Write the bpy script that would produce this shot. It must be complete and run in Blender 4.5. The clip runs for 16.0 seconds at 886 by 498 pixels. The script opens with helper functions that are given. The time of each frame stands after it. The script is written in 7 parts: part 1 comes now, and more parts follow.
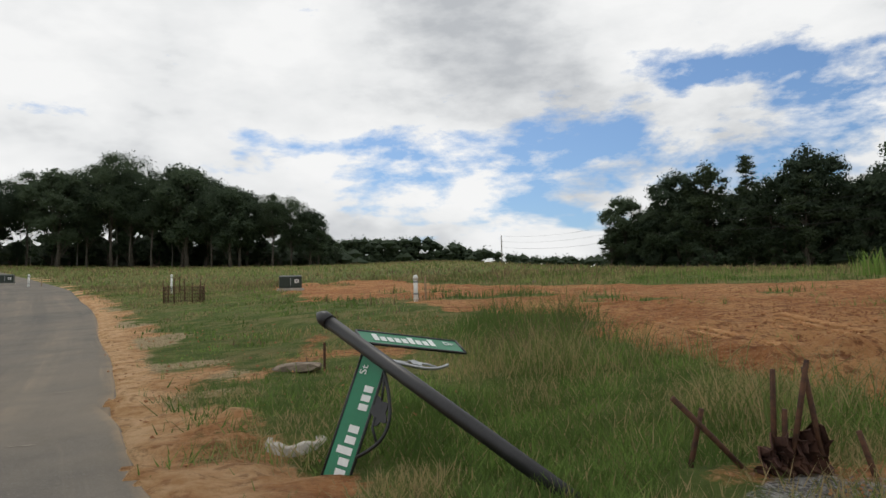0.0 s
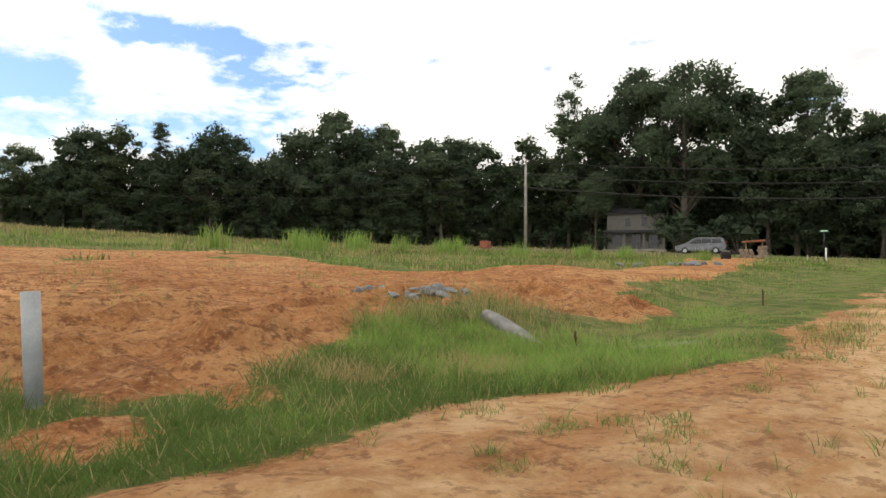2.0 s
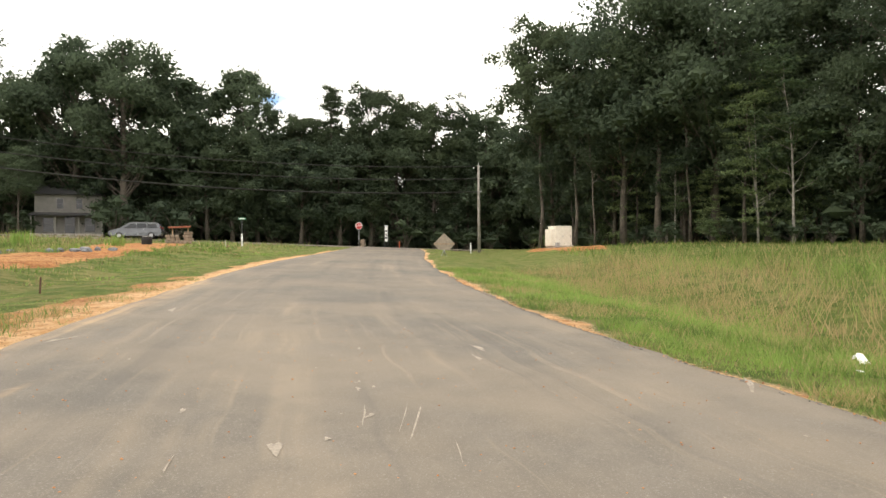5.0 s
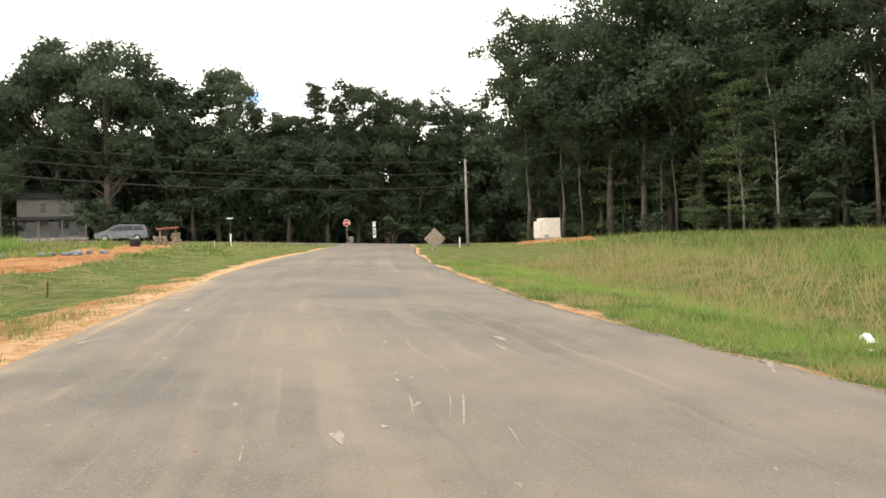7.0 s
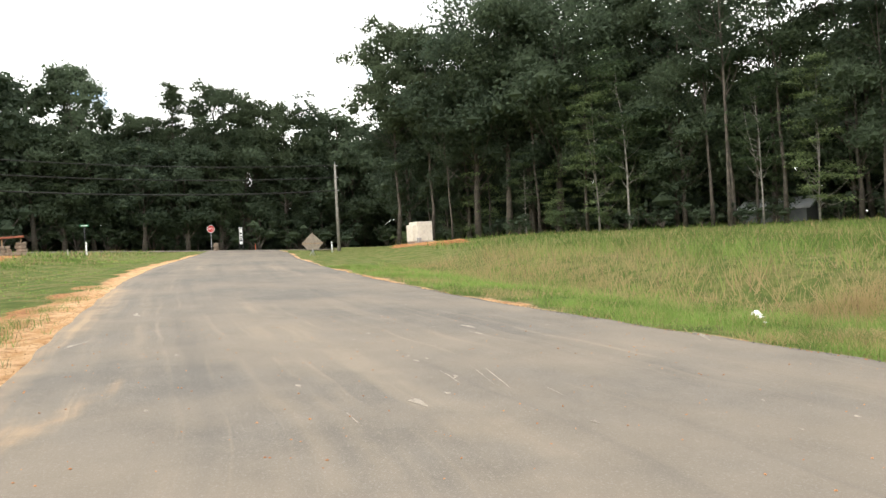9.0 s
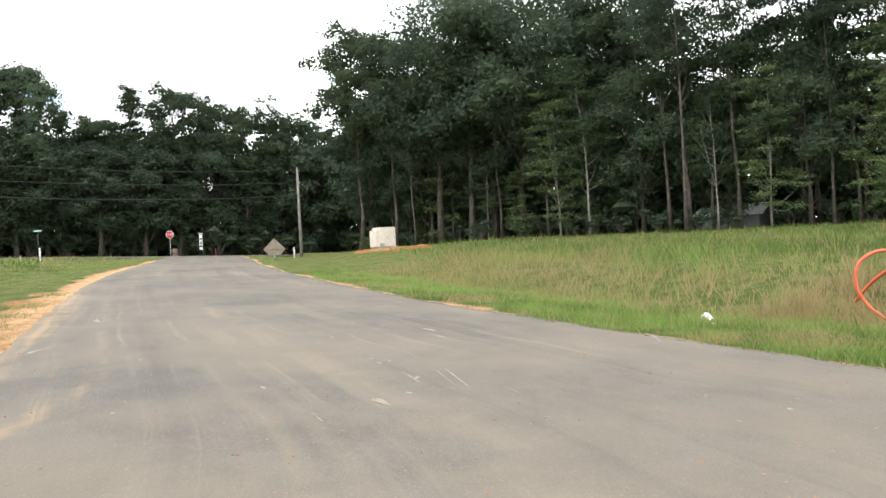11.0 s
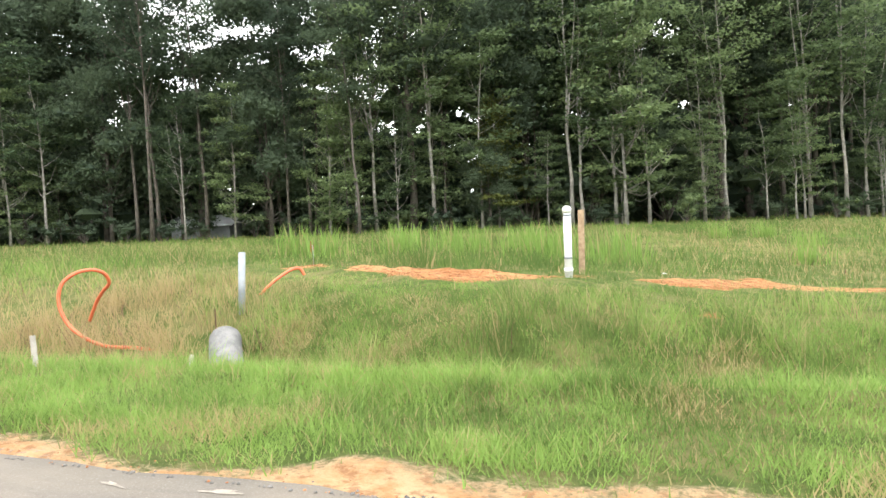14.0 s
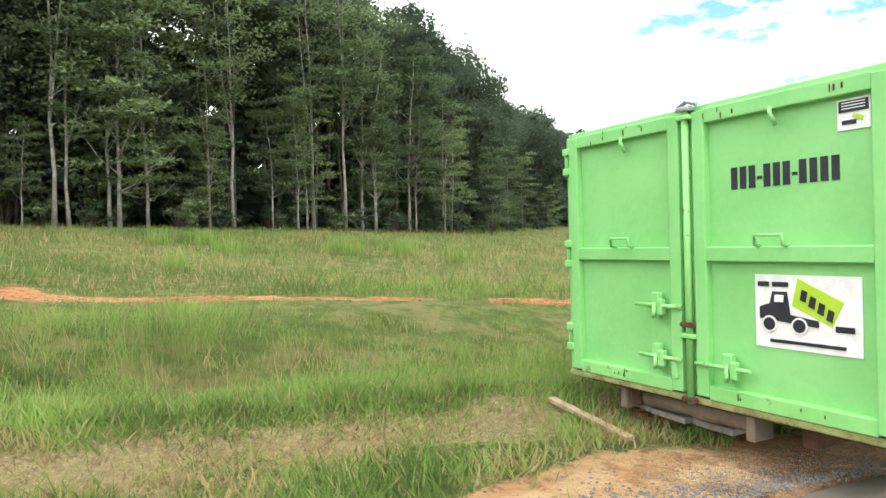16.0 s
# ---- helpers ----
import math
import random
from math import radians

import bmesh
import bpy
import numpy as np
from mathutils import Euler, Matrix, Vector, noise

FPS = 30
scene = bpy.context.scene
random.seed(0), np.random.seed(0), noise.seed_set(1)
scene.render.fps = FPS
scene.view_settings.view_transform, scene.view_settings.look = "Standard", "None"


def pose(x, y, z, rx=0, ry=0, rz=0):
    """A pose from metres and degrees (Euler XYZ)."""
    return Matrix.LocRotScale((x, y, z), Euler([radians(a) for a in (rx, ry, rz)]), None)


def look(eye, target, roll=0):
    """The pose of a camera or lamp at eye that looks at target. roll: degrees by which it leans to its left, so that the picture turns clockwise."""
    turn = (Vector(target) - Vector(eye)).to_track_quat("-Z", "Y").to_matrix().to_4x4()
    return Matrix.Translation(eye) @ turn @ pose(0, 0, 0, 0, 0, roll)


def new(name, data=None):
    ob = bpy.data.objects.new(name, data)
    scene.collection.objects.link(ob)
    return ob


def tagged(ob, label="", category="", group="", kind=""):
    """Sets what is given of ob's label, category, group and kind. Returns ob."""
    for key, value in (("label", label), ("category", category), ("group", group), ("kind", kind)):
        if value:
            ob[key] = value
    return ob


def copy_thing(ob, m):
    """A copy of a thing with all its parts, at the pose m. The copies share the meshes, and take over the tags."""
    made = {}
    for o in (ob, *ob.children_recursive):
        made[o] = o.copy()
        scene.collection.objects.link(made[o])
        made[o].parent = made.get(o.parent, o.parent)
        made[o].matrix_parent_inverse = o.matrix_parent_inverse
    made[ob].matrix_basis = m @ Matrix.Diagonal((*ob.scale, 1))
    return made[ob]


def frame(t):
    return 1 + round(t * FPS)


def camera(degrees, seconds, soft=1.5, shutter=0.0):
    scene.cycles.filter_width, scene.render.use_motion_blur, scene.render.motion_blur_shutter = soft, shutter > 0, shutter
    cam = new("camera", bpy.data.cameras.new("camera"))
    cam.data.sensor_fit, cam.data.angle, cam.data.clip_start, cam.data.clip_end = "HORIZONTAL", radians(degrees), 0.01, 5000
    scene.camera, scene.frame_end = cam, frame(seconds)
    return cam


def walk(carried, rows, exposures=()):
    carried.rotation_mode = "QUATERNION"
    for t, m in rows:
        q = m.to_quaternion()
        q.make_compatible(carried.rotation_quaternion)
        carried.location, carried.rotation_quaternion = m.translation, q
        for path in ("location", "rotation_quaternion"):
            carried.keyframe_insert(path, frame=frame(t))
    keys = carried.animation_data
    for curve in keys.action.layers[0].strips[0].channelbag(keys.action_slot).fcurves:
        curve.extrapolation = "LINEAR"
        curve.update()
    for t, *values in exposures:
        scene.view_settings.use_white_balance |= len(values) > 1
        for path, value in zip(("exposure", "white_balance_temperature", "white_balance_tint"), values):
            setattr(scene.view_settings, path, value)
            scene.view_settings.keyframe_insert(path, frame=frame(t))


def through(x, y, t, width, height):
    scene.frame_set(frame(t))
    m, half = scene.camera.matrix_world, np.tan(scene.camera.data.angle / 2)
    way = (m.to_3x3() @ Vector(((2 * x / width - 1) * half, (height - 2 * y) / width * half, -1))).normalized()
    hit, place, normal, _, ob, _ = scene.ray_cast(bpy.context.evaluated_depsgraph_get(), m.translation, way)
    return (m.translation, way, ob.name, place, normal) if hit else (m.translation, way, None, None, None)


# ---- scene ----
cam = camera(65.2, 16.0)
PATH = [
    (0, (-0.613, 0.904, 1.063), (-0.538, 2.894, 1.243), -1.6),
    (0.5, (0.348, 1.152, 1.053), (0.895, 3.07, 1.204), -1.0),
    (1, (0.997, 0.86, 1.043), (1.932, 2.624, 1.159), -0.1),
    (1.5, (1.526, 0.394, 1.042), (2.745, 1.977, 1.126), 0.3),
    (2, (1.976, -0.207, 1.074), (3.434, 1.16, 1.137), 0.3),
    (2.5, (2.32, -0.939, 1.103), (4.017, 0.116, 1.188), 0.5),
    (3, (2.557, -1.75, 1.108), (4.418, -1.021, 1.197), 0.4),
    (3.5, (2.861, -2.51, 1.102), (4.81, -2.061, 1.142), 0.3),
    (4, (2.959, -3.206, 1.114), (4.951, -3.028, 1.141), 0.4),
    (4.2, (2.972, -3.408, 1.111), (4.971, -3.335, 1.137), 0.5),
    (6.5, (2.927, -3.358, 1.108), (4.927, -3.325, 1.115), -1.3),
    (7, (2.802, -3.022, 1.104), (4.802, -3.019, 1.105), -1.9),
    (7.5, (2.621, -2.655, 1.086), (4.62, -2.702, 1.069), -2.2),
    (8, (2.441, -2.266, 1.067), (4.437, -2.391, 1.022), -2.7),
    (8.5, (2.265, -1.928, 1.072), (4.247, -2.195, 1.009), -3.0),
    (9, (2.116, -1.627, 1.085), (4.075, -2.03, 1.082), -3.0),
    (9.2, (2.116, -1.554, 1.066), (4.063, -2.008, 1.078), -2.9),
    (11.3, (1.889, -1.622, 1.091), (3.82, -2.141, 1.085), -3.0),
    (11.5, (1.881, -1.737, 1.099), (3.812, -2.258, 1.065), -2.8),
    (12, (1.805, -2.21, 1.098), (3.719, -2.794, 1.095), -2.7),
    (12.5, (1.644, -2.872, 1.104), (3.496, -3.628, 1.103), -2.6),
    (13, (1.248, -3.791, 1.058), (2.967, -4.812, 1.07), -2.6),
    (13.5, (0.598, -4.865, 1.035), (2.117, -6.166, 1.027), -2.7),
    (14, (-0.382, -5.986, 0.983), (0.865, -7.549, 0.945), -2.9),
    (14.5, (-1.638, -6.941, 0.942), (-0.701, -8.707, 0.882), -2.6),
    (15, (-2.995, -7.96, 0.829), (-2.36, -9.856, 0.783), -2.3),
    (15.5, (-4.319, -9.02, 0.736), (-3.923, -10.98, 0.689), -1.3),
    (16, (-5.667, -9.809, 0.685), (-5.458, -11.797, 0.635), -0.6),
]
walk(cam, [(t, look(eye, target, roll)) for t, eye, target, roll in PATH],
     [(0, -1.85, 6350, 10), (1.0, -1.58, 6550, 10), (2.0, -.94, 6850, 11), (3.0, -.92, 7000, 11), (3.5, -.80, 7000, 12), (4.2, -.57, 7000, 12), (6.3, -.38, 6950, 12), (9, -.27, 6550, 11),
      (11.5, -.28, 6150, 10), (12.5, -.19, 6100, 10), (13.5, .22, 6150, 11), (14.5, .46, 6300, 11), (15.2, .46, 6300, 10), (16, .06, 6300, 10)])

# ---- world, sun ----
world = bpy.data.worlds.new("sky")
scene.world = world
world.use_nodes = True
wn, wl = world.node_tree.nodes, world.node_tree.links
wn.clear()


def wnode(kind, **given):
    node = wn.new(kind)
    for key, value in given.items():
        node.inputs[key].default_value = value
    return node


def wmath(op, a, b):
    node = wn.new("ShaderNodeMath")
    node.operation = op
    for slot, value in zip(node.inputs, (a, b)):
        if isinstance(value, (int, float)):
            slot.default_value = value
        else:
            wl.new(value, slot)
    return node.outputs[0]


def wramp(value, *stops):
    node = wn.new("ShaderNodeValToRGB")
    while len(node.color_ramp.elements) < len(stops):
        node.color_ramp.elements.new(0.5)
    for e, (at, c) in zip(node.color_ramp.elements, stops):
        e.position, e.color = at, (*c, 1)
    wl.new(value, node.inputs[0])
    return node.outputs[0]


sky = wn.new("ShaderNodeTexSky")
sky.sky_type, sky.sun_disc = "NISHITA", False
sky.sun_elevation, sky.sun_rotation = radians(52), radians(-18)
way = wn.new("ShaderNodeTexCoord").outputs["Generated"]
split = wn.new("ShaderNodeSeparateXYZ")
wl.new(way, split.inputs[0])
up = wmath("ADD", wmath("MAXIMUM", split.outputs[2], 0.0), 0.09)
flat = wn.new("ShaderNodeCombineXYZ")
wl.new(wmath("DIVIDE", split.outputs[0], up), flat.inputs[0])
wl.new(wmath("DIVIDE", split.outputs[1], up), flat.inputs[1])
sheet_ = wnode("ShaderNodeTexNoise", Scale=0.8, Detail=8.0, Roughness=0.55, Distortion=0.2)
wl.new(flat.outputs[0], sheet_.inputs["Vector"])
tall_ = wn.new("ShaderNodeVectorMath")
tall_.operation = "MULTIPLY"
tall_.inputs[1].default_value = (1.0, 1.0, 2.3)
wl.new(way, tall_.inputs[0])
heap = wnode("ShaderNodeTexNoise", Scale=5.2, Detail=12.0, Roughness=0.62, Distortion=0.1)
wl.new(tall_.outputs[0], heap.inputs["Vector"])
cloud = wmath("ADD", wmath("MULTIPLY", sheet_.outputs[0], 0.40), wmath("MULTIPLY", heap.outputs[0], 0.60))
puff = wnode("ShaderNodeTexNoise", Scale=3.0, Detail=9.0, Roughness=0.55)
wl.new(tall_.outputs[0], puff.inputs["Vector"])
# The cloud sheet opens towards the north-east, low over the trees.
gap = wn.new("ShaderNodeVectorMath")
gap.operation = "DOT_PRODUCT"
gap.inputs[1].default_value = Vector((0.30, 0.95, 0.0)).normalized()
wl.new(way, gap.inputs[0])
band = wmath("SUBTRACT", 1.0, wmath("POWER", wmath("DIVIDE", wmath("SUBTRACT", split.outputs[2], 0.215), 0.125), 2.0))
clear = wmath("MULTIPLY", wmath("MULTIPLY", wmath("MAXIMUM", wmath("SUBTRACT", gap.outputs["Value"], 0.74), 0.0), wmath("MAXIMUM", band, 0.0)), 0.68)
gap_sw = wn.new("ShaderNodeVectorMath")
gap_sw.operation = "DOT_PRODUCT"
gap_sw.inputs[1].default_value = Vector((-0.33, -0.93, 0.235)).normalized()
wl.new(way, gap_sw.inputs[0])
clear = wmath("ADD", clear, wmath("MULTIPLY", wmath("MAXIMUM", wmath("SUBTRACT", gap_sw.outputs["Value"], 0.982), 0.0), 9.0))
low = wmath("MULTIPLY", wmath("MAXIMUM", wmath("SUBTRACT", 0.10, split.outputs[2]), 0.0), 1.6)
cover = wmath("ADD", wmath("SUBTRACT", wmath("ADD", cloud, 0.075), clear), low)
mask = wramp(cover, (0.405, (0, 0, 0)), (0.44, (0.45, 0.45, 0.45)), (0.475, (1, 1, 1)))
shade = wramp(puff.outputs[0], (0.33, (0.54, 0.555, 0.57)), (0.46, (0.88, 0.88, 0.865)), (0.57, (1.0, 0.99, 0.965)))
blue = wn.new("ShaderNodeBackground")
tint = wn.new("ShaderNodeMix")
tint.data_type, tint.blend_type = "RGBA", "MULTIPLY"
tint.inputs[0].default_value = 1.0
tint.inputs[7].default_value = (0.72, 0.90, 1.08, 1)
wl.new(sky.outputs[0], tint.inputs[6])
wl.new(tint.outputs[2], blue.inputs[0])
blue.inputs[1].default_value = 0.32
white = wn.new("ShaderNodeBackground")
wl.new(shade, white.inputs[0])
white.inputs[1].default_value = 3.35
blend = wn.new("ShaderNodeMixShader")
wl.new(mask, blend.inputs[0])
wl.new(blue.outputs[0], blend.inputs[1])
wl.new(white.outputs[0], blend.inputs[2])
wl.new(blend.outputs[0], wn.new("ShaderNodeOutputWorld").inputs[0])

sun = new("sun", bpy.data.lights.new("sun", "SUN"))
sun.data.energy, sun.data.angle, sun.data.color = 1.5, radians(12), (1, 0.93, 0.82)
sun.matrix_world = look(Vector((-0.19, 0.58, 0.79)) * 100, (0, 0, 0))


# ---- materials ----
class Shade:
    """A small node graph round one Principled shader."""

    def __init__(self, name, rough=0.8, metal=0.0):
        self.mat = bpy.data.materials.new(name)
        self.mat.use_nodes = True
        self.n, self.l = self.mat.node_tree.nodes, self.mat.node_tree.links
        self.bsdf = self.n["Principled BSDF"]
        self.out = self.n["Material Output"]
        self.bsdf.inputs["Roughness"].default_value = rough
        self.bsdf.inputs["Metallic"].default_value = metal
        self.place = self.n.new("ShaderNodeNewGeometry").outputs["Position"]

    def put(self, value, slot):
        if hasattr(value, "is_output"):
            self.l.new(value, slot)
        elif isinstance(value, tuple):
            slot.default_value = (*value, 1) if len(value) == 3 else value
        else:
            slot.default_value = value

    def noise(self, scale, detail=4.0, rough=0.6, vector=None, stretch=None):
        node = self.n.new("ShaderNodeTexNoise")
        for key, value in (("Scale", scale), ("Detail", detail), ("Roughness", rough)):
            node.inputs[key].default_value = value
        source = vector or self.place
        if stretch:
            scaled = self.n.new("ShaderNodeVectorMath")
            scaled.operation = "MULTIPLY"
            scaled.inputs[1].default_value = stretch
            self.l.new(source, scaled.inputs[0])
            source = scaled.outputs[0]
        self.l.new(source, node.inputs["Vector"])
        return node.outputs[0]

    def local(self):
        return self.n.new("ShaderNodeTexCoord").outputs["Object"]

    def step(self, value, a, b):
        node = self.n.new("ShaderNodeMapRange")
        node.interpolation_type = "SMOOTHSTEP"
        self.put(value, node.inputs["Value"])
        node.inputs["From Min"].default_value, node.inputs["From Max"].default_value = a, b
        return node.outputs["Result"]

    def mix(self, f, a, b):
        node = self.n.new("ShaderNodeMix")
        node.data_type = "RGBA"
        self.put(f, node.inputs[0])
        self.put(a, node.inputs[6])
        self.put(b, node.inputs[7])
        return node.outputs[2]

    def math(self, op, a, b):
        node = self.n.new("ShaderNodeMath")
        node.operation = op
        self.put(a, node.inputs[0])
        self.put(b, node.inputs[1])
        return node.outputs[0]

    def channels(self, name):
        node = self.n.new("ShaderNodeAttribute")
        node.attribute_name = name
        part_of = self.n.new("ShaderNodeSeparateColor")
        self.l.new(node.outputs["Color"], part_of.inputs[0])
        return part_of.outputs

    def bump(self, height, strength, distance=0.02):
        node = self.n.new("ShaderNodeBump")
        node.inputs["Strength"].default_value, node.inputs["Distance"].default_value = strength, distance
        self.put(height, node.inputs["Height"])
        self.l.new(node.outputs[0], self.bsdf.inputs["Normal"])

    def done(self, colour, rough=None):
        self.put(colour, self.bsdf.inputs["Base Color"])
        if rough is not None:
            self.put(rough, self.bsdf.inputs["Roughness"])
        return self.mat


def plain(name, a, b, scale=6.0, rough=0.6, metal=0.0, bump=0.15, fine=60.0, dirt=None):
    """Two tones at two scales, with fine relief and, where given, a third tone of wear."""
    s = Shade(name, rough, metal)
    where = s.local()
    broad, grain = s.noise(scale, 5.0, vector=where), s.noise(fine, 3.0, vector=where)
    colour = s.mix(s.step(s.math("ADD", s.math("MULTIPLY", broad, 0.75), s.math("MULTIPLY", grain, 0.25)), 0.35, 0.65), a, b)
    if dirt:
        colour = s.mix(s.step(s.noise(scale * 2.3, 6.0, 0.7, where), 0.58, 0.70), colour, dirt)
    s.bump(grain, bump, 0.004)
    return s.done(colour, s.math("ADD", s.math("MULTIPLY", broad, 0.2), rough - 0.1))


def leafy(name, dark, lit, through=0.35, attribute=None):
    """Leaves and blades: lit from both sides, each its own tone."""
    s = Shade(name, 0.6)
    if attribute:
        tone = s.channels(attribute)
        colour = s.mix(tone[1], s.mix(tone[0], dark, lit), (0.42, 0.325, 0.165))
        colour = s.mix(tone[2], colour, (0.17, 0.10, 0.075))
    else:
        node = s.n.new("ShaderNodeNewGeometry").outputs["Random Per Island"]
        each = s.n.new("ShaderNodeObjectInfo").outputs["Random"]
        colour = s.mix(s.math("ADD", s.math("MULTIPLY", node, 0.32), s.math("MULTIPLY", each, 0.68)), dark, lit)
    s.bsdf.inputs["Specular IOR Level"].default_value = 0.12
    s.put(colour, s.bsdf.inputs["Base Color"])
    thin = s.n.new("ShaderNodeBsdfTranslucent")
    s.put(colour, thin.inputs[0])
    both = s.n.new("ShaderNodeMixShader")
    both.inputs[0].default_value = through
    s.l.new(s.bsdf.outputs[0], both.inputs[1])
    s.l.new(thin.outputs[0], both.inputs[2])
    s.l.new(both.outputs[0], s.out.inputs[0])
    return s.mat


def soil_material():
    s = Shade("soil_and_turf", 0.95)
    s.bsdf.inputs["Specular IOR Level"].default_value = 0.12
    c = s.channels("cover")
    broad, mid, fine = s.noise(0.35, 4.0), s.noise(2.2, 8.0, 0.7), s.noise(19.0, 6.0, 0.75)
    lumps, crust = s.noise(6.5, 9.0, 0.68), s.noise(3.1, 10.0, 0.72, stretch=(0.9, 1.15, 1.0))
    clay = s.mix(s.step(mid, 0.36, 0.64), (0.37, 0.145, 0.052), (0.55, 0.255, 0.103))
    clay = s.mix(s.step(broad, 0.42, 0.66), clay, (0.61, 0.325, 0.14))
    clay = s.mix(s.math("MULTIPLY", s.step(crust, 0.52, 0.61), 0.5), clay, (0.65, 0.385, 0.18))
    seam = s.noise(1.0, 8.0, 0.66, stretch=(0.9, 3.2, 1.0))
    clay = s.mix(s.math("MULTIPLY", s.step(seam, 0.46, 0.38), 0.5), clay, (0.24, 0.088, 0.036))
    clay = s.mix(s.math("MULTIPLY", s.step(lumps, 0.49, 0.40), 0.8), clay, (0.21, 0.08, 0.036))
    clay = s.mix(s.math("MULTIPLY", s.step(fine, 0.53, 0.62), 0.45), clay, (0.66, 0.43, 0.23))
    clay = s.mix(s.math("MULTIPLY", s.step(fine, 0.46, 0.37), 0.6), clay, (0.19, 0.075, 0.034))
    sand = s.mix(s.step(crust, 0.36, 0.60), (0.62, 0.345, 0.155), (0.84, 0.58, 0.33))
    sand = s.mix(s.math("MULTIPLY", s.step(lumps, 0.47, 0.38), 0.6), sand, (0.40, 0.185, 0.08))
    clay = s.mix(s.math("MULTIPLY", c[1], 0.95), clay, sand)
    turf = s.mix(s.step(mid, 0.35, 0.65), (0.092, 0.132, 0.032), (0.165, 0.212, 0.055))
    turf = s.mix(s.math("MULTIPLY", s.step(s.noise(1.1, 6.0, 0.7), 0.44, 0.62), 0.65), turf, (0.27, 0.225, 0.10))
    straw = s.mix(s.step(fine, 0.3, 0.7), (0.26, 0.19, 0.10), (0.66, 0.53, 0.32))
    stone = s.mix(s.step(s.noise(34.0, 2.0), 0.4, 0.6), (0.16, 0.15, 0.15), (0.50, 0.48, 0.46))
    ragged = s.math("MULTIPLY", s.math("SUBTRACT", s.math("ADD", s.math("MULTIPLY", mid, 0.6), s.math("MULTIPLY", fine, 0.4)), 0.5), 1.3)
    colour = s.mix(s.step(s.math("ADD", c[1], ragged), 0.35, 0.65), turf, straw)
    colour = s.mix(s.step(s.math("ADD", c[0], ragged), 0.40, 0.60), colour, clay)
    colour = s.mix(s.step(s.math("ADD", c[2], ragged), 0.45, 0.60), colour, stone)
    s.bump(s.math("ADD", s.math("ADD", s.math("MULTIPLY", mid, 0.8), s.math("MULTIPLY", lumps, 0.7)), s.math("MULTIPLY", fine, 0.5)), 1.0, 0.2)
    return s.done(colour)


def asphalt_material():
    s = Shade("worn_asphalt", 0.88)
    s.bsdf.inputs["Specular IOR Level"].default_value = 0.3
    c = s.channels("dust")
    lane = s.n.new("ShaderNodeAttribute")
    lane.attribute_name = "lane"
    lane = lane.outputs["Vector"]
    broad, mid, fine = s.noise(0.30, 4.0), s.noise(1.7, 5.0, 0.6), s.noise(75.0, 3.0, 0.7)
    grit = s.noise(24.0, 4.0, 0.75)
    tar = s.mix(s.step(mid, 0.3, 0.7), (0.106, 0.096, 0.081), (0.136, 0.122, 0.103))
    tar = s.mix(s.math("MULTIPLY", s.step(fine, 0.5, 0.75), 0.6), tar, (0.27, 0.26, 0.24))
    tar = s.mix(s.math("MULTIPLY", s.step(grit, 0.60, 0.70), 0.35), tar, (0.30, 0.27, 0.22))
    tar = s.mix(s.math("MULTIPLY", s.step(grit, 0.42, 0.34), 0.35), tar, (0.060, 0.056, 0.050))
    # Films of clay carried in by wheels, drawn out along the road.
    film = s.math("MULTIPLY", s.step(broad, 0.34, 0.64), 0.42)
    colour = s.mix(film, tar, (0.25, 0.205, 0.15))
    wheel = s.noise(1.0, 4.0, 0.6, lane, (1.5, 0.045, 1.0))
    thin = s.noise(1.0, 4.0, 0.65, lane, (7.0, 0.10, 1.0))
    patchy = s.step(s.noise(0.8, 4.0, 0.6), 0.34, 0.60)
    colour = s.mix(s.math("MULTIPLY", s.math("MULTIPLY", s.step(wheel, 0.50, 0.68), patchy), 0.30), colour, (0.33, 0.265, 0.185))
    colour = s.mix(s.math("MULTIPLY", s.math("MULTIPLY", s.step(thin, 0.55, 0.70), patchy), 0.22), colour, (0.36, 0.29, 0.205))
    colour = s.mix(s.math("MULTIPLY", s.step(wheel, 0.46, 0.34), 0.30), colour, (0.080, 0.076, 0.070))
    colour = s.mix(s.step(s.math("ADD", c[0], s.math("MULTIPLY", s.math("SUBTRACT", s.math("ADD", s.math("MULTIPLY", mid, 0.5), s.math("MULTIPLY", thin, 0.5)), 0.5), 0.9)), 0.30, 0.95), colour, (0.44, 0.30, 0.165))
    s.bump(s.math("ADD", fine, s.math("MULTIPLY", grit, 0.6)), 0.5, 0.006)
    return s.done(colour)


GRASS = leafy("grass_blades", (0.088, 0.150, 0.034), (0.255, 0.385, 0.092), 0.42, "tone")
FOREST = leafy("forest_leaves", (0.048, 0.071, 0.049), (0.116, 0.155, 0.090), 0.5)
EDGE_LEAF = leafy("edge_leaves", (0.056, 0.090, 0.050), (0.240, 0.310, 0.140), 0.5)
PINE_LEAF = leafy("pine_needles", (0.048, 0.070, 0.044), (0.095, 0.125, 0.068), 0.45)
RED_LEAF = leafy("turning_leaves", (0.075, 0.066, 0.022), (0.125, 0.165, 0.042), 0.4)
SOIL, ASPHALT = soil_material(), asphalt_material()
BARK = plain("bark", (0.055, 0.046, 0.038), (0.135, 0.115, 0.094), 3.0, 0.9, bump=0.8, fine=14.0)
PALE_BARK = plain("pale_bark", (0.15, 0.14, 0.122), (0.32, 0.298, 0.262), 3.0, 0.85, bump=0.5, fine=16.0, dirt=(0.10, 0.08, 0.06))
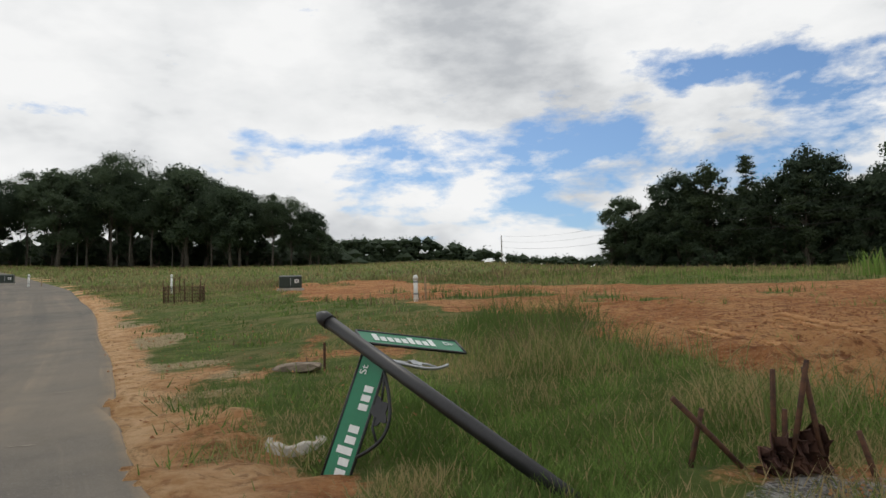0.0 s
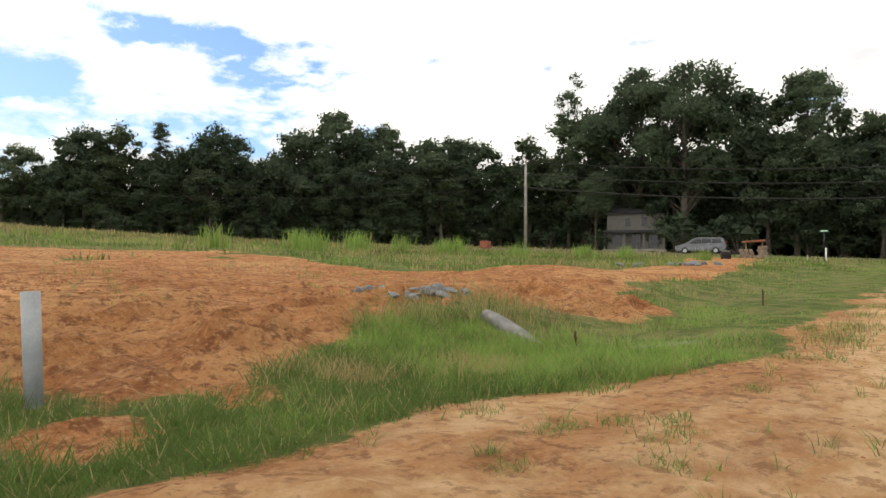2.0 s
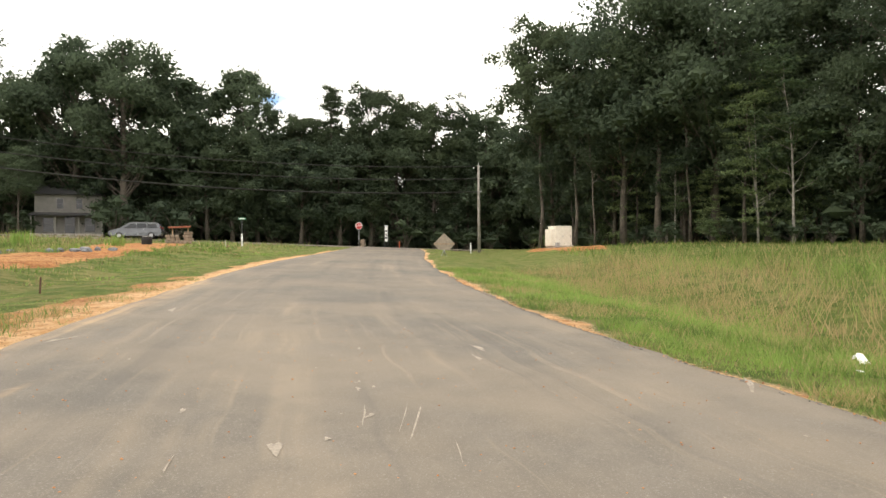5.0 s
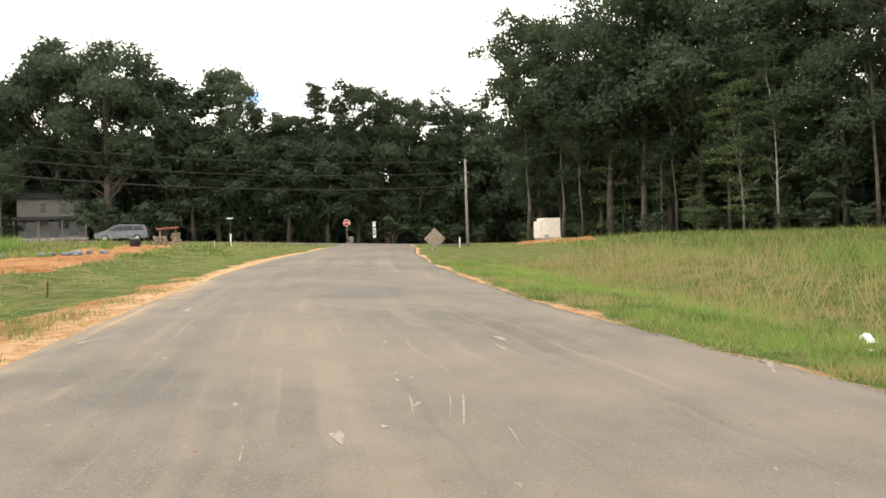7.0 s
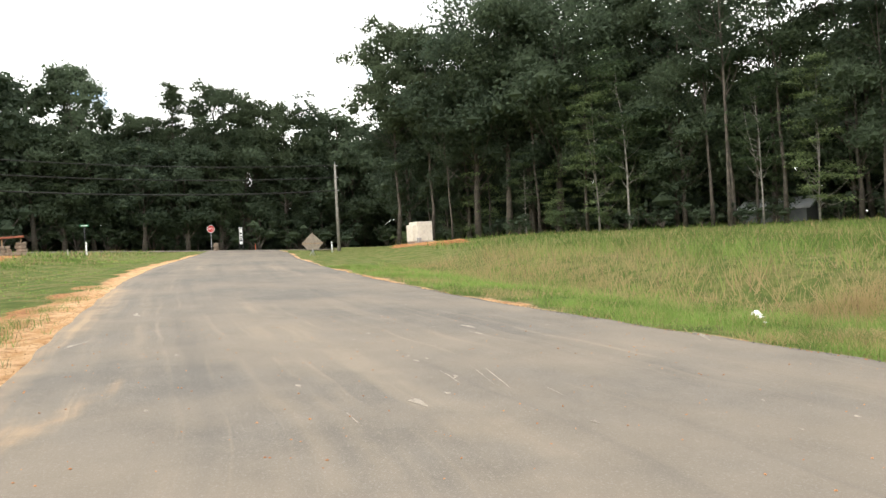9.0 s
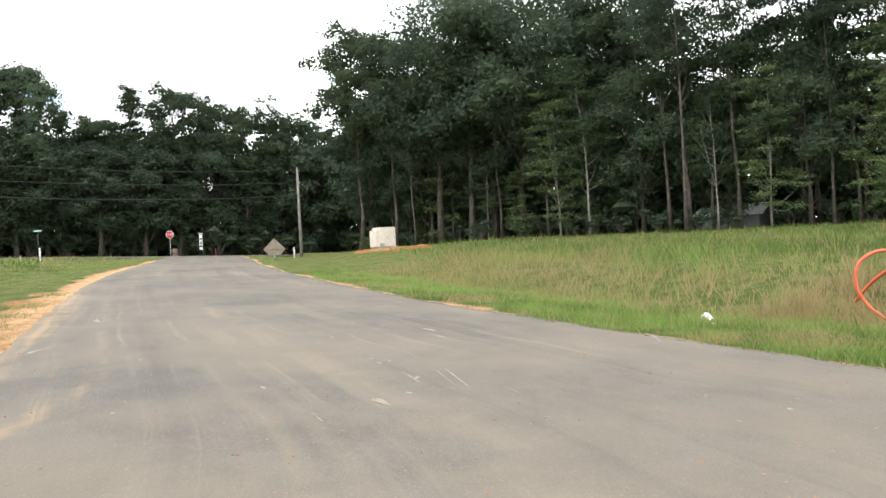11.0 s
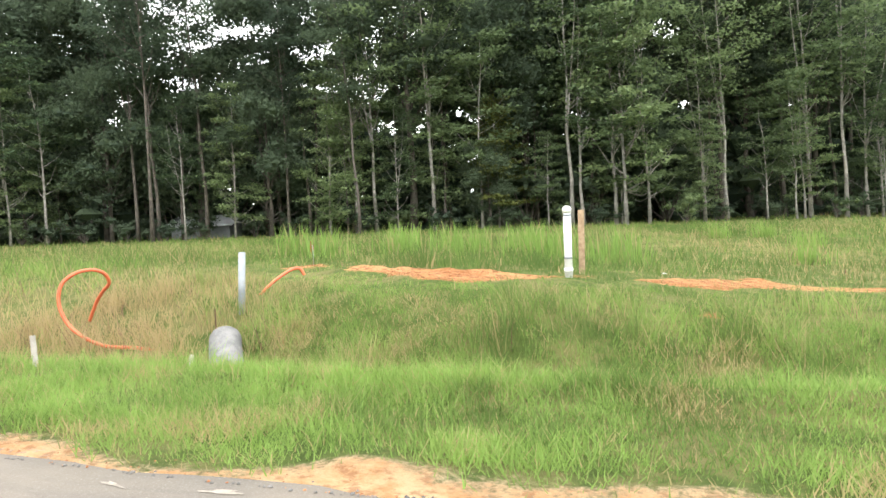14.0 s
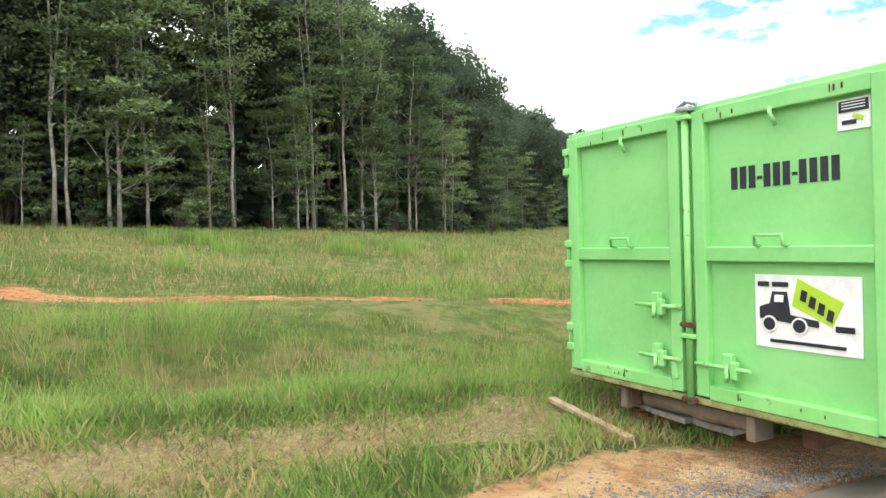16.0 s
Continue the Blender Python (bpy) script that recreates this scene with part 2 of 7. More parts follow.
LIME = plain("lime_paint", (0.215, 0.545, 0.175), (0.265, 0.61, 0.215), 1.6, 0.42, bump=0.06, fine=25.0)
LIME_DIRTY = plain("lime_paint_worn", (0.22, 0.56, 0.165), (0.28, 0.64, 0.21), 3.0, 0.5, bump=0.1, fine=30.0, dirt=(0.20, 0.15, 0.06))
RUST = plain("rusty_steel", (0.050, 0.026, 0.018), (0.13, 0.060, 0.032), 18.0, 0.85, 0.2, 0.5)
RUST_BROWN = plain("rusty_lime_edge", (0.16, 0.13, 0.05), (0.30, 0.34, 0.12), 7.0, 0.8, bump=0.4, fine=40.0, dirt=(0.13, 0.07, 0.035))
RUST_RED = plain("rust_caked_cloth", (0.048, 0.020, 0.015), (0.10, 0.045, 0.028), 9.0, 0.95, 0.0, 0.6)
BLACK = plain("black_powder_coat", (0.012, 0.012, 0.013), (0.026, 0.026, 0.028), 5.0, 0.42, bump=0.05)
SIGN_GREEN = plain("sign_green", (0.008, 0.17, 0.075), (0.012, 0.20, 0.095), 3.0, 0.35, bump=0.02)
LETTER = plain("reflective_white", (0.70, 0.72, 0.70), (0.80, 0.82, 0.80), 8.0, 0.4, bump=0.02)
PVC_GREY = plain("grey_conduit", (0.22, 0.245, 0.26), (0.32, 0.34, 0.35), 4.0, 0.5, bump=0.08, dirt=(0.36, 0.27, 0.18))
PVC_WHITE = plain("white_pipe", (0.70, 0.70, 0.67), (0.82, 0.82, 0.80), 5.0, 0.45, bump=0.05, dirt=(0.42, 0.36, 0.28))
ORANGE = plain("orange_conduit", (0.60, 0.115, 0.045), (0.70, 0.17, 0.075), 4.0, 0.45, bump=0.05)
CORRUGATED = plain("weathered_grey_pipe", (0.15, 0.15, 0.147), (0.27, 0.262, 0.25), 5.0, 0.75, bump=0.2, dirt=(0.30, 0.24, 0.17))
CONCRETE = plain("rough_concrete", (0.34, 0.31, 0.27), (0.52, 0.48, 0.42), 4.0, 0.9, bump=0.5, fine=40.0, dirt=(0.40, 0.25, 0.14))
TIMBER = plain("weathered_timber", (0.25, 0.165, 0.095), (0.40, 0.29, 0.18), 9.0, 0.85, bump=0.5, fine=45.0)
POLE_WOOD = plain("grey_pole_wood", (0.20, 0.185, 0.165), (0.33, 0.31, 0.28), 2.0, 0.9, bump=0.4, fine=20.0)
DARK_GREEN = plain("dark_green_enamel", (0.022, 0.032, 0.026), (0.036, 0.050, 0.040), 3.0, 0.5, bump=0.05)
CREAM = plain("cream_enamel", (0.66, 0.63, 0.54), (0.76, 0.73, 0.64), 3.0, 0.5, bump=0.04, dirt=(0.52, 0.44, 0.33))
ROCK = plain("blue_grey_rock", (0.07, 0.08, 0.09), (0.23, 0.245, 0.265), 5.0, 0.9, bump=0.7, fine=30.0, dirt=(0.40, 0.23, 0.12))
RED_PAINT = plain("sign_red", (0.42, 0.020, 0.022), (0.50, 0.03, 0.03), 4.0, 0.4, bump=0.02)
PLYWOOD = plain("brown_board", (0.22, 0.18, 0.14), (0.32, 0.27, 0.215), 5.0, 0.8, bump=0.3)
STEEL = plain("galvanised_steel", (0.34, 0.35, 0.36), (0.50, 0.51, 0.52), 9.0, 0.45, 0.7, 0.1)
SIDING = plain("grey_siding", (0.12, 0.13, 0.13), (0.17, 0.18, 0.18), 2.0, 0.8, bump=0.1)
PALE_SIDING = plain("pale_siding", (0.17, 0.165, 0.15), (0.22, 0.21, 0.195), 2.0, 0.8, bump=0.1)
DARK_SHINGLE = plain("dark_shingles", (0.035, 0.035, 0.037), (0.06, 0.06, 0.062), 8.0, 0.9, bump=0.5)
WRAP = plain("white_house_wrap", (0.74, 0.75, 0.76), (0.84, 0.85, 0.86), 1.5, 0.6, bump=0.15)
SHINGLE = plain("grey_shingles", (0.075, 0.078, 0.085), (0.15, 0.155, 0.165), 8.0, 0.9, bump=0.5)
GLASS = plain("dark_window_glass", (0.012, 0.015, 0.018), (0.022, 0.026, 0.030), 2.0, 0.08, bump=0.0)
RUBBER = plain("black_rubber", (0.012, 0.012, 0.012), (0.024, 0.023, 0.022), 8.0, 0.85, bump=0.2)
CAR_PAINT = plain("silver_car_paint", (0.11, 0.115, 0.125), (0.15, 0.16, 0.17), 2.0, 0.25, 0.6, 0.02)
PAPER = plain("white_litter", (0.72, 0.72, 0.70), (0.84, 0.84, 0.82), 12.0, 0.7, bump=0.3)
INK = plain("dark_ink", (0.012, 0.014, 0.022), (0.022, 0.024, 0.034), 6.0, 0.5, bump=0.02)
YELLOW_GREEN = plain("yellow_green_print", (0.38, 0.58, 0.030), (0.44, 0.64, 0.045), 6.0, 0.45, bump=0.02)
STONE = plain("tan_stone", (0.15, 0.115, 0.085), (0.30, 0.24, 0.18), 3.0, 0.9, bump=0.6, fine=14.0)
BRICK = plain("red_brick", (0.22, 0.075, 0.045), (0.34, 0.13, 0.08), 5.0, 0.9, bump=0.4)
TIN = plain("tin_roof", (0.42, 0.44, 0.45), (0.60, 0.62, 0.62), 2.0, 0.6, 0.0, 0.1)
FABRIC = plain("black_silt_cloth", (0.010, 0.010, 0.011), (0.024, 0.024, 0.024), 3.0, 0.8, bump=0.3)
CHIP = plain("pale_scuff", (0.19, 0.165, 0.13), (0.33, 0.29, 0.235), 14.0, 0.9, bump=0.2)
CLODS = plain("clay_clods", (0.26, 0.10, 0.042), (0.50, 0.25, 0.11), 3.0, 0.95, bump=0.4)
SAND = plain("pale_sand", (0.50, 0.265, 0.115), (0.62, 0.36, 0.17), 6.0, 0.95, bump=0.4)


# ---- mesh helpers ----
def part(name, bm, material, parent=None, label=""):
    """Links a bmesh as one mesh object, under a thing or a part."""
    mesh = bpy.data.meshes.new(name)
    bm.to_mesh(mesh)
    bm.free()
    mesh.materials.append(material)
    ob = new(name, mesh)
    if parent:
        ob.parent = parent
    return tagged(ob, label)


def thing(name, place, label, category, group="", turn=0.0):
    ob = new(name)
    ob.matrix_basis = place if isinstance(place, Matrix) else pose(*place, 0, 0, turn)
    return tagged(ob, label, category, group)


def block(bm, size, at=(0, 0, 0), turn=None, bevel=0.0):
    """A box with its middle at a place, its edges bevelled."""
    m = Matrix.Translation(at) @ (turn.to_4x4() if turn else Matrix()) @ Matrix.Diagonal((*size, 1))
    made = bmesh.ops.create_cube(bm, size=1.0, matrix=m)["verts"]
    if bevel:
        edges = list({e for v in made for e in v.link_edges})
        bmesh.ops.bevel(bm, geom=edges, offset=bevel, segments=2, affect="EDGES", profile=0.5)
    return bm


def tube(bm, points, radii, sides=8, caps=True):
    """A round tube along points."""
    points = [Vector(p) for p in points]
    rings, side = [], None
    for i, p in enumerate(points):
        ahead = (points[min(i + 1, len(points) - 1)] - points[max(i - 1, 0)]).normalized()
        if side is None:
            side = ahead.orthogonal().normalized()
        side = (side - ahead * side.dot(ahead)).normalized()
        other, r = ahead.cross(side), radii[i] if isinstance(radii, (list, tuple)) else radii
        rings.append([bm.verts.new(p + r * (math.cos(a) * side + math.sin(a) * other)) for a in (2 * math.pi * k / sides for k in range(sides))])
    for a, b in zip(rings, rings[1:]):
        for k in range(sides):
            bm.faces.new((a[k], a[(k + 1) % sides], b[(k + 1) % sides], b[k])).smooth = True
    if caps:
        bm.faces.new(rings[0][::-1])
        bm.faces.new(rings[-1])
    return bm


def sheet(bm, corners, depth):
    """A flat plate with the given outline and thickness, in its own plane's normal."""
    corners = [Vector(c) for c in corners]
    n = (corners[1] - corners[0]).cross(corners[2] - corners[0]).normalized() * depth
    a, b = [bm.verts.new(c) for c in corners], [bm.verts.new(c - n) for c in corners]
    bm.faces.new(a)
    bm.faces.new(b[::-1])
    for i in range(len(a)):
        j = (i + 1) % len(a)
        bm.faces.new((a[i], b[i], b[j], a[j]))
    return bm


def lettering(text, size, material, parent, m, stretch=1.0):
    """Words as a thin mesh, in Blender's own font."""
    curve = bpy.data.curves.new("lettering", "FONT")
    curve.body, curve.size, curve.extrude, curve.align_x, curve.align_y = text, size, 0.001, "CENTER", "CENTER"
    temp = new("lettering_curve", curve)
    mesh = bpy.data.meshes.new_from_object(temp.evaluated_get(bpy.context.evaluated_depsgraph_get()))
    bpy.data.objects.remove(temp)
    mesh.materials.clear()
    mesh.materials.append(material)
    ob = new("lettering", mesh)
    ob.parent = parent
    ob.matrix_basis = m @ Matrix.Diagonal((stretch, 1, 1, 1))
    return ob


def raw_mesh(name, verts, faces, material, attribute=None, values=None, smooth=True):
    """A large mesh straight from arrays; faces is one array, or a list of arrays with as many corners each."""
    mesh = bpy.data.meshes.new(name)
    sets = faces if isinstance(faces, list) else [faces]
    corner_count = np.concatenate([np.full(len(f), f.shape[1]) for f in sets])
    starts = np.r_[0, np.cumsum(corner_count)[:-1]]
    count = len(corner_count)
    mesh.vertices.add(len(verts))
    mesh.vertices.foreach_set("co", verts.astype(np.float32).ravel())
    mesh.loops.add(int(corner_count.sum()))
    mesh.loops.foreach_set("vertex_index", np.concatenate([f.ravel() for f in sets]).astype(np.int32))
    mesh.polygons.add(count)
    mesh.polygons.foreach_set("loop_start", starts.astype(np.int32))
    mesh.polygons.foreach_set("use_smooth", np.full(count, smooth))
    if attribute:
        layer = mesh.attributes.new(attribute, "FLOAT_COLOR", "POINT")
        layer.data.foreach_set("color", np.c_[values, np.ones(len(verts))].astype(np.float32).ravel())
    mesh.update(calc_edges=True)
    mesh.materials.append(material)
    return mesh


# ---- the lie of the land ----
def smooth(a, b, v):
    s = np.clip((v - a) / (b - a), 0, 1)
    return s * s * (3 - 2 * s)

def ramp(v, soft):
    return soft * np.logaddexp(0, np.asarray(v, float) / soft)

def bump(x, y, cx, cy, rx, ry):
    return np.exp(-((x - cx) / rx) ** 2 - ((y - cy) / ry) ** 2)

def lie(x, y):
    """The broad lie of the land."""
    x, y = np.asarray(x, float), np.asarray(y, float)
    xe = x - .28 * ramp(x - 13, 3) - .72 * ramp(x - 80, 5)
    xw = ramp(xe + 40, 10) - 40
    north = .033 * (xw - 7.6) + .035 * (y + 2.7) + .033 * ramp(y - 4, 3) * (1 - .7 * smooth(8, 55, x))
    north = north + .02 * ramp(y - 16, 4) * (1 - smooth(0, 25, x)) - .06 * ramp(y - 150, 20) + .04 * ramp(-x - 8, 4) * smooth(12, 45, y) * smooth(-140, -60, x)
    south = -.17 + .047 * (np.clip(xe, -30, 45) - 2) + .02 * ramp(-y - 28, 4) * smooth(-15, 12, x) + .034 * ramp(-y - 76, 6) * (1 - .7 * smooth(-15, 12, x)) - .034 * ramp(-y - 190, 20)
    w = smooth(-9, -20, y - .55 * np.clip(x, -12, 2))
    return north * (1 - w) + south * w

SOUTH_EDGE = ((-60, -46), (-20, -21.6), (-7.2, -14.0), (-2, -10.9), (2.3, -8.42), (5, -7.37), (8, -6.31), (10.5, -5.51), (14.5, -4.49), (20, -3.6), (29, -2.5), (42, -1.4), (60, -.6), (90, 2))
NORTH_EDGE = ((-4, 8.9), (-3.3, 7.2), (-2.8, 6.05), (-2.4, 5.1), (-1.4, 3.85), (.5, 2.45), (2, 1.45), (4, .65), (5.3, .36), (6.2, .38), (7.4, .56), (9.8, 1.02), (13.5, 1.66), (21, 2.85), (31, 4.0), (52, 5.4), (90, 8.5))

def along(edge, x):
    xs, ys = np.array(edge, float).T
    return (np.interp(x - .7, xs, ys) + np.interp(x, xs, ys) + np.interp(x + .7, xs, ys)) / 3

def ground(x, y):
    """Height of the soil, without the road's bed."""
    x, y = np.asarray(x, float), np.asarray(y, float)
    z = lie(x, y)
    o = (along(SOUTH_EDGE, x) - y) * .88
    east = smooth(16, 45, x)
    z = z - .42 * np.exp(-((o - 4.2 - .12 * np.clip(8 - x, 0, 14)) / 1.7) ** 2) * (1 - .6 * east) * smooth(-40, -14, x)
    z = z + .2 * smooth(5, 7.5, o) * (1 - smooth(9, 15, o)) * smooth(2, 6, x) - .32 * bump(x, y, 2, -21, 4, 6)
    z = z + (.13 * np.exp(-((o - 2.5) / .42) ** 2) - .30 * np.exp(-((o - 5.0) / .75) ** 2)) * smooth(12, 6, x) * smooth(-16, -10, x)
    n = y - along(NORTH_EDGE, x)
    z = z - .2 * np.exp(-((n - 3.4) / 1.3) ** 2) * smooth(4.5, 8, x) * (1 - .5 * east)
    z = z + .34 * bump(x, y, 5.5, 11.5, 5.5, 4.2) + .3 * bump(x, y, -1, 19, 6, 5) - .2 * bump(x, y, 13.5, 10.5, 3, 2.5) + .3 * bump(x, y, 17, 10.5, 3.5, 2)
    z = z - .45 * bump(x, y, 0, -31, 11, 6) - .15 * bump(x, y, -1.28, 5.35, .45, .6)
    z = z + .3 * bump(x, y, 58.5, -11.6, 5, 3)
    return z


def height(x, y):
    return float(ground(x, y))


def value_noise(x, y, size, seed):
    """Smooth noise from 0 to 1, with lumps of the given size."""
    u, v = np.asarray(x, float) / size + 37.3 * seed, np.asarray(y, float) / size + 11.7 * seed
    i, j = np.floor(u), np.floor(v)
    fu, fv = u - i, v - j
    fu, fv = fu * fu * (3 - 2 * fu), fv * fv * (3 - 2 * fv)

    def at(a, b):
        s = np.sin(a * 127.1 + b * 311.7 + seed * 74.7) * 43758.5453
        return s - np.floor(s)

    return (at(i, j) * (1 - fu) + at(i + 1, j) * fu) * (1 - fv) + (at(i, j + 1) * (1 - fu) + at(i + 1, j + 1) * fu) * fv


def inside(x, y, corners):
    """Whether places lie in a polygon."""
    c = np.array(corners, float)
    hit = np.zeros(np.shape(x), bool)
    for (ax, ay), (bx, by) in zip(c, np.roll(c, -1, 0)):
        if ay != by:
            hit ^= ((ay > y) != (by > y)) & (x < (bx - ax) * (y - ay) / (by - ay) + ax)
    return hit


def near_line(x, y, points):
    """Distance of places from a line of points."""
    best = np.full(np.shape(x), 1e9)
    for (ax, ay), (bx, by) in zip(points, points[1:]):
        s = np.clip(((x - ax) * (bx - ax) + (y - ay) * (by - ay)) / ((bx - ax) ** 2 + (by - ay) ** 2), 0, 1)
        best = np.minimum(best, np.hypot(x - ax - s * (bx - ax), y - ay - s * (by - ay)))
    return best


MAIN = ((-60, 92), (-46.5, 73.5), (-33.7, 55), (-23, 39), (-14.6, 23.6), (-10.2, 14.4), (-8.5, 10.9), (-7.0, 7.6), (-5.7, 3.8), (-5.0, -1), (-5.0, -5), (-6.2, -8.7), (-9.4, -11.6), (-21.7, -18.8), (-60, -42))
CROSS = ((101, -59), (80, 6), (71, 37), (58, 60), (38, 78))
HALF = 3.3


def road_depth(x, y):
    """How far a place lies inside the asphalt; negative outside."""
    e = np.minimum(along(NORTH_EDGE, x) - y, y - along(SOUTH_EDGE, x)) * .92
    e = np.where((x > -4) & (x < 84), e, -9)
    return np.maximum(np.maximum(e, HALF - near_line(x, y, MAIN)), HALF - near_line(x, y, CROSS))


DIRT_FIELD = ((-9, 41), (-4, 24.6), (.1, 16.5), (1.7, 12.8), (2.05, 11.1), (2.2, 8.0), (2.8, 7.0), (2.95, 5.4), (3.1, 4.75), (3.45, 4.5), (4.0, 4.15), (4.5, 4.35), (5.35, 4.85), (6.0, 5.35), (6.8, 5.8), (7.9, 6.4), (8.8, 6.85), (10.2, 6.5), (10.5, 5.5), (11.5, 5.15), (13.5, 5.1), (15, 7.2), (24.7, 8.7), (55, 17.2), (62, 19.5), (50, 21), (30, 12.5), (17, 11.2), (14.3, 12.5), (15, 17), (15.4, 22.6), (12, 22.2), (8.4, 24), (3, 28.6), (-4, 43))
TREADS = (((4.26, 10.3), (4.45, 7.2)), ((2.8, 10.6), (3.35, 7.5)))
DIRT_STRIP = ((14.6, -16.8), (12, -16.6), (10, -16.5), (8, -16.4), (6.5, -17.1), (4.2, -19.5), (3.2, -21.7), (2, -22.0), (.2, -22.5), (-2.5, -22.0), (-5.5, -22.6), (-8.5, -24))


def covers_at(x, y):
    """Shares of bare soil, straw and gravel at places."""
    wob = (value_noise(x, y, 1.3, 3) - .5) * 1.3 + (value_noise(x, y, .45, 4) - .5) * .6
    patch = value_noise(x, y, 2.1, 7) * .6 + value_noise(x, y, .7, 8) * .4
    field = inside(x + wob * .8, y + wob * .9, DIRT_FIELD)
    soil = np.where(field, np.where((patch > .70) & (y > 13), .35, 1.0), 0.0)
    d = road_depth(x, y)
    n = y - along(NORTH_EDGE, x)
    north = (n > -.5) | (y > 5)
    verge = .92 * np.interp(x, (-4, 0, 1.8, 2.8, 4.2, 5.2, 6.2, 7.4, 8.9, 11.6, 14.7, 21, 40), (1.5, 1.4, 1.4, 1.9, 2.2, 2.45, 2.35, 2.0, 1.4, 1.35, 1.05, .72, .5))
    sand = north & (d > -(verge + wob * .45)) & (d < .6) & (x > -40) & (x < 60)
    soil = np.maximum(soil, np.where(sand, np.where((d < -.35) & (x < 1), np.where(patch > .56, .25, .62), .95), 0))
    pale = sand * np.where(d > -.5 + wob * .3, 1.0, .2 + .7 * smooth(.52, .68, value_noise(x, y * 1.5, .8, 63)))
    worn = north & (d > -5.5) & (d < -1.2) & (x < -.5) & (x > -9) & (y < 16) & (patch < .36)
    soil = np.maximum(soil, worn * .62)
    strip = near_line(x, y, DIRT_STRIP) < np.interp(x, (-9, -5, -4.5, -2.5, 4.3, 5.2, 6, 6.4, 14.4, 14.8), (.45, .45, .0, .4, .4, .0, .1, .5, .5, -.3)) + wob * .65 + .35 * (value_noise(x, y, 1.6, 71) - .5)
    soil = np.maximum(soil, strip * np.where(patch > .62, .3, .95))
    rim = (~north) & (d > -(.34 + wob * .42)) & (d < .5)
    bin_side = (near_line(x, y, ((-5.7, -13.5), (-6.6, -14.35), (-7.6, -14.75), (-9.5, -15.8))) < .36 + wob * .35)
    soil = np.maximum(soil, np.where(rim, .75, 0))
    soil = np.maximum(soil, bin_side * .95)
    soil = np.maximum(soil, .95 * (np.hypot((x - 57.5) / 5.0, (y + 11.8) / 3.0) < 1 + wob * .3))
    soil = np.maximum(soil, .95 * (np.hypot((x + 8.0) / 1.9, (y + 25.0) / 1.0) < 1 + wob * .3))
    soil = np.maximum(soil, .9 * (np.hypot((x - 2.9), (y + 16.4) / .7) < .35))
    soil = np.maximum(soil, .95 * (inside(x + wob * .25, y + wob * .25, ((2.75, 3.5), (3.05, 3.95), (3.5, 3.95), (3.85, 4.15), (3.6, 3.35), (3.3, 3.2)))))
    soil = np.maximum(soil, .95 * (inside(x + wob * .2, y + wob * .2, ((4.05, 3.55), (4.4, 4.1), (5.0, 4.3), (4.5, 3.5)))))
    soil = np.maximum(soil, .8 * (np.hypot((x - 2.3) / .6, (y - 4.35) / .4) < 1 + wob * .6))
    soil = np.maximum(soil, .9 * (np.hypot((x + 1.4) / .55, (y - 5.15) / .5) < 1 + wob * .4))
    soil = np.maximum(soil, .54 * (np.hypot((x - 1.4) / .95, (y - 4.5) / .5) < 1 + wob * .35))
    soil = np.maximum(soil, .85 * (near_line(x, y, ((-6.85, -15.62), (-7.7, -15.0), (-9, -15.9))) < .28 + wob * .2))
    site = inside(x, y, ((-11, -56), (-14.5, -70), (-20, -92), (-40, -112), (-40, -80), (-25.5, -77)))
    soil = np.maximum(soil, site * np.where(patch > .6, .4, .95))
    o = (along(SOUTH_EDGE, x) - y) * .86
    straw = ((o > 1.15 + wob * .5) & (o < 2.02 + wob * .3) & (x > -6.15 + .3 * wob) & (x < -1.5 + wob)) * np.where(patch > .66, .5, .95)
    straw = np.maximum(straw, ((o > 4.6 + wob * .4) & (o < 5.4 + wob * .4) & (x < 2.5) & (x > -9) & (patch > .42)) * .75)
    straw = np.maximum(straw, np.maximum(np.maximum(pale, rim * .9), bin_side * .9))
    gravel = np.where(rim & (patch > .5) & (x > 1), .5, 0)
    gravel = np.maximum(gravel, .7 * (near_line(x, y, ((-5.7, -13.35), (-7.6, -14.45), (-9, -15.3))) < .22 + wob * .22))
    gravel = np.maximum(gravel, .6 * (np.hypot(x - 1.4, y - 4.3) < .75 + wob * .5))
    return soil, straw, gravel


def covers(x, y, blur=.3):
    """The covers, run together over a short reach so that their edges fray."""
    x, y = np.asarray(x, float), np.asarray(y, float)
    parts_ = [covers_at(x + blur * dx, y + blur * dy) for dx, dy in ((0, 0), (1, 0), (-1, 0), (0, 1), (0, -1), (.5, .5), (-.5, .5), (.5, -.5), (-.5, -.5))]
    return tuple(sum(p[i] for p in parts_) / len(parts_) for i in range(3))


def spread(a, b, step, reach, grow=1.17):
    """Grid lines: even from a to b, then ever wider out to reach."""
    inner = np.arange(a, b + step / 2, step)
    out, s, at = [], step, b
    while at < reach:
        s *= grow
        at += s
        out.append(at)
    left, s, at = [], step, a
    while at > -reach:
        s *= grow
        at -= s
        left.append(at)
    return np.array(left[::-1] + list(inner) + out)


def grid_faces(nx, ny):
    i = np.arange(nx * ny).reshape(ny, nx)
    return np.stack([i[:-1, :-1], i[:-1, 1:], i[1:, 1:], i[1:, :-1]], -1).reshape(-1, 4)


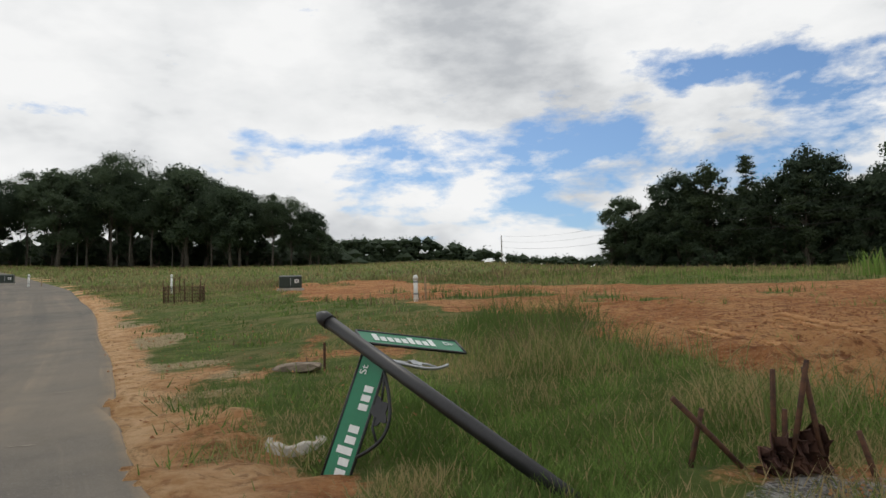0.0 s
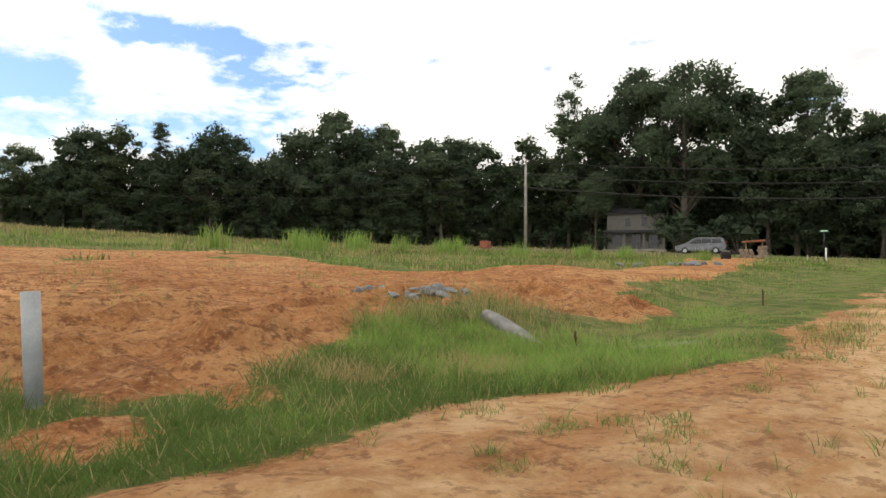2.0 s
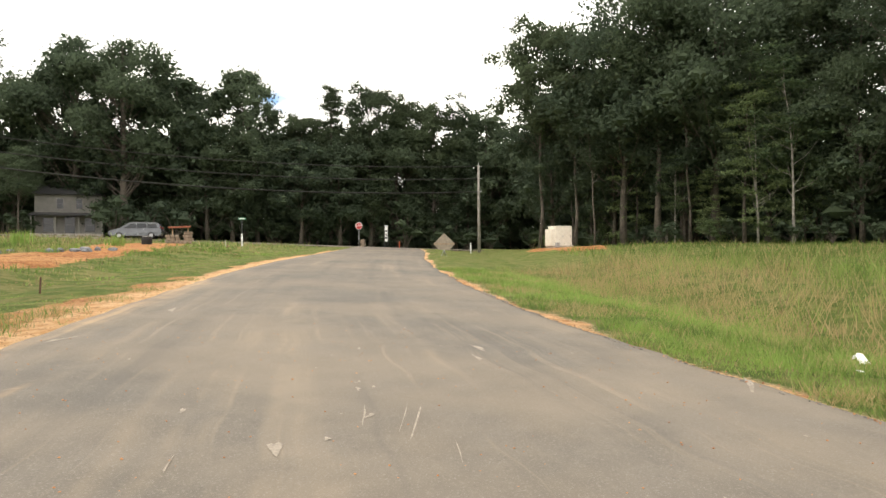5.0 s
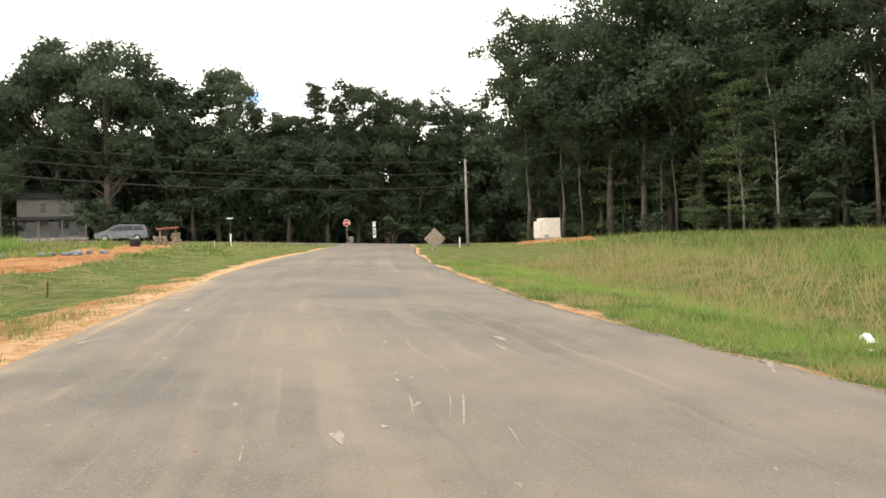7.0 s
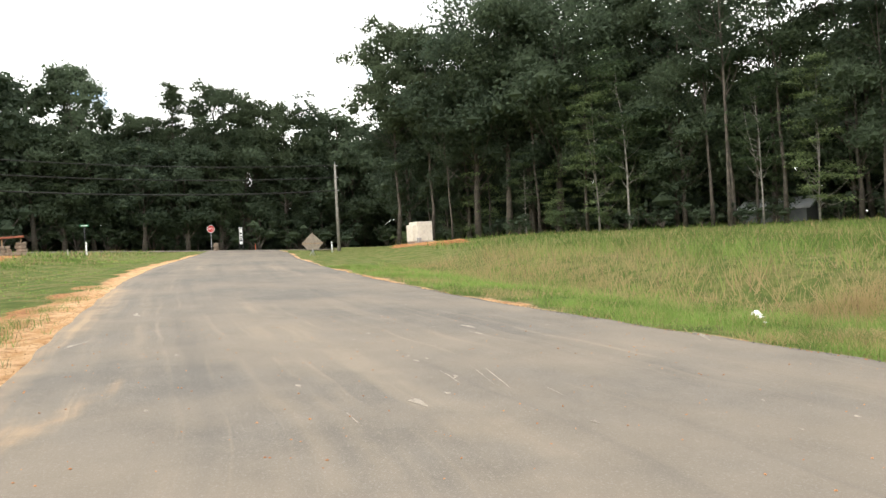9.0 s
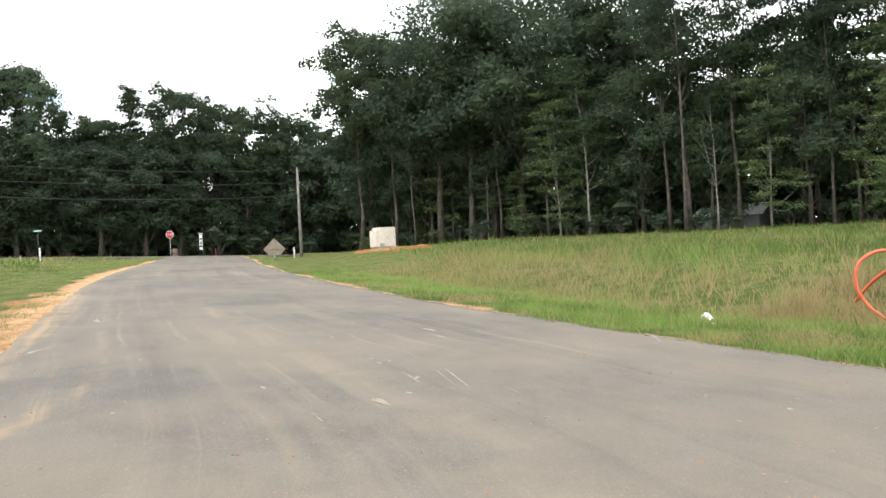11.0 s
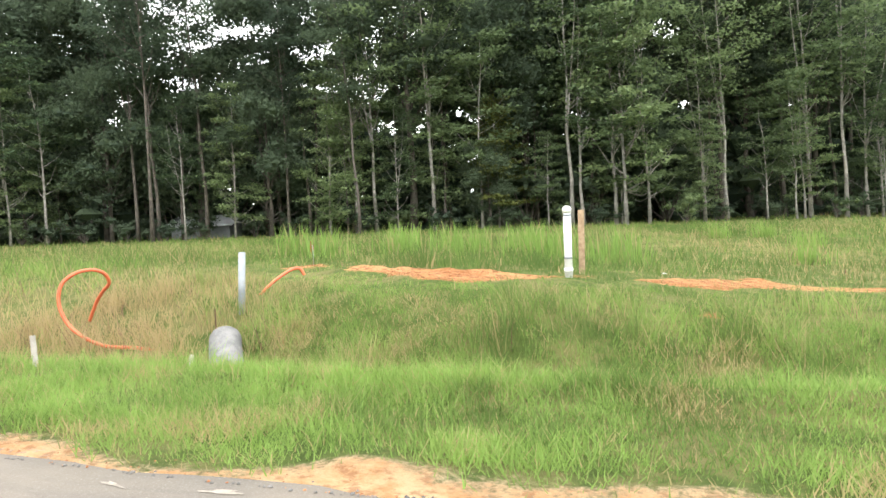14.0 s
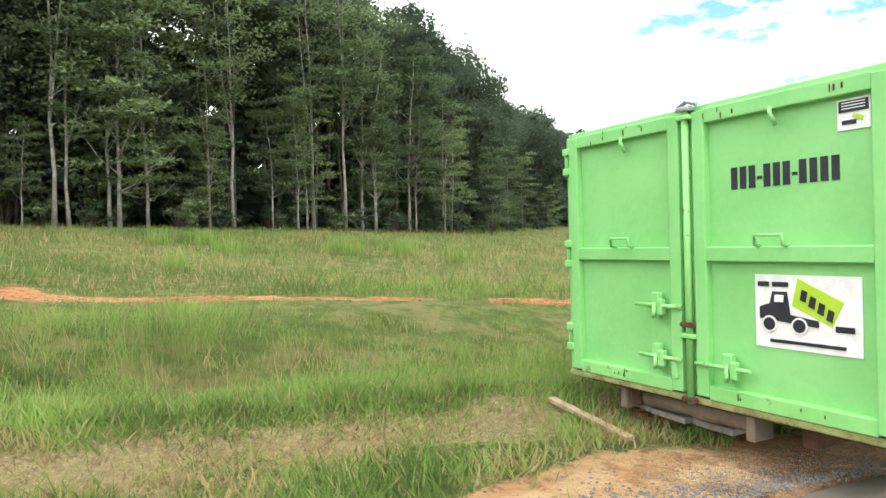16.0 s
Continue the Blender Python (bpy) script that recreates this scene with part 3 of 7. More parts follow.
def build_ground():
    gx, gy = spread(-10, 17, 0.122, 2200, 1.10), spread(-22, 14, .122, 2200, 1.09)
    x, y = np.meshgrid(gx, gy)
    soil, straw, gravel = covers(x, y)
    z = ground(x, y)
    rough = (.6 + .4 * inside(x, y, DIRT_FIELD)) * np.where((y < -10) & (x < -4), .25, 1)
    ridge = (1 - np.abs(2 * value_noise(x, y * 1.3, .62, 18) - 1)) ** 3 * .09 + (1 - np.abs(2 * value_noise(x, y, .33, 19) - 1)) ** 2 * .06
    torn = smooth(.42, .62, value_noise(x, y * 1.4, 2.3, 20)) * (.35 + .65 * smooth(9.5, 7.0, y))
    clods = rough * (torn * (ridge * 1.2 + (value_noise(x, y, .55, 11) - .5) * .12 + (value_noise(x, y, .27, 12) - .5) * .13 + (value_noise(x, y, .9, 17) ** 4) * .16) + (value_noise(x, y, .3, 14) - .5) * .035 + (value_noise(x, y, 1.9, 15) - .5) * .07)
    near = np.hypot(x - 3, y) < 70
    z = z + near * soil * clods * smooth(0, -.8, road_depth(x, y)) + near * (1 - soil) * (value_noise(x, y, .8, 13) - .5) * .05
    tread = sum(np.exp(-(near_line(x, y, line) / .2) ** 2) for line in TREADS)
    ruts = -.03 * tread
    furrow = (1 - np.abs(2 * value_noise(x * .35 + y * .15, y - .12 * x, .42, 16) - 1)) ** 3
    ruts = ruts + (furrow - .3) * .17 * smooth(10, 7.5, y) * smooth(4.6, 5.4, y)
    z = z + ruts * soil
    z = z - .16 * smooth(.0, .32, road_depth(x, y))
    verts = np.stack([x, y, z], -1).reshape(-1, 3)
    mesh = raw_mesh("ground", verts, grid_faces(len(gx), len(gy)), SOIL, "cover", np.stack([soil, straw, gravel], -1).reshape(-1, 3))
    tagged(new("ground", mesh), "orange clay soil and rough grass, with a ditch and low banks", "ground", kind="structure")


build_ground()


def road_mesh(name, rows, lift, label):
    """Asphalt from rows of places across the road, with a real edge."""
    rows = np.array(rows)
    n, m = rows.shape[:2]
    x, y = rows[..., 0], rows[..., 1]
    z = lie(x, y) + lift
    z[:, 0] -= .09
    z[:, -1] -= .09
    near_edge = smooth(.55, .0, road_depth(x, y))
    north = y - along(NORTH_EDGE, x) > -3.0
    dust = near_edge * np.where(north & (x > -12) & (x < 40), .5, .2)
    dust = dust + .5 * np.exp(-(near_line(x, y, ((3.0, -.35), (4.6, .02), (5.55, .12), (6.34, .05), (7.19, -.12), (8.3, -.2))) / .17) ** 2)
    dust = dust + .2 * np.exp(-(near_line(x, y, ((5.0, -2.2), (7.2, -1.7), (9.5, -.7))) / .4) ** 2)
    dust = dust + .3 * np.exp(-(near_line(x, y, ((11, .6), (18, 1.9))) / .4) ** 2)
    verts = np.stack([x, y, z], -1).reshape(-1, 3)
    mesh = raw_mesh(name, verts, grid_faces(m, n), ASPHALT, "dust", np.stack([dust] * 3, -1).reshape(-1, 3))
    s = np.cumsum(np.r_[0, np.hypot(np.diff(x[:, m // 2]), np.diff(y[:, m // 2]))])
    layer = mesh.attributes.new("lane", "FLOAT_VECTOR", "POINT")
    lane = np.stack([np.broadcast_to(np.linspace(-3.4, 3.4, m), x.shape), np.broadcast_to(s[:, None], x.shape), np.zeros(x.shape)], -1)
    layer.data.foreach_set("vector", lane.astype(np.float32).ravel())
    return tagged(new(name, mesh), label, "road", kind="structure")


def strip_rows(points, half, step):
    """Rows across a road of even width along a bent line."""
    p = np.array(points, float)
    s = np.r_[0, np.cumsum(np.hypot(*np.diff(p, axis=0).T))]
    at = np.arange(0, s[-1], step)
    line = np.stack([sum(np.interp(at + k, s, p[:, i]) for k in (-3, -1.5, 0, 1.5, 3)) / 5 for i in (0, 1)], -1)
    ahead = np.gradient(line, axis=0)
    ahead /= np.linalg.norm(ahead, axis=1)[:, None]
    side = np.stack([-ahead[:, 1], ahead[:, 0]], -1)
    wob = 1 + (value_noise(line[:, 0], line[:, 1], 1.8, 21) - .5) * .02
    offs = np.r_[-half - .05, np.linspace(-half, half, 22), half + .05]
    return line[:, None] + side[:, None] * offs[None, :, None] * wob[:, None, None]


def east_rows():
    xs = np.r_[np.arange(-4, 24, .25), np.arange(24, 82, 1.0)]
    lo = along(SOUTH_EDGE, xs) + (value_noise(xs, xs * 0, .5, 23) - .5) * .16
    hi = along(NORTH_EDGE, xs) + (value_noise(xs, xs * 0, .6, 22) - .5) * .10
    f = np.r_[-.008, np.linspace(0, 1, 34), 1.008]
    return np.stack([np.broadcast_to(xs[:, None], (len(xs), len(f))), lo[:, None] + (hi - lo)[:, None] * f], -1)[:, ::-1]


road_mesh("road_east", east_rows(), .034, "dusty grey asphalt side road with sandy edges")
road_mesh("road_main", strip_rows(MAIN, HALF, .5), .026, "grey asphalt street bending through the junction")
road_mesh("road_cross", strip_rows(CROSS, HALF, 2.0), .020, "distant asphalt road running along the woods")


# ---- grass ----
def blades(name, x, y, tall, wide, tone, label, lean=.5, short=False):
    """Bent, tapering blades rooted at the places."""
    rng = np.random.default_rng(len(x))
    n = len(x)
    z = ground(x, y) - .02
    a, b = rng.uniform(0, 2 * np.pi, n), rng.uniform(0, 2 * np.pi, n)
    wx, wy = np.cos(a) * wide / 2, np.sin(a) * wide / 2
    bend = tall * lean * rng.uniform(.2, 1.4, n)
    bx, by = np.cos(b) * bend, np.sin(b) * bend
    rows = [
        (x - wx, y - wy, z), (x + wx, y + wy, z),
        (x + bx * .3 + wx * .75, y + by * .3 + wy * .75, z + tall * .55), (x + bx * .3 - wx * .75, y + by * .3 - wy * .75, z + tall * .55),
        (x + bx, y + by, z + tall),
    ]
    if short:
        rows = [rows[0], rows[1], (x + bx + wx * .12, y + by + wy * .12, z + tall), (x + bx - wx * .12, y + by - wy * .12, z + tall)]
    verts = np.stack([np.stack(r, -1) for r in rows], 1).reshape(-1, 3)
    i = np.arange(n)[:, None] * len(rows)
    if short:
        faces = i + [0, 1, 2, 3]
    else:
        faces = [i + [0, 1, 2, 3], i + [3, 2, 4]]
    mesh = raw_mesh(name, verts, faces, GRASS, "tone", np.repeat(tone, len(rows), 0))
    return tagged(new(name, mesh), label, "grass", kind="stuff")


def scatter(seed, box, per_m2, keep):
    rng = np.random.default_rng(seed)
    x0, y0, x1, y1 = box
    n = int((x1 - x0) * (y1 - y0) * per_m2)
    x, y = rng.uniform(x0, x1, n), rng.uniform(y0, y1, n)
    ok = rng.uniform(0, 1, n) < keep(x, y)
    return x[ok], y[ok], rng


def turf_share(x, y):
    soil, straw, gravel = covers(x, y)
    return np.where(road_depth(x, y) > -.08, 0, smooth(.75, .25, soil + .35 * (value_noise(x, y, .22, 9) - .5)) * (1 - .8 * gravel))


def tones(x, y, rng, dry, purple, fresh=0.0):
    """Green, dryness and purple of each blade, in patches."""
    p = value_noise(x, y, 3.1, 31) * .36 + value_noise(x, y, .9, 32) * .32 + value_noise(x, y, .33, 33) * .32
    p = .45 + (p - .5) * 2.5
    green = np.clip(p * .9 + fresh + rng.normal(0, .22, len(x)), 0, 1)
    dead = np.clip((rng.uniform(0, 1, len(x)) < dry) * rng.uniform(.5, 1, len(x)) + dry * .4, 0, 1)
    red = np.clip((rng.uniform(0, 1, len(x)) < purple) * rng.uniform(.3, .9, len(x)), 0, 1)
    return np.stack([green, dead, red], -1)


def south_grass():
    def offset(x, y):
        return (along(SOUTH_EDGE, x) - y) * .87

    def reach(x, y):
        return np.hypot(x - np.clip(x, -7, 4), (y + 6 + .6 * np.clip(4 - x, 0, 11) * .8))

    def keep_near(x, y):
        return turf_share(x, y) * np.clip(1 - 1.02 * covers(x, y)[1], 0, 1) * (offset(x, y) > .05) * np.clip(1.25 - offset(x, y) / 11, 0, 1)

    for seed, box, per, keep, wide, group in (
        (1, (-11, -24, 13, -5.5), 450, keep_near, .0085, "near"),
        (2, (-22, -52, 34, -3), 66, lambda x, y: turf_share(x, y) * (offset(x, y) > 2.5), .019, "mid"),
        (3, (-60, -110, 66, 0), 6.5, lambda x, y: turf_share(x, y) * (offset(x, y) > 8), .06, "far"),
    ):
        x, y, rng = scatter(seed, box, per, keep)
        o = offset(x, y)
        lump = value_noise(x, y, 1.1, 41)
        tall = .09 + .05 * smooth(.3, 1.2, o) + .07 * np.exp(-((o - 2.6) / .5) ** 2) + .12 * smooth(3.0, 5.2, o) + .14 * lump * smooth(2.5, 5, o) 
        tall = tall * (1 - .35 * smooth(9, 14, o)) * (1 - .86 * np.exp(-(near_line(x, y - 1.1, DIRT_STRIP) / 1.9) ** 2))
        tall = tall * (.3 + .75 * value_noise(x, y, .55, 44) + .4 * value_noise(x, y, .25, 49) + .35 * value_noise(x, y, 2.2, 45)) * rng.uniform(.5, 1.3, len(x))
        tall = tall * (1 + (.9 * smooth(.5, .74, value_noise(x, y, .62, 59)) - .32) * smooth(2.8, 4, o))
        soil, straw, gravel = covers(x, y)
        tall = tall * (1 - .5 * smooth(1.9, 1.2, o) * smooth(2, 0, x))
        tall = np.where(straw > .4, tall * .3, tall)
        brown = np.exp(-((o - 4.6) / 1.6) ** 2) * smooth(1, 6, x) * (.08 + .36 * smooth(.4, .65, value_noise(x, y, .8, 50)))
        brown = brown + .16 * smooth(.48, .7, value_noise(x, y, 4.5, 42)) * smooth(4, 8, o) + .2 * bump(x, y, 0, -31, 9, 5)
        brown = brown + .58 * np.exp(-((o - 5.2) / 2.4) ** 2) * smooth(6, 11, x) * (.35 + .9 * smooth(.2, .6, value_noise(x, y, 1.5, 58)))
        ditch = .95 * np.exp(-((o - 5.5) / .55) ** 2) * smooth(4, 1, x) * smooth(.25, .5, value_noise(x, y, 1.9, 46))
        tall = tall * (1 - .75 * ditch)
        brown = brown + ditch
        dry = np.clip(np.where(straw > .5, .35 + .75 * value_noise(x, y, .7, 43), brown + .08 + .25 * smooth(.6, .1, o) + .2 * smooth(.55, .75, value_noise(x, y, 2.6, 57)) * smooth(9, 14, o)), 0, 1)
        blades("grass", x, y, tall, wide * rng.uniform(.6, 1.4, len(x)), tones(x, y, rng, dry, np.clip(brown * .15 + ditch * .4, 0, 1), .42 * np.exp(-((o - 2.8) / .8) ** 2) + .06 * smooth(4.5, 6, o) - .38 * smooth(7, 12, o)),
               {"near": "lush green roadside grass with straw-dry patches", "mid": "tall mixed green and browning meadow grass", "far": "rough pale green meadow grass before the woods"}[group], .7 if group == "near" else .6, group != "near")


def north_grass():
    def dist(x, y):
        return np.hypot(x - 3, y - 1)

    for seed, box, per, keep, wide, label in (
        (11, (-7, 1, 15, 16), 450, lambda x, y: turf_share(x, y) * np.clip(1.4 - dist(x, y) / 11, 0, 1), .0085, "rank green grass in the ditch beside bare clay"),
        (12, (-26, 0, 46, 44), 52, lambda x, y: turf_share(x, y) * (dist(x, y) > 9), .028, "tall green and brown field grass behind the dirt"),
        (13, (-110, -4, 100, 190), 4.2, lambda x, y: turf_share(x, y) * (dist(x, y) > 35) * (x < 88), .10, "distant brown-green field grass"),
    ):
        x, y, rng = scatter(seed, box, per, keep)
        n = y - along(NORTH_EDGE, x)
        lump = value_noise(x, y, 1.0, 51)
        tall = .09 + .12 * smooth(1.5, 3.5, n) + .20 * lump * smooth(2.5, 5, n) + .10 * smooth(15, 40, n)
        tall = tall * (.45 + .75 * value_noise(x, y, .5, 54) + .35 * value_noise(x, y, 1.8, 55)) * rng.uniform(.45, 1.3, len(x))
        tall = tall * (1 - .42 * smooth(6.5, 4.5, n) * smooth(-6, -2, x)) * (.45 + 1.0 * smooth(.3, .7, value_noise(x, y, .75, 56)))
        tall = tall * (1 - .55 * smooth(9, 4, -road_depth(x, y)) * smooth(1, -1, x) * smooth(40, 22, y))
        tall = tall * (1 if wide < .01 else .48)
        clump = bump(x, y, 1.5, 6.2, 1.3, 1.6)
        tall = tall * (1 + .9 * clump)
        far = smooth(20, 45, y)
        dry = np.clip(.05 + .40 * smooth(.42, .68, value_noise(x, y, 1.7, 52)) * smooth(2.2, 4, n) + .22 * far, 0, .9)
        purple = np.clip(.45 * far * smooth(.25, .6, value_noise(x, y, 14, 53)) + .35 * smooth(.5, .75, lump) * smooth(2, 3.5, n), 0, .8)
        blades("grass", x, y, tall, wide * rng.uniform(.6, 1.4, len(x)), tones(x, y, rng, dry, purple, (.5 * smooth(4.4, 2.8, n) * smooth(4.5, 7, x) - .12 * smooth(3, 5, n) - .5 * smooth(5, 3.2, x) * smooth(-1.5, .5, x) * smooth(2.6, 3.6, n))), label, .75 if wide < .01 else .45, wide > .05)


south_grass()
north_grass()


def short_sward():
    """The fine low grass between the longer blades, close to the roads."""
    def south(x, y):
        o = (along(SOUTH_EDGE, x) - y) * .87
        return turf_share(x, y) * np.clip(1 - 1.1 * covers(x, y)[1], 0, 1) * (o > .02) * np.clip(1.5 - o / 5.5, 0, 1)

    def north(x, y):
        return turf_share(x, y) * (y > along(NORTH_EDGE, x)) * np.clip(1.5 - (y - 2) / 5, 0, 1)

    for seed, box, keep, per in ((14, (-9, -17, 9, -5.5), south, 1500), (15, (-4.5, 1, 9, 10), north, 1500), (16, (9, -10, 30, -1.5), south, 300)):
        x, y, rng = scatter(seed, box, per, keep)
        dry = np.clip(.08 + .5 * smooth(.55, .75, value_noise(x, y, .8, 47)), 0, .6)
        blades("grass", x, y, .11 * (.5 + value_noise(x, y, .5, 48)) * rng.uniform(.5, 1.3, len(x)), (.0085 + .0012 * np.clip(np.hypot(x - 2, y + 2) - 4, 0, 9)) * rng.uniform(.6, 1.4, len(x)), tones(x, y, rng, dry, dry * 0, .1 - .4 * smooth(2, 3, y) * smooth(5, 3.2, x) + .3 * np.exp(-(((along(SOUTH_EDGE, x) - y) * .87 - 2.55) / .5) ** 2)), "fine low grass beside the road", .8, True)


short_sward()


def dead_straw():
    """Mown straw lying loose, and thin sprigs on the bare soil."""
    x, y, rng = scatter(21, (-10, -18, 1, -9), 1500, lambda x, y: smooth(.3, .7, covers(x, y)[1]) * (covers(x, y)[0] < .4) * (road_depth(x, y) < -.1) * (y < 0))
    tone = np.stack([rng.uniform(.6, 1, len(x)), rng.uniform(.55, 1, len(x)), (rng.uniform(0, 1, len(x)) < .18) * .7], -1)
    blades("straw", x, y, rng.uniform(.03, .11, len(x)), np.full(len(x), .008), tone, "pale mown straw lying on the verge", 3.0)
    x, y, rng = scatter(22, (-9, 0, 16, 15), 5.0, lambda x, y: (covers(x, y)[0] > .6) * (road_depth(x, y) < -.1) * smooth(.45, .7, value_noise(x, y, 1.2, 61)))
    px, py = (np.repeat(v, 7) + rng.normal(0, .03, len(v) * 7) for v in (x, y))
    tone = np.stack([rng.uniform(.2, .9, len(px)), (rng.uniform(0, 1, len(px)) < .3) * .8, (rng.uniform(0, 1, len(px)) < .2) * .6], -1)
    blades("sprigs", px, py, rng.uniform(.05, .17, len(px)), np.full(len(px), .008), tone, "thin sprigs of weed on bare clay", .8)


dead_straw()


def verge_tufts():
    """Low tufts that break through the sand beside the road."""
    rng = np.random.default_rng(66)
    spots = ((10.87, 1.95, .5, .22), (12.1, 2.05, .5, .2), (9.16, 1.9, .22, .12), (9.4, 1.66, .2, .1), (11.65, 2.47, .16, .16), (9.95, 2.63, .4, .15), (7.42, 1.64, .14, .12), (16.0, 2.6, .5, .15), (19, 2.95, .5, .15), (5.47, 2.68, .15, .1), (5.35, 2.15, .14, .1),
             (5.5, 2.07, .1, .1), (5.85, 1.95, .14, .12), (5.61, 1.54, .2, .12), (5.19, 1.33, .18, .12), (4.65, 1.85, .12, .12), (4.75, 2.06, .05, .15), (6.13, 1.7, .12, .12), (7.9, 2.5, .25, .14), (6.8, 2.6, .2, .12), (14.2, 2.3, .4, .14))
    for cx, cy, wide, tall in spots:
        n = int(45 + 420 * wide)
        x, y = cx + rng.normal(0, wide * .7, n), cy + rng.normal(0, wide * .4, n)
        ok = road_depth(x, y) < -.1
        x, y = x[ok], y[ok]
        n = len(x)
        tone = np.stack([rng.uniform(0, .7, n), (rng.uniform(0, 1, n) < .3) * .8, (rng.uniform(0, 1, n) < .15) * .5], -1)
        ob = blades("grass_tuft", x, y, tall * .8 * rng.uniform(.4, 1.1, n), .007 * rng.uniform(.7, 1.4, n), tone, "low green tuft on the sandy verge", .8)
        tagged(ob, category="weeds", group="verge tufts")


verge_tufts()


def tall_weeds():
    """Clumps of reedy grass that stand above the field."""
    rng = np.random.default_rng(77)
    spots = [(15.5 + 2.1 * k + rng.normal(0, .7), 26 + rng.normal(0, 1.6), 1.0) for k in range(8)]
    spots += [(26 + 2.6 * k + rng.normal(0, .7), 24 - .8 * k + rng.normal(0, 1.5), .8) for k in range(8)]
    spots += [(8 + 1.1 * k + rng.normal(0, .6), -24.5 + .35 * k + rng.normal(0, 1.2), 1.1) for k in range(10)]
    spots += [(-4 + 1.6 * k + rng.normal(0, .8), -38 + rng.normal(0, 2.5), .8) for k in range(9)]
    for cx, cy, tall in spots:
        n = 110
        x, y = cx + rng.normal(0, .35 * tall, n), cy + rng.normal(0, .3 * tall, n)
        tone = np.stack([rng.uniform(.5, 1, n), (rng.uniform(0, 1, n) < .12) * .7, np.zeros(n)], -1)
        ob = blades("weed_clump", x, y, tall * rng.uniform(.5, 1.15, n), .018 * rng.uniform(.6, 1.5, n) * (1 + tall), tone, "bright green clump of reedy grass in the field", .28)
        tagged(ob, category="weeds", group="reedy clumps")


tall_weeds()


# ---- trees ----
def leaf_cards(name, middles, size, material, seed, droop=0.0, level=1.0):
    """Many small pointed leaf sprays round the given middles; a low level lays them flat, in tiers."""
    rng = np.random.default_rng(seed)
    n = len(middles)
    u = rng.normal(0, 1, (n, 3)) * [1, 1, level]
    u /= np.linalg.norm(u, axis=1)[:, None]
    v = np.cross(u, rng.normal(0, 1, (n, 3)) * [level, level, 1] + [0, 0, .6])
    v /= np.linalg.norm(v, axis=1)[:, None]
    s = size * rng.uniform(.55, 1.35, n)[:, None]
    tip = u * s * .62 - [0, 0, droop * size]
    verts = np.stack([middles - tip + v * s * .42, middles + tip * 1.1, middles - tip - v * s * .42], 1).reshape(-1, 3)
    faces = np.arange(3 * n).reshape(-1, 3)
    return raw_mesh(name, verts, faces, material, smooth=False)


def crown_points(rng, clusters, per, spread_by, flat=.72):
    """Leaf places in lumpy shells round the clump middles."""
    pts = []
    for c in clusters:
        u = rng.normal(0, 1, (per, 3))
        u /= np.linalg.norm(u, axis=1)[:, None]
        reach_ = np.where(rng.uniform(0, 1, (per, 1)) < .16, rng.uniform(1.2, 1.7, (per, 1)), rng.uniform(.4, 1.25, (per, 1)))
        pts.append(c + u * spread_by * reach_ * np.array([1, 1, flat]))
    return np.concatenate(pts)


BALL = bmesh.new()
bmesh.ops.create_icosphere(BALL, subdivisions=1, radius=1.0)
BALL_V = np.array([v.co[:] for v in BALL.verts])
BALL_F = np.array([[v.index for v in f.verts] for f in BALL.faces])
BALL.free()
LUMP_V = np.array([(1, 0, 0), (0, 1, 0), (-1, 0, 0), (0, -1, 0), (0, 0, 1), (0, 0, -1)], float)
LUMP_F = np.array([(0, 1, 4), (1, 2, 4), (2, 3, 4), (3, 0, 4), (1, 0, 5), (2, 1, 5), (3, 2, 5), (0, 3, 5)])


def clump_mesh(name, middles, size, material, seed, flat=.72, fine=False):
    """Uneven dense clumps of foliage inside a crown."""
    rng = np.random.default_rng(seed)
    shape_v, shape_f = (BALL_V, BALL_F) if fine else (LUMP_V, LUMP_F)
    verts = np.concatenate([np.array(m) + shape_v * size * rng.uniform(.6, 1.2, (len(shape_v), 1)) * np.array([1, 1, flat]) for m in middles])
    faces = np.concatenate([shape_f + len(shape_v) * k for k in range(len(middles))])
    return raw_mesh(name, verts, faces, material, smooth=False)


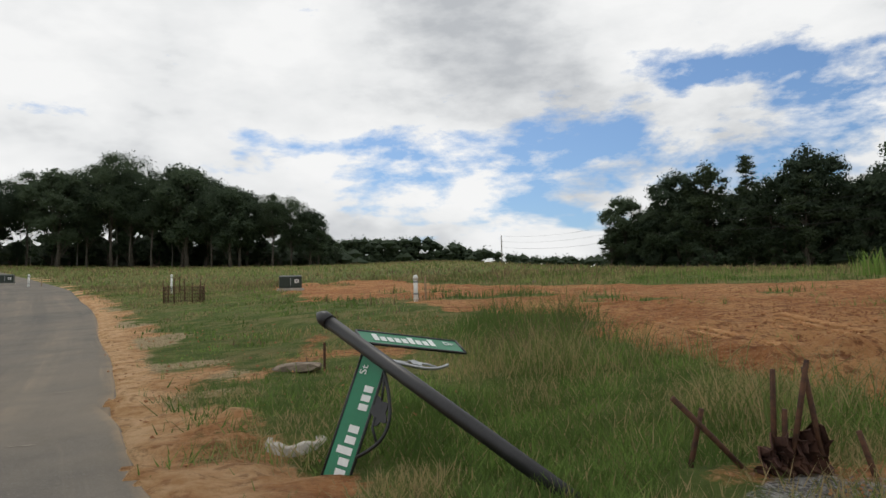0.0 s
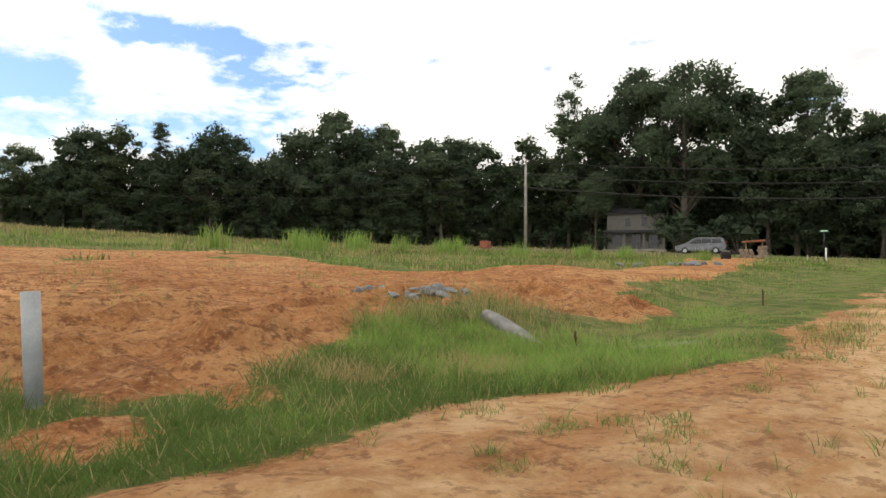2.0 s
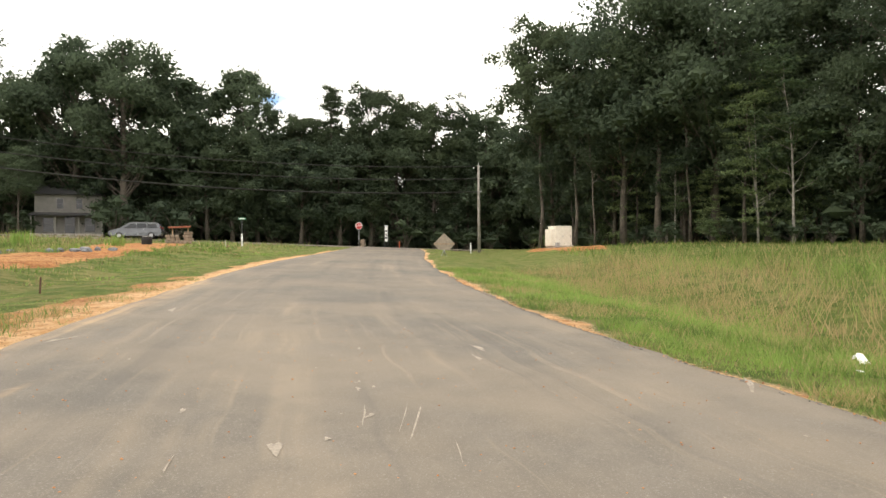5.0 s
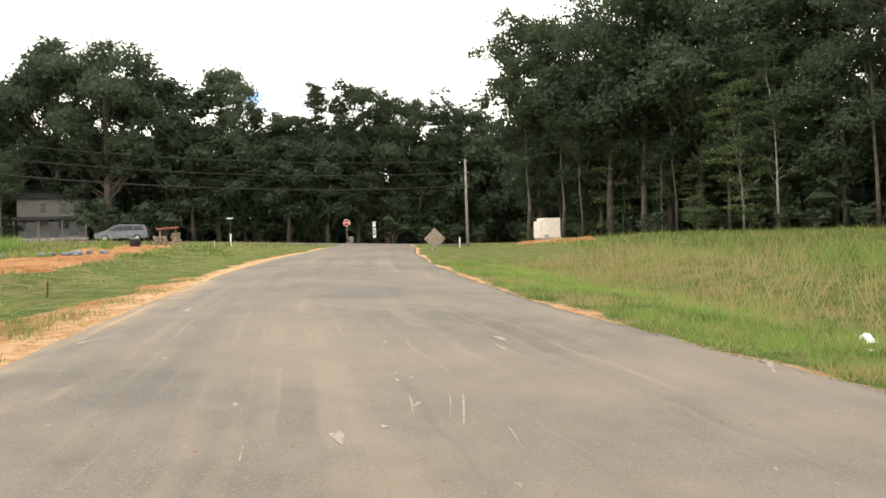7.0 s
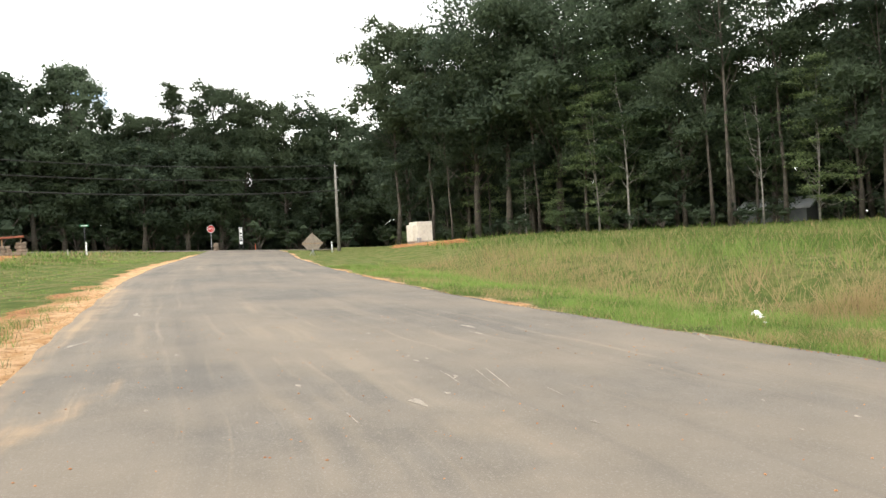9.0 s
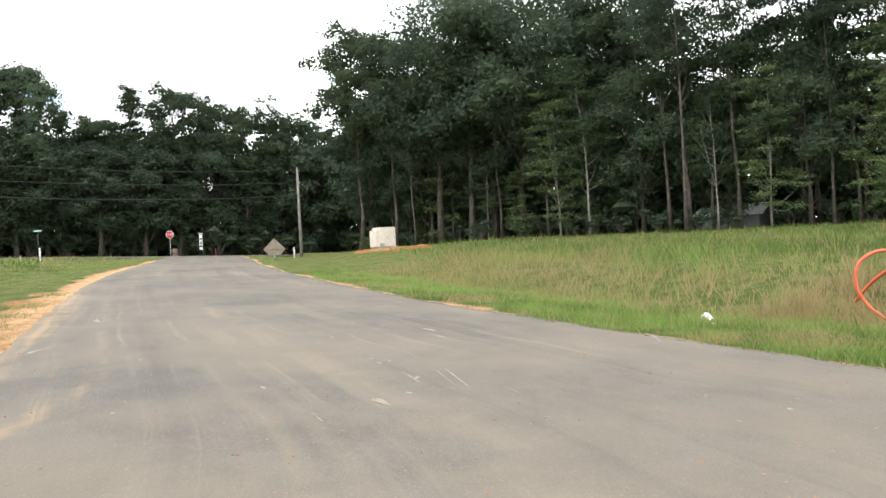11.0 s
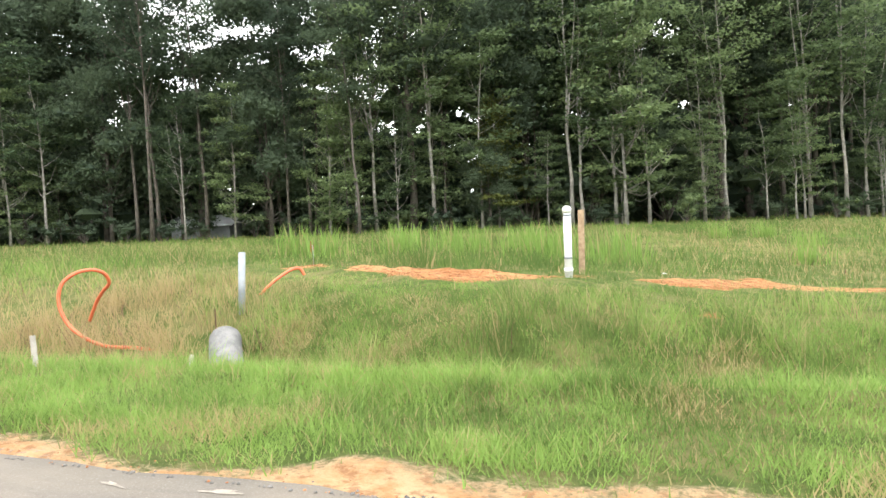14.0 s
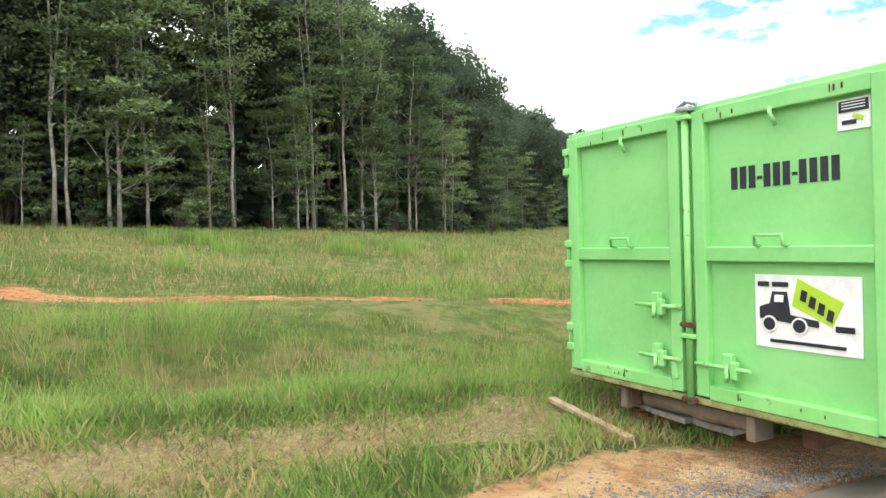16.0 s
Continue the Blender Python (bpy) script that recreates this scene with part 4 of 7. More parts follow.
def make_tree(name, tall, crown_from, wide, clumps, per, leaf, material, bark, seed, lean=.03, trunk=.018, gap=0.0, shape="round", clump=.27, core=.72, flat=.72, limbs=3, label="", group="", core_to=1.0, level=1.0, lobe_size=.42, fork=0.0):
    """A tree: a tapered trunk with limbs, and a crown of leaf clumps on them."""
    rng = np.random.default_rng(seed)
    root = tagged(new(name), label, "tree", group)
    bm = bmesh.new()
    side = rng.uniform(-1, 1, 2) * lean * tall
    line, radii = [], []
    for k in range(7):
        f = k / 6
        line.append((side[0] * f * f + rng.normal(0, .04) * tall * .1, side[1] * f * f + rng.normal(0, .04) * tall * .1, f * tall * .93 - (.25 if k == 0 else 0)))
        radii.append(tall * trunk * (1 - .88 * f) * (1.35 if k == 0 else 1))
    tube(bm, line, radii, 7)
    if fork:
        p = Vector(line[2])
        tube(bm, [p - Vector((0, 0, .02 * tall)), p + Vector((.35 * fork, .1 * fork, .12 * tall)), p + Vector((.8 * fork, .3 * fork, .34 * tall)), p + Vector((fork, .35 * fork, .5 * tall))], [radii[2] * .7, radii[3] * .8, radii[4] * .7, radii[5] * .5], 6, False)
    middles = []
    lobes = []
    for k in range(11):
        g = (k + .5) / 11
        out = wide * .62 * math.sin(math.pi * (.18 + .70 * g)) * (0.15 if k == 10 else 1)
        a = 2.4 * k + seed
        lobes.append((Vector((out * math.cos(a), out * math.sin(a), tall * (crown_from + (1 - crown_from) * (.12 + .70 * g)))), wide * lobe_size * rng.uniform(.85, 1.15)))
    for k in range(clumps):
        f = crown_from + (1 - crown_from) * ((k + rng.uniform(0, 1)) / clumps)
        g = (f - crown_from) / (1 - crown_from)
        if shape == "round":
            r = wide * (math.sin(math.pi * min(1, .12 + .86 * g)) ** .7)
        elif shape == "cone":
            r = wide * (1.05 - g) ** .8
        else:
            r = wide * (.55 + .45 * math.sin(math.pi * (.2 + .75 * g)))
        a = rng.uniform(0, 2 * math.pi)
        if shape == "lobed":
            lobe = lobes[rng.integers(len(lobes))]
            u = Vector(rng.normal(0, 1, 3)).normalized()
            u.z = abs(u.z) if rng.uniform() < .8 else u.z
            c = lobe[0] + u * lobe[1] * rng.uniform(.55, 1.0)
            f = c.z / tall
            base = Vector(line[max(0, min(6, int(f * 6)))])
            if rng.uniform() < gap:
                continue
            middles.append(c)
            if k % limbs == 0:
                start = Vector((base.x, base.y, max(crown_from * .8, min(f, .95) - .2) * tall))
                thick = tall * trunk * (1 - .85 * min(f, 1)) * .3
                tube(bm, [start, start.lerp(c, .5) + Vector((0, 0, -.02 * tall)), c], [thick, thick * .6, thick * .2], 4, False)
            continue
        q = r * math.sqrt(rng.uniform(.1, 1.0)) * (1 + .25 * math.sin(3 * a + seed))
        base = Vector(line[min(6, int(f * 6))])
        c = Vector((base.x + q * math.cos(a), base.y + q * math.sin(a), f * tall + rng.normal(0, .02) * tall))
        if rng.uniform() < gap:
            continue
        middles.append(c)
        if k % limbs == 0:
            start = Vector((base.x, base.y, max(crown_from * .8, f - .12) * tall))
            mid = start.lerp(c, .5) + Vector((0, 0, -.02 * tall))
            thick = tall * trunk * (1 - .85 * f) * (.45 if limbs > 2 else .55)
            tube(bm, [start, mid, c], [thick, thick * .6, thick * .2], 4, False)
    part("trunk", bm, bark, root)
    size = wide * clump
    pts = crown_points(rng, [np.array(m) for m in middles], per, size, flat)
    crown = new("crown", leaf_cards("crown", pts, leaf, material, seed + 5, .1, level))
    crown.parent = root
    if core:
        inner = new("inner_foliage", clump_mesh("inner_foliage", [m for m in middles if m.z < core_to * tall], size * core, material, seed + 9, flat))
        inner.parent = root
    return root


def make_shrub(name, tall, material, seed, count, leaf):
    rng = np.random.default_rng(seed)
    root = tagged(new(name), "leafy shrub at the foot of the woods", "shrub", "undergrowth")
    bm = bmesh.new()
    mids = []
    for k in range(9):
        a, r = rng.uniform(0, 6.28), rng.uniform(.1, .75) * tall
        end = Vector((r * math.cos(a), r * math.sin(a), rng.uniform(.25, .95) * tall))
        tube(bm, [(0, 0, -.1), end * .5 + Vector((0, 0, .1 * tall)), end], [.02 * tall, .013 * tall, .005 * tall], 4, False)
        mids.append(np.array(end))
    part("stem", bm, BARK, root)
    crown = new("crown", leaf_cards("crown", crown_points(rng, mids, count // 9, .22 * tall), leaf, material, seed + 3))
    crown.parent = root
    inner = new("inner_foliage", clump_mesh("inner_foliage", mids, .2 * tall, material, seed + 9))
    inner.parent = root
    return root


SPECIES = {
    "oak_a": make_tree("oak_tree", 20, .20, 6.0, 150, 125, .23, FOREST, BARK, 101, clump=.20, shape="lobed", core=.6, core_to=.55, gap=.15, level=1.0, lobe_size=.44, trunk=.0115, label="tall dark-green broadleaf tree in the woods", group="woods"),
    "oak_b": make_tree("oak_tree", 22, .34, 5.2, 145, 120, .23, FOREST, BARK, 202, clump=.21, shape="lobed", core=.6, core_to=.55, gap=.15, level=1.0, lobe_size=.44, trunk=.011, label="tall dark-green broadleaf tree in the woods", group="woods"),
    "oak_c": make_tree("oak_tree", 18, .10, 5.8, 150, 120, .23, FOREST, BARK, 303, clump=.20, shape="lobed", core=.6, core_to=.7, gap=.1, level=1.0, trunk=.012, label="broad dark-green tree leafy almost to the ground", group="woods"),
    "pine_a": make_tree("pine_tree", 23, .45, 4.0, 110, 110, .21, PINE_LEAF, BARK, 404, trunk=.008, shape="lobed", gap=.15, clump=.21, core=.5, core_to=.7, flat=.55, lobe_size=.40, label="tall dark pine with a bare lower trunk", group="woods"),
    "pine_b": make_tree("pine_tree", 21, .20, 3.9, 110, 100, .23, PINE_LEAF, BARK, 505, trunk=.014, shape="cone", gap=.05, clump=.22, core=.6, flat=.4, level=.5, label="dark cone-shaped pine tree", group="woods"),
    "far_a": make_tree("oak_tree", 20, .05, 7.0, 150, 62, .41, FOREST, BARK, 103, clump=.18, shape="lobed", core=.65, core_to=.85, lobe_size=.44, label="dark broadleaf tree of the far woods", group="far woods"),
    "far_b": make_tree("oak_tree", 20, .08, 6.2, 140, 62, .39, FOREST, BARK, 204, clump=.19, shape="lobed", core=.65, core_to=.85, lobe_size=.44, label="dark broadleaf tree of the far woods", group="far woods"),
    "far_c": make_tree("pine_tree", 20, .10, 5.2, 130, 58, .36, PINE_LEAF, BARK, 305, shape="lobed", clump=.20, flat=.55, gap=.1, core=.6, core_to=.85, level=.6, lobe_size=.42, label="dark pine of the far woods", group="far woods"),
    "great_oak": make_tree("oak_tree", 24, .22, 7.6, 240, 130, .34, FOREST, BARK, 117, trunk=.022, clump=.145, shape="lobed", core=.4, core_to=.5, gap=.36, lobe_size=.33, limbs=2, label="great spreading oak with sky showing through its limbs", group="woods"),
    "dome": make_tree("oak_tree", 20, .12, 5.7, 190, 110, .28, FOREST, BARK, 129, clump=.17, shape="round", core=.75, label="dense dome-shaped dark tree above the woods", group="woods"),
    "airy": make_tree("pine_tree", 21, .40, 4.6, 130, 110, .25, PINE_LEAF, BARK, 131, trunk=.008, clump=.17, shape="lobed", core=.5, core_to=.6, flat=.6, gap=.1, lobe_size=.42, limbs=2, label="tall airy pine with clumps of needles", group="woods"),
    "spire": make_tree("slender_tree", 22, .30, 1.9, 46, 90, .26, FOREST, BARK, 137, trunk=.010, clump=.34, shape="column", core=.3, gap=.15, label="slender tree standing above the woods", group="woods"),
    "pole": make_tree("young_tree", 20, .52, 2.6, 46, 80, .21, FOREST, BARK, 141, trunk=.0065, shape="round", gap=.2, core=.25, flat=.4, limbs=2, clump=.34, lean=.05, level=.5, label="thin grey-trunked tree deep in the woods", group="wood edge"),
    "edge_a": make_tree("young_tree", 13, .28, 2.3, 52, 85, .18, EDGE_LEAF, PALE_BARK, 606, trunk=.0075, shape="column", gap=.25, core=.22, flat=.22, limbs=2, clump=.40, level=.35, lean=.06, label="slender pale-barked young tree on the wood's edge", group="wood edge"),
    "edge_b": make_tree("young_tree", 16, .38, 2.7, 56, 85, .19, EDGE_LEAF, PALE_BARK, 707, trunk=.007, shape="round", gap=.28, core=.22, lean=.06, flat=.22, limbs=2, clump=.38, level=.35, fork=1.7, label="slender pale-barked young tree on the wood's edge", group="wood edge"),
    "edge_c": make_tree("young_tree", 10, .10, 2.3, 54, 80, .17, EDGE_LEAF, BARK, 808, trunk=.0085, shape="column", gap=.15, core=.3, flat=.26, limbs=3, clump=.36, level=.35, label="leafy young tree on the wood's edge", group="wood edge"),
    "edge_d": make_tree("young_tree", 19, .46, 3.0, 58, 90, .20, EDGE_LEAF, PALE_BARK, 909, trunk=.0068, shape="round", gap=.25, core=.22, flat=.26, limbs=2, clump=.36, level=.35, fork=1.1, lean=.05, label="tall thin grey-trunked tree on the wood's edge", group="wood edge"),
    "leafy": make_tree("young_tree", 15, .14, 2.5, 84, 90, .18, EDGE_LEAF, PALE_BARK, 151, trunk=.0065, shape="column", gap=.2, core=.2, flat=.24, limbs=2, clump=.34, level=.35, lean=.04, fork=.9, label="light green young tree leafy from low down", group="wood edge"),
    "shrub_a": make_shrub("shrub", 2.4, EDGE_LEAF, 31, 640, .17),
    "shrub_b": make_shrub("shrub", 3.4, FOREST, 32, 600, .25),
    "red": make_tree("young_tree", 8, .18, 2.2, 50, 80, .16, RED_LEAF, PALE_BARK, 121, trunk=.008, shape="cone", gap=.15, core=.2, flat=.16, limbs=2, clump=.36, level=.3, label="young tree with reddening leaves on the wood's edge", group="wood edge"),
}


def crown_top(root):
    """The height that the body of a tree's crown reaches."""
    crown = next(o for o in root.children if o.name.startswith("crown"))
    co = np.empty(len(crown.data.vertices) * 3)
    crown.data.vertices.foreach_get("co", co)
    return float(np.percentile(co[2::3], 99.3))


TALL = {kind: crown_top(root) for kind, root in SPECIES.items()}


def plant(kind, x, y, tall, turn=0.0):
    return copy_thing(SPECIES[kind], pose(x, y, height(x, y), 0, 0, turn) @ Matrix.Scale(tall / TALL[kind], 4))


def wood_line(points, step, rows, rng, kinds, share=1.0, jitter=1.2, deep=4.0):
    """Rows of trees along a bent edge of (x, y, height); deep: how far each row stands behind, to the right of the course."""
    p = np.array(points, float)
    s = np.r_[0, np.cumsum(np.hypot(*np.diff(p[:, :2], axis=0).T))]
    for row in range(rows):
        at = step * .5 * (row % 2)
        while at < s[-1]:
            x, y, tall = (np.interp(at, s, p[:, i]) for i in range(3))
            k = min(int(np.searchsorted(s, at, "right")), len(p) - 1)
            ahead = (p[k, :2] - p[k - 1, :2]) / np.hypot(*(p[k, :2] - p[k - 1, :2]))
            depth = row * deep + rng.normal(0, jitter)
            x, y = x + ahead[1] * depth + rng.normal(0, jitter) * .6, y - ahead[0] * depth + rng.normal(0, jitter) * .6
            if near_line(np.array([x]), np.array([y]), ((60, 29), (80, 41)))[0] < 4.0:
                at += step
                continue
            plant(kinds[rng.integers(len(kinds))], x, y, tall * share * rng.uniform(.82, 1.05), rng.uniform(0, 360))
            at += step * rng.uniform(.7, 1.35) * min(1.2, max(.5, tall / 19))


def moved(line, dx, dy):
    return tuple((x + dx, y + dy, h) for x, y, h in line)


def deep_woods(name, line, seed, per_metre, share, size, label):
    """The massed foliage inside a wood, behind its front rows."""
    rng = np.random.default_rng(seed)
    p = np.array(line, float)
    s = np.r_[0, np.cumsum(np.hypot(*np.diff(p[:, :2], axis=0).T))]
    n = int(s[-1] * per_metre)
    at = rng.uniform(0, s[-1], n)
    x, y, tall = (np.interp(at, s, p[:, i]) for i in range(3))
    x, y = x + rng.normal(0, 2.0, n), y + rng.normal(0, 2.0, n)
    z = ground(x, y) + tall * share * rng.uniform(0, 1, n) ** 1.25
    mids = np.stack([x, y, z], -1)
    core = clump_mesh(name, mids, size, FOREST, seed + 1)
    ob = tagged(new(name, core), label, "woods", kind="stuff")
    cards = new(name, leaf_cards(name, crown_points(rng, mids, 28, size * 1.05), size * .22, FOREST, seed + 2))
    tagged(cards, label, "woods", kind="stuff")


def build_south_woods():
    rng = np.random.default_rng(5)
    edge = ((-70, -335, 26), (-32, -184, 23.5), (-23, -168, 20), (-8.5, -119, 20), (-1.6, -93, 23), (1.5, -77, 23), (7, -67, 24), (20.7, -53, 24), (36.5, -42, 24), (58, -23, 23.5), (66, -15.6, 17.5), (71, -11, 16))
    near = edge[3:]
    wood_line(near, 8.0, 1, rng, ("edge_a", "edge_c", "edge_c", "edge_b"), .42, 1.8)
    wood_line(moved(near, 1.5, -1.5), 7.0, 1, rng, ("edge_c", "oak_c"), .28, 2.0)
    wood_line(moved(edge[3:9], 3.2, -3.6), 3.6, 1, rng, ("oak_a", "oak_b", "oak_a", "oak_b", "pine_a"), 1.0, 1.6, 5.0)
    thin = ((38.5, -40.2, 24), (56, -24.8, 23.5))
    wood_line(moved(thin, 3.2, -3.6), 3.6, 1, rng, ("pole", "airy", "pole", "pine_a"), 1.0, 1.8, 5.0)
    wood_line(moved(thin, 11, -12.5), 5.0, 1, rng, ("oak_a", "oak_c"), .62, 1.5)
    wood_line(moved(((56, -24.8, 23.5), *edge[9:]), 3.2, -3.6), 3.3, 1, rng, ("pine_a", "oak_b", "airy", "oak_a", "oak_a"), 1.0, 1.8, 5.0)
    wood_line(moved(edge[6:], 2.0, -2.4), 3.4, 1, rng, ("pole",), .92, 1.8)
    for stretch in (edge[3:9], ((56, -24.8, 23.5), *edge[9:])):
        wood_line(moved(stretch, 7, -8), 7.5, 1, rng, ("oak_b", "pine_a", "pine_a"), 1.05, 1.6, 5.0)
    wood_line(moved(edge[:4], 3, -2), 8.0, 2, rng, ("far_a", "far_b"), 1.0, 1.4, 6.0)
    wood_line(moved(edge[7:], 1.5, -2), 4.6, 1, rng, ("oak_c", "oak_c", "edge_c"), .6, 1.3)
    wood_line(moved(near, .5, -.5), 2.2, 1, rng, ("shrub_a", "shrub_b", "shrub_b"), .085, 1.0)
    wood_line(moved(near, 4, -5), 3.0, 1, rng, ("shrub_b", "edge_c"), .24, 1.2, 6.0)
    low = [(x, y, h * (.9 if 30 < x < 65 else 1)) for x, y, h in edge]
    deep_woods("deep_woods", moved(low, 9, -11), 71, 8.5, .58, 1.8, "dark massed foliage inside the southern woods")
    deep_woods("deep_woods", moved(edge, 6, -7), 76, 7.5, .36, 1.7, "dark undergrowth deep in the southern woods")
    deep_woods("deep_woods", ((-330, -300, 11), (-200, -330, 11), (-70, -345, 12)), 72, 7.0, .8, 2.4, "low dark woods on the southern skyline")
    for k, (x, y) in enumerate(((36.4, -42.1), (35.2, -42.9), (31.6, -45.4), (23.4, -51.1), (22.9, -51.5), (20.9, -52.9), (16.2, -57.6), (15, -58.8), (10.3, -63.6), (8.2, -65.8), (7.1, -66.9), (4.0, -72.4), (1.4, -77.7), (48.3, -31.6), (47.2, -32.6), (44.6, -34.9), (40.1, -38.8))):
        plant("pole" if k > 12 else ("edge_b", "edge_d", "edge_d", "edge_d", "edge_b", "edge_a")[k % 6], x, y, (15, 21, 22, 23, 18, 17)[k % 6], 50 * k)
    # Light green young trees along the edge, leafy from low down.
    for k, (x, y, tall) in enumerate(((20.2, -52.8, 21), (19.0, -54.0, 17), (28.6, -47.0, 14.5), (33.6, -43.6, 10), (37.5, -40.6, 12.5), (12.6, -60.8, 9.5), (10.6, -62.6, 12), (6.2, -67.6, 12.5), (3.4, -72.6, 11), (.6, -79, 12), (42.6, -36, 11), (52.6, -27.2, 14), (54.6, -25.4, 12), (15.8, -56.8, 8), (24.6, -49.6, 7), (-2.4, -94, 12), (-4.6, -103, 12), (-6.6, -110, 11))):
        plant(("leafy", "leafy", "edge_a")[k % 3], x, y, tall, 67 * k)
    for kind, x, y, tall in (("red", 27.8, -48.1, 9.5), ("oak_a", 30.5, -54.5, 22), ("oak_b", 27.0, -57.5, 24), ("airy", 70.9, -11.4, 22.0), ("airy", 68.6, -14.4, 20), ("oak_c", 73.5, -13, 15), ("oak_a", 65.0, -18.0, 21.5), ("oak_b", 62.6, -20.5, 23.5), ("oak_c", 68, -18, 15)):
        plant(kind, x, y, tall, 40 + 3 * x)


def build_east_woods():
    rng = np.random.default_rng(6)
    line = ((100, -30, 20), (95.5, -6, 15.5), (94, 0, 15), (92.5, 7, 16), (91, 14, 14.5), (88.9, 23, 15), (87.8, 29, 14.5), (86, 36, 13), (84, 46, 13), (79, 64, 12), (70, 67, 12), (60, 75, 12.5), (49, 83, 11.5), (41, 90, 12), (31, 99, 9), (27, 103, 6))
    wood_line(line[::-1], 5.0, 2, rng, ("far_a", "far_c", "far_b", "far_c", "far_b"), .97, 1.4, -6.0)
    wood_line(line[::-1], 3.4, 1, rng, ("shrub_b", "shrub_b", "far_b"), .26, 1.2)
    wood_line(moved(line[::-1], 1.5, .5), 6.0, 1, rng, ("far_b", "far_c"), .5, 1.2)
    deep_woods("deep_woods", moved(line[::-1], 9, 4), 73, 3.2, .6, 2.1, "dark massed foliage inside the eastern woods")
    deep_woods("deep_woods", moved(line[::-1], 5, 1), 77, 4.6, .24, 1.7, "dark undergrowth deep in the eastern woods")
    # The trees that make the skyline.
    for kind, x, y, tall in (
        ("great_oak", 84.6, 42.4, 23.2), ("great_oak", 82.4, 35.4, 22.4), ("oak_b", 77.4, 44.6, 9.5), ("far_b", 93.5, 4.6, 15), ("far_c", 92.8, 17.5, 15), ("far_b", 88.2, 31.4, 20.2), ("dome", 89.4, 23.6, 21.4), ("pine_b", 91.2, 12.9, 20.2),
        ("airy", 92.6, 8.2, 20.6), ("airy", 93.8, 3.4, 19.4), ("airy", 94.6, -.2, 18.6), ("spire", 95.0, -2.9, 20.6), ("spire", 95.4, -4.5, 20.9), ("far_b", 97, -7.4, 18), ("airy", 91.4, 16.8, 16.5),
        ("far_b", 29.8, 100.4, 10.5), ("far_b", 35.6, 95.3, 13.4), ("far_c", 38.8, 92.6, 14.2), ("pine_b", 42.8, 88.9, 15), ("far_a", 47.9, 84.2, 14.6), ("far_b", 57, 77.6, 15), ("dome", 60.5, 75.0, 17.8),
        ("far_a", 63.5, 72.8, 15.4), ("dome", 66, 70.8, 16), ("far_b", 71, 67.3, 14.4), ("dome", 74.6, 66, 15), ("far_b", 77.9, 64.7, 15), ("far_c", 81.2, 57.4, 15.4), ("spire", 82.4, 51.7, 23.8), ("far_b", 84, 49.6, 18.5),
        ("shrub_b", 79.0, 45.5, 2.6), ("shrub_b", 78.6, 34.6, 4.4), ("shrub_b", 79.6, 31.5, 4.2), ("shrub_b", 80.4, 28.4, 4.6), ("oak_c", 96.4, 14.2, 16), ("oak_a", 97.4, 10.6, 16),
    ):
        plant(kind, x, y, tall, 70 + 37 * x)


def build_north_woods():
    rng = np.random.default_rng(7)
    line = ((-100, 112, 9), (-71, 119.5, 11), (-65, 119.7, 13.5), (-60, 119.3, 16), (-49, 119, 18.5), (-43.5, 119, 15), (-38, 119, 15.3), (-31, 118.8, 12), (-20, 118.7, 10.5), (-16.7, 119, 7), (-14.4, 119, 3.3))
    wood_line(line[::-1], 4.6, 2, rng, ("far_b", "airy", "oak_b", "oak_a"), 1.03, 1.3, -6.0)
    for k, x in enumerate((-64, -56.5, -51.2, -50, -41)):
        plant("edge_d", x, 116.5, (13, 16, 17, 15, 13)[k], 80 * k)
    wood_line(line[::-1], 3.6, 1, rng, ("shrub_b", "far_b"), .3, 1.0)
    deep_woods("deep_woods", moved(line, 0, 4), 78, 3.5, .22, 1.6, "dark undergrowth deep in the northern woods")
    deep_woods("deep_woods", moved(line, 0, 10), 74, 3.0, .45, 1.7, "dark massed foliage inside the northern woods")
    deep_woods("deep_woods", ((-70, 240, 11), (10, 250, 11.5), (60, 255, 13), (130, 250, 15)), 75, 9.0, 1.0, 2.2, "low dark trees on the far skyline")


build_south_woods()
build_east_woods()
build_north_woods()
for patterns in SPECIES.values():
    for o in (*patterns.children_recursive, patterns):
        bpy.data.objects.remove(o)


# ---- things: the junction's corner ----
def post(name, x, y, tall, radius, material, label, category, lean=(0, 0), cap=None, sink=.15):
    root = thing(name, (x, y, height(x, y)), label, category)
    bm = bmesh.new()
    tip = Vector((lean[0], lean[1], tall))
    tube(bm, [(0, 0, -sink), tip], radius, 14)
    part("shaft", bm, material, root)
    if cap:
        bm = bmesh.new()
        up = tip.normalized()
        tube(bm, [tip - up * .10, tip - up * .03, tip, tip + up * .03], [radius * 1.18, radius * 1.18, radius * 1.05, radius * .45], 14)
        part("cap", bm, cap, root)
        bm = bmesh.new()
        tube(bm, [up * tall * .07, up * tall * .13], radius * 1.16, 14)
        part("collar", bm, cap, root)
        for low in (tall * .26, tall - .17):
            bm = bmesh.new()
            tube(bm, [up * low, up * (low + .045)], radius * 1.03, 14)
            part("band", bm, PVC_GREY, root, "grey band")
    return root


def wood_stake(x, y, tall, wide, label, lean=(0, 0), material=TIMBER):
    root = thing("wooden_stake", (x, y, height(x, y)), label, "stake")
    bm = bmesh.new()
    block(bm, (wide, wide * .55, tall + .15), (lean[0] / 2, lean[1] / 2, tall / 2 - .08), Euler((-math.atan2(lean[1], tall), math.atan2(lean[0], tall), .4)).to_matrix(), wide * .06)
    part("shaft", bm, material, root)
    return root


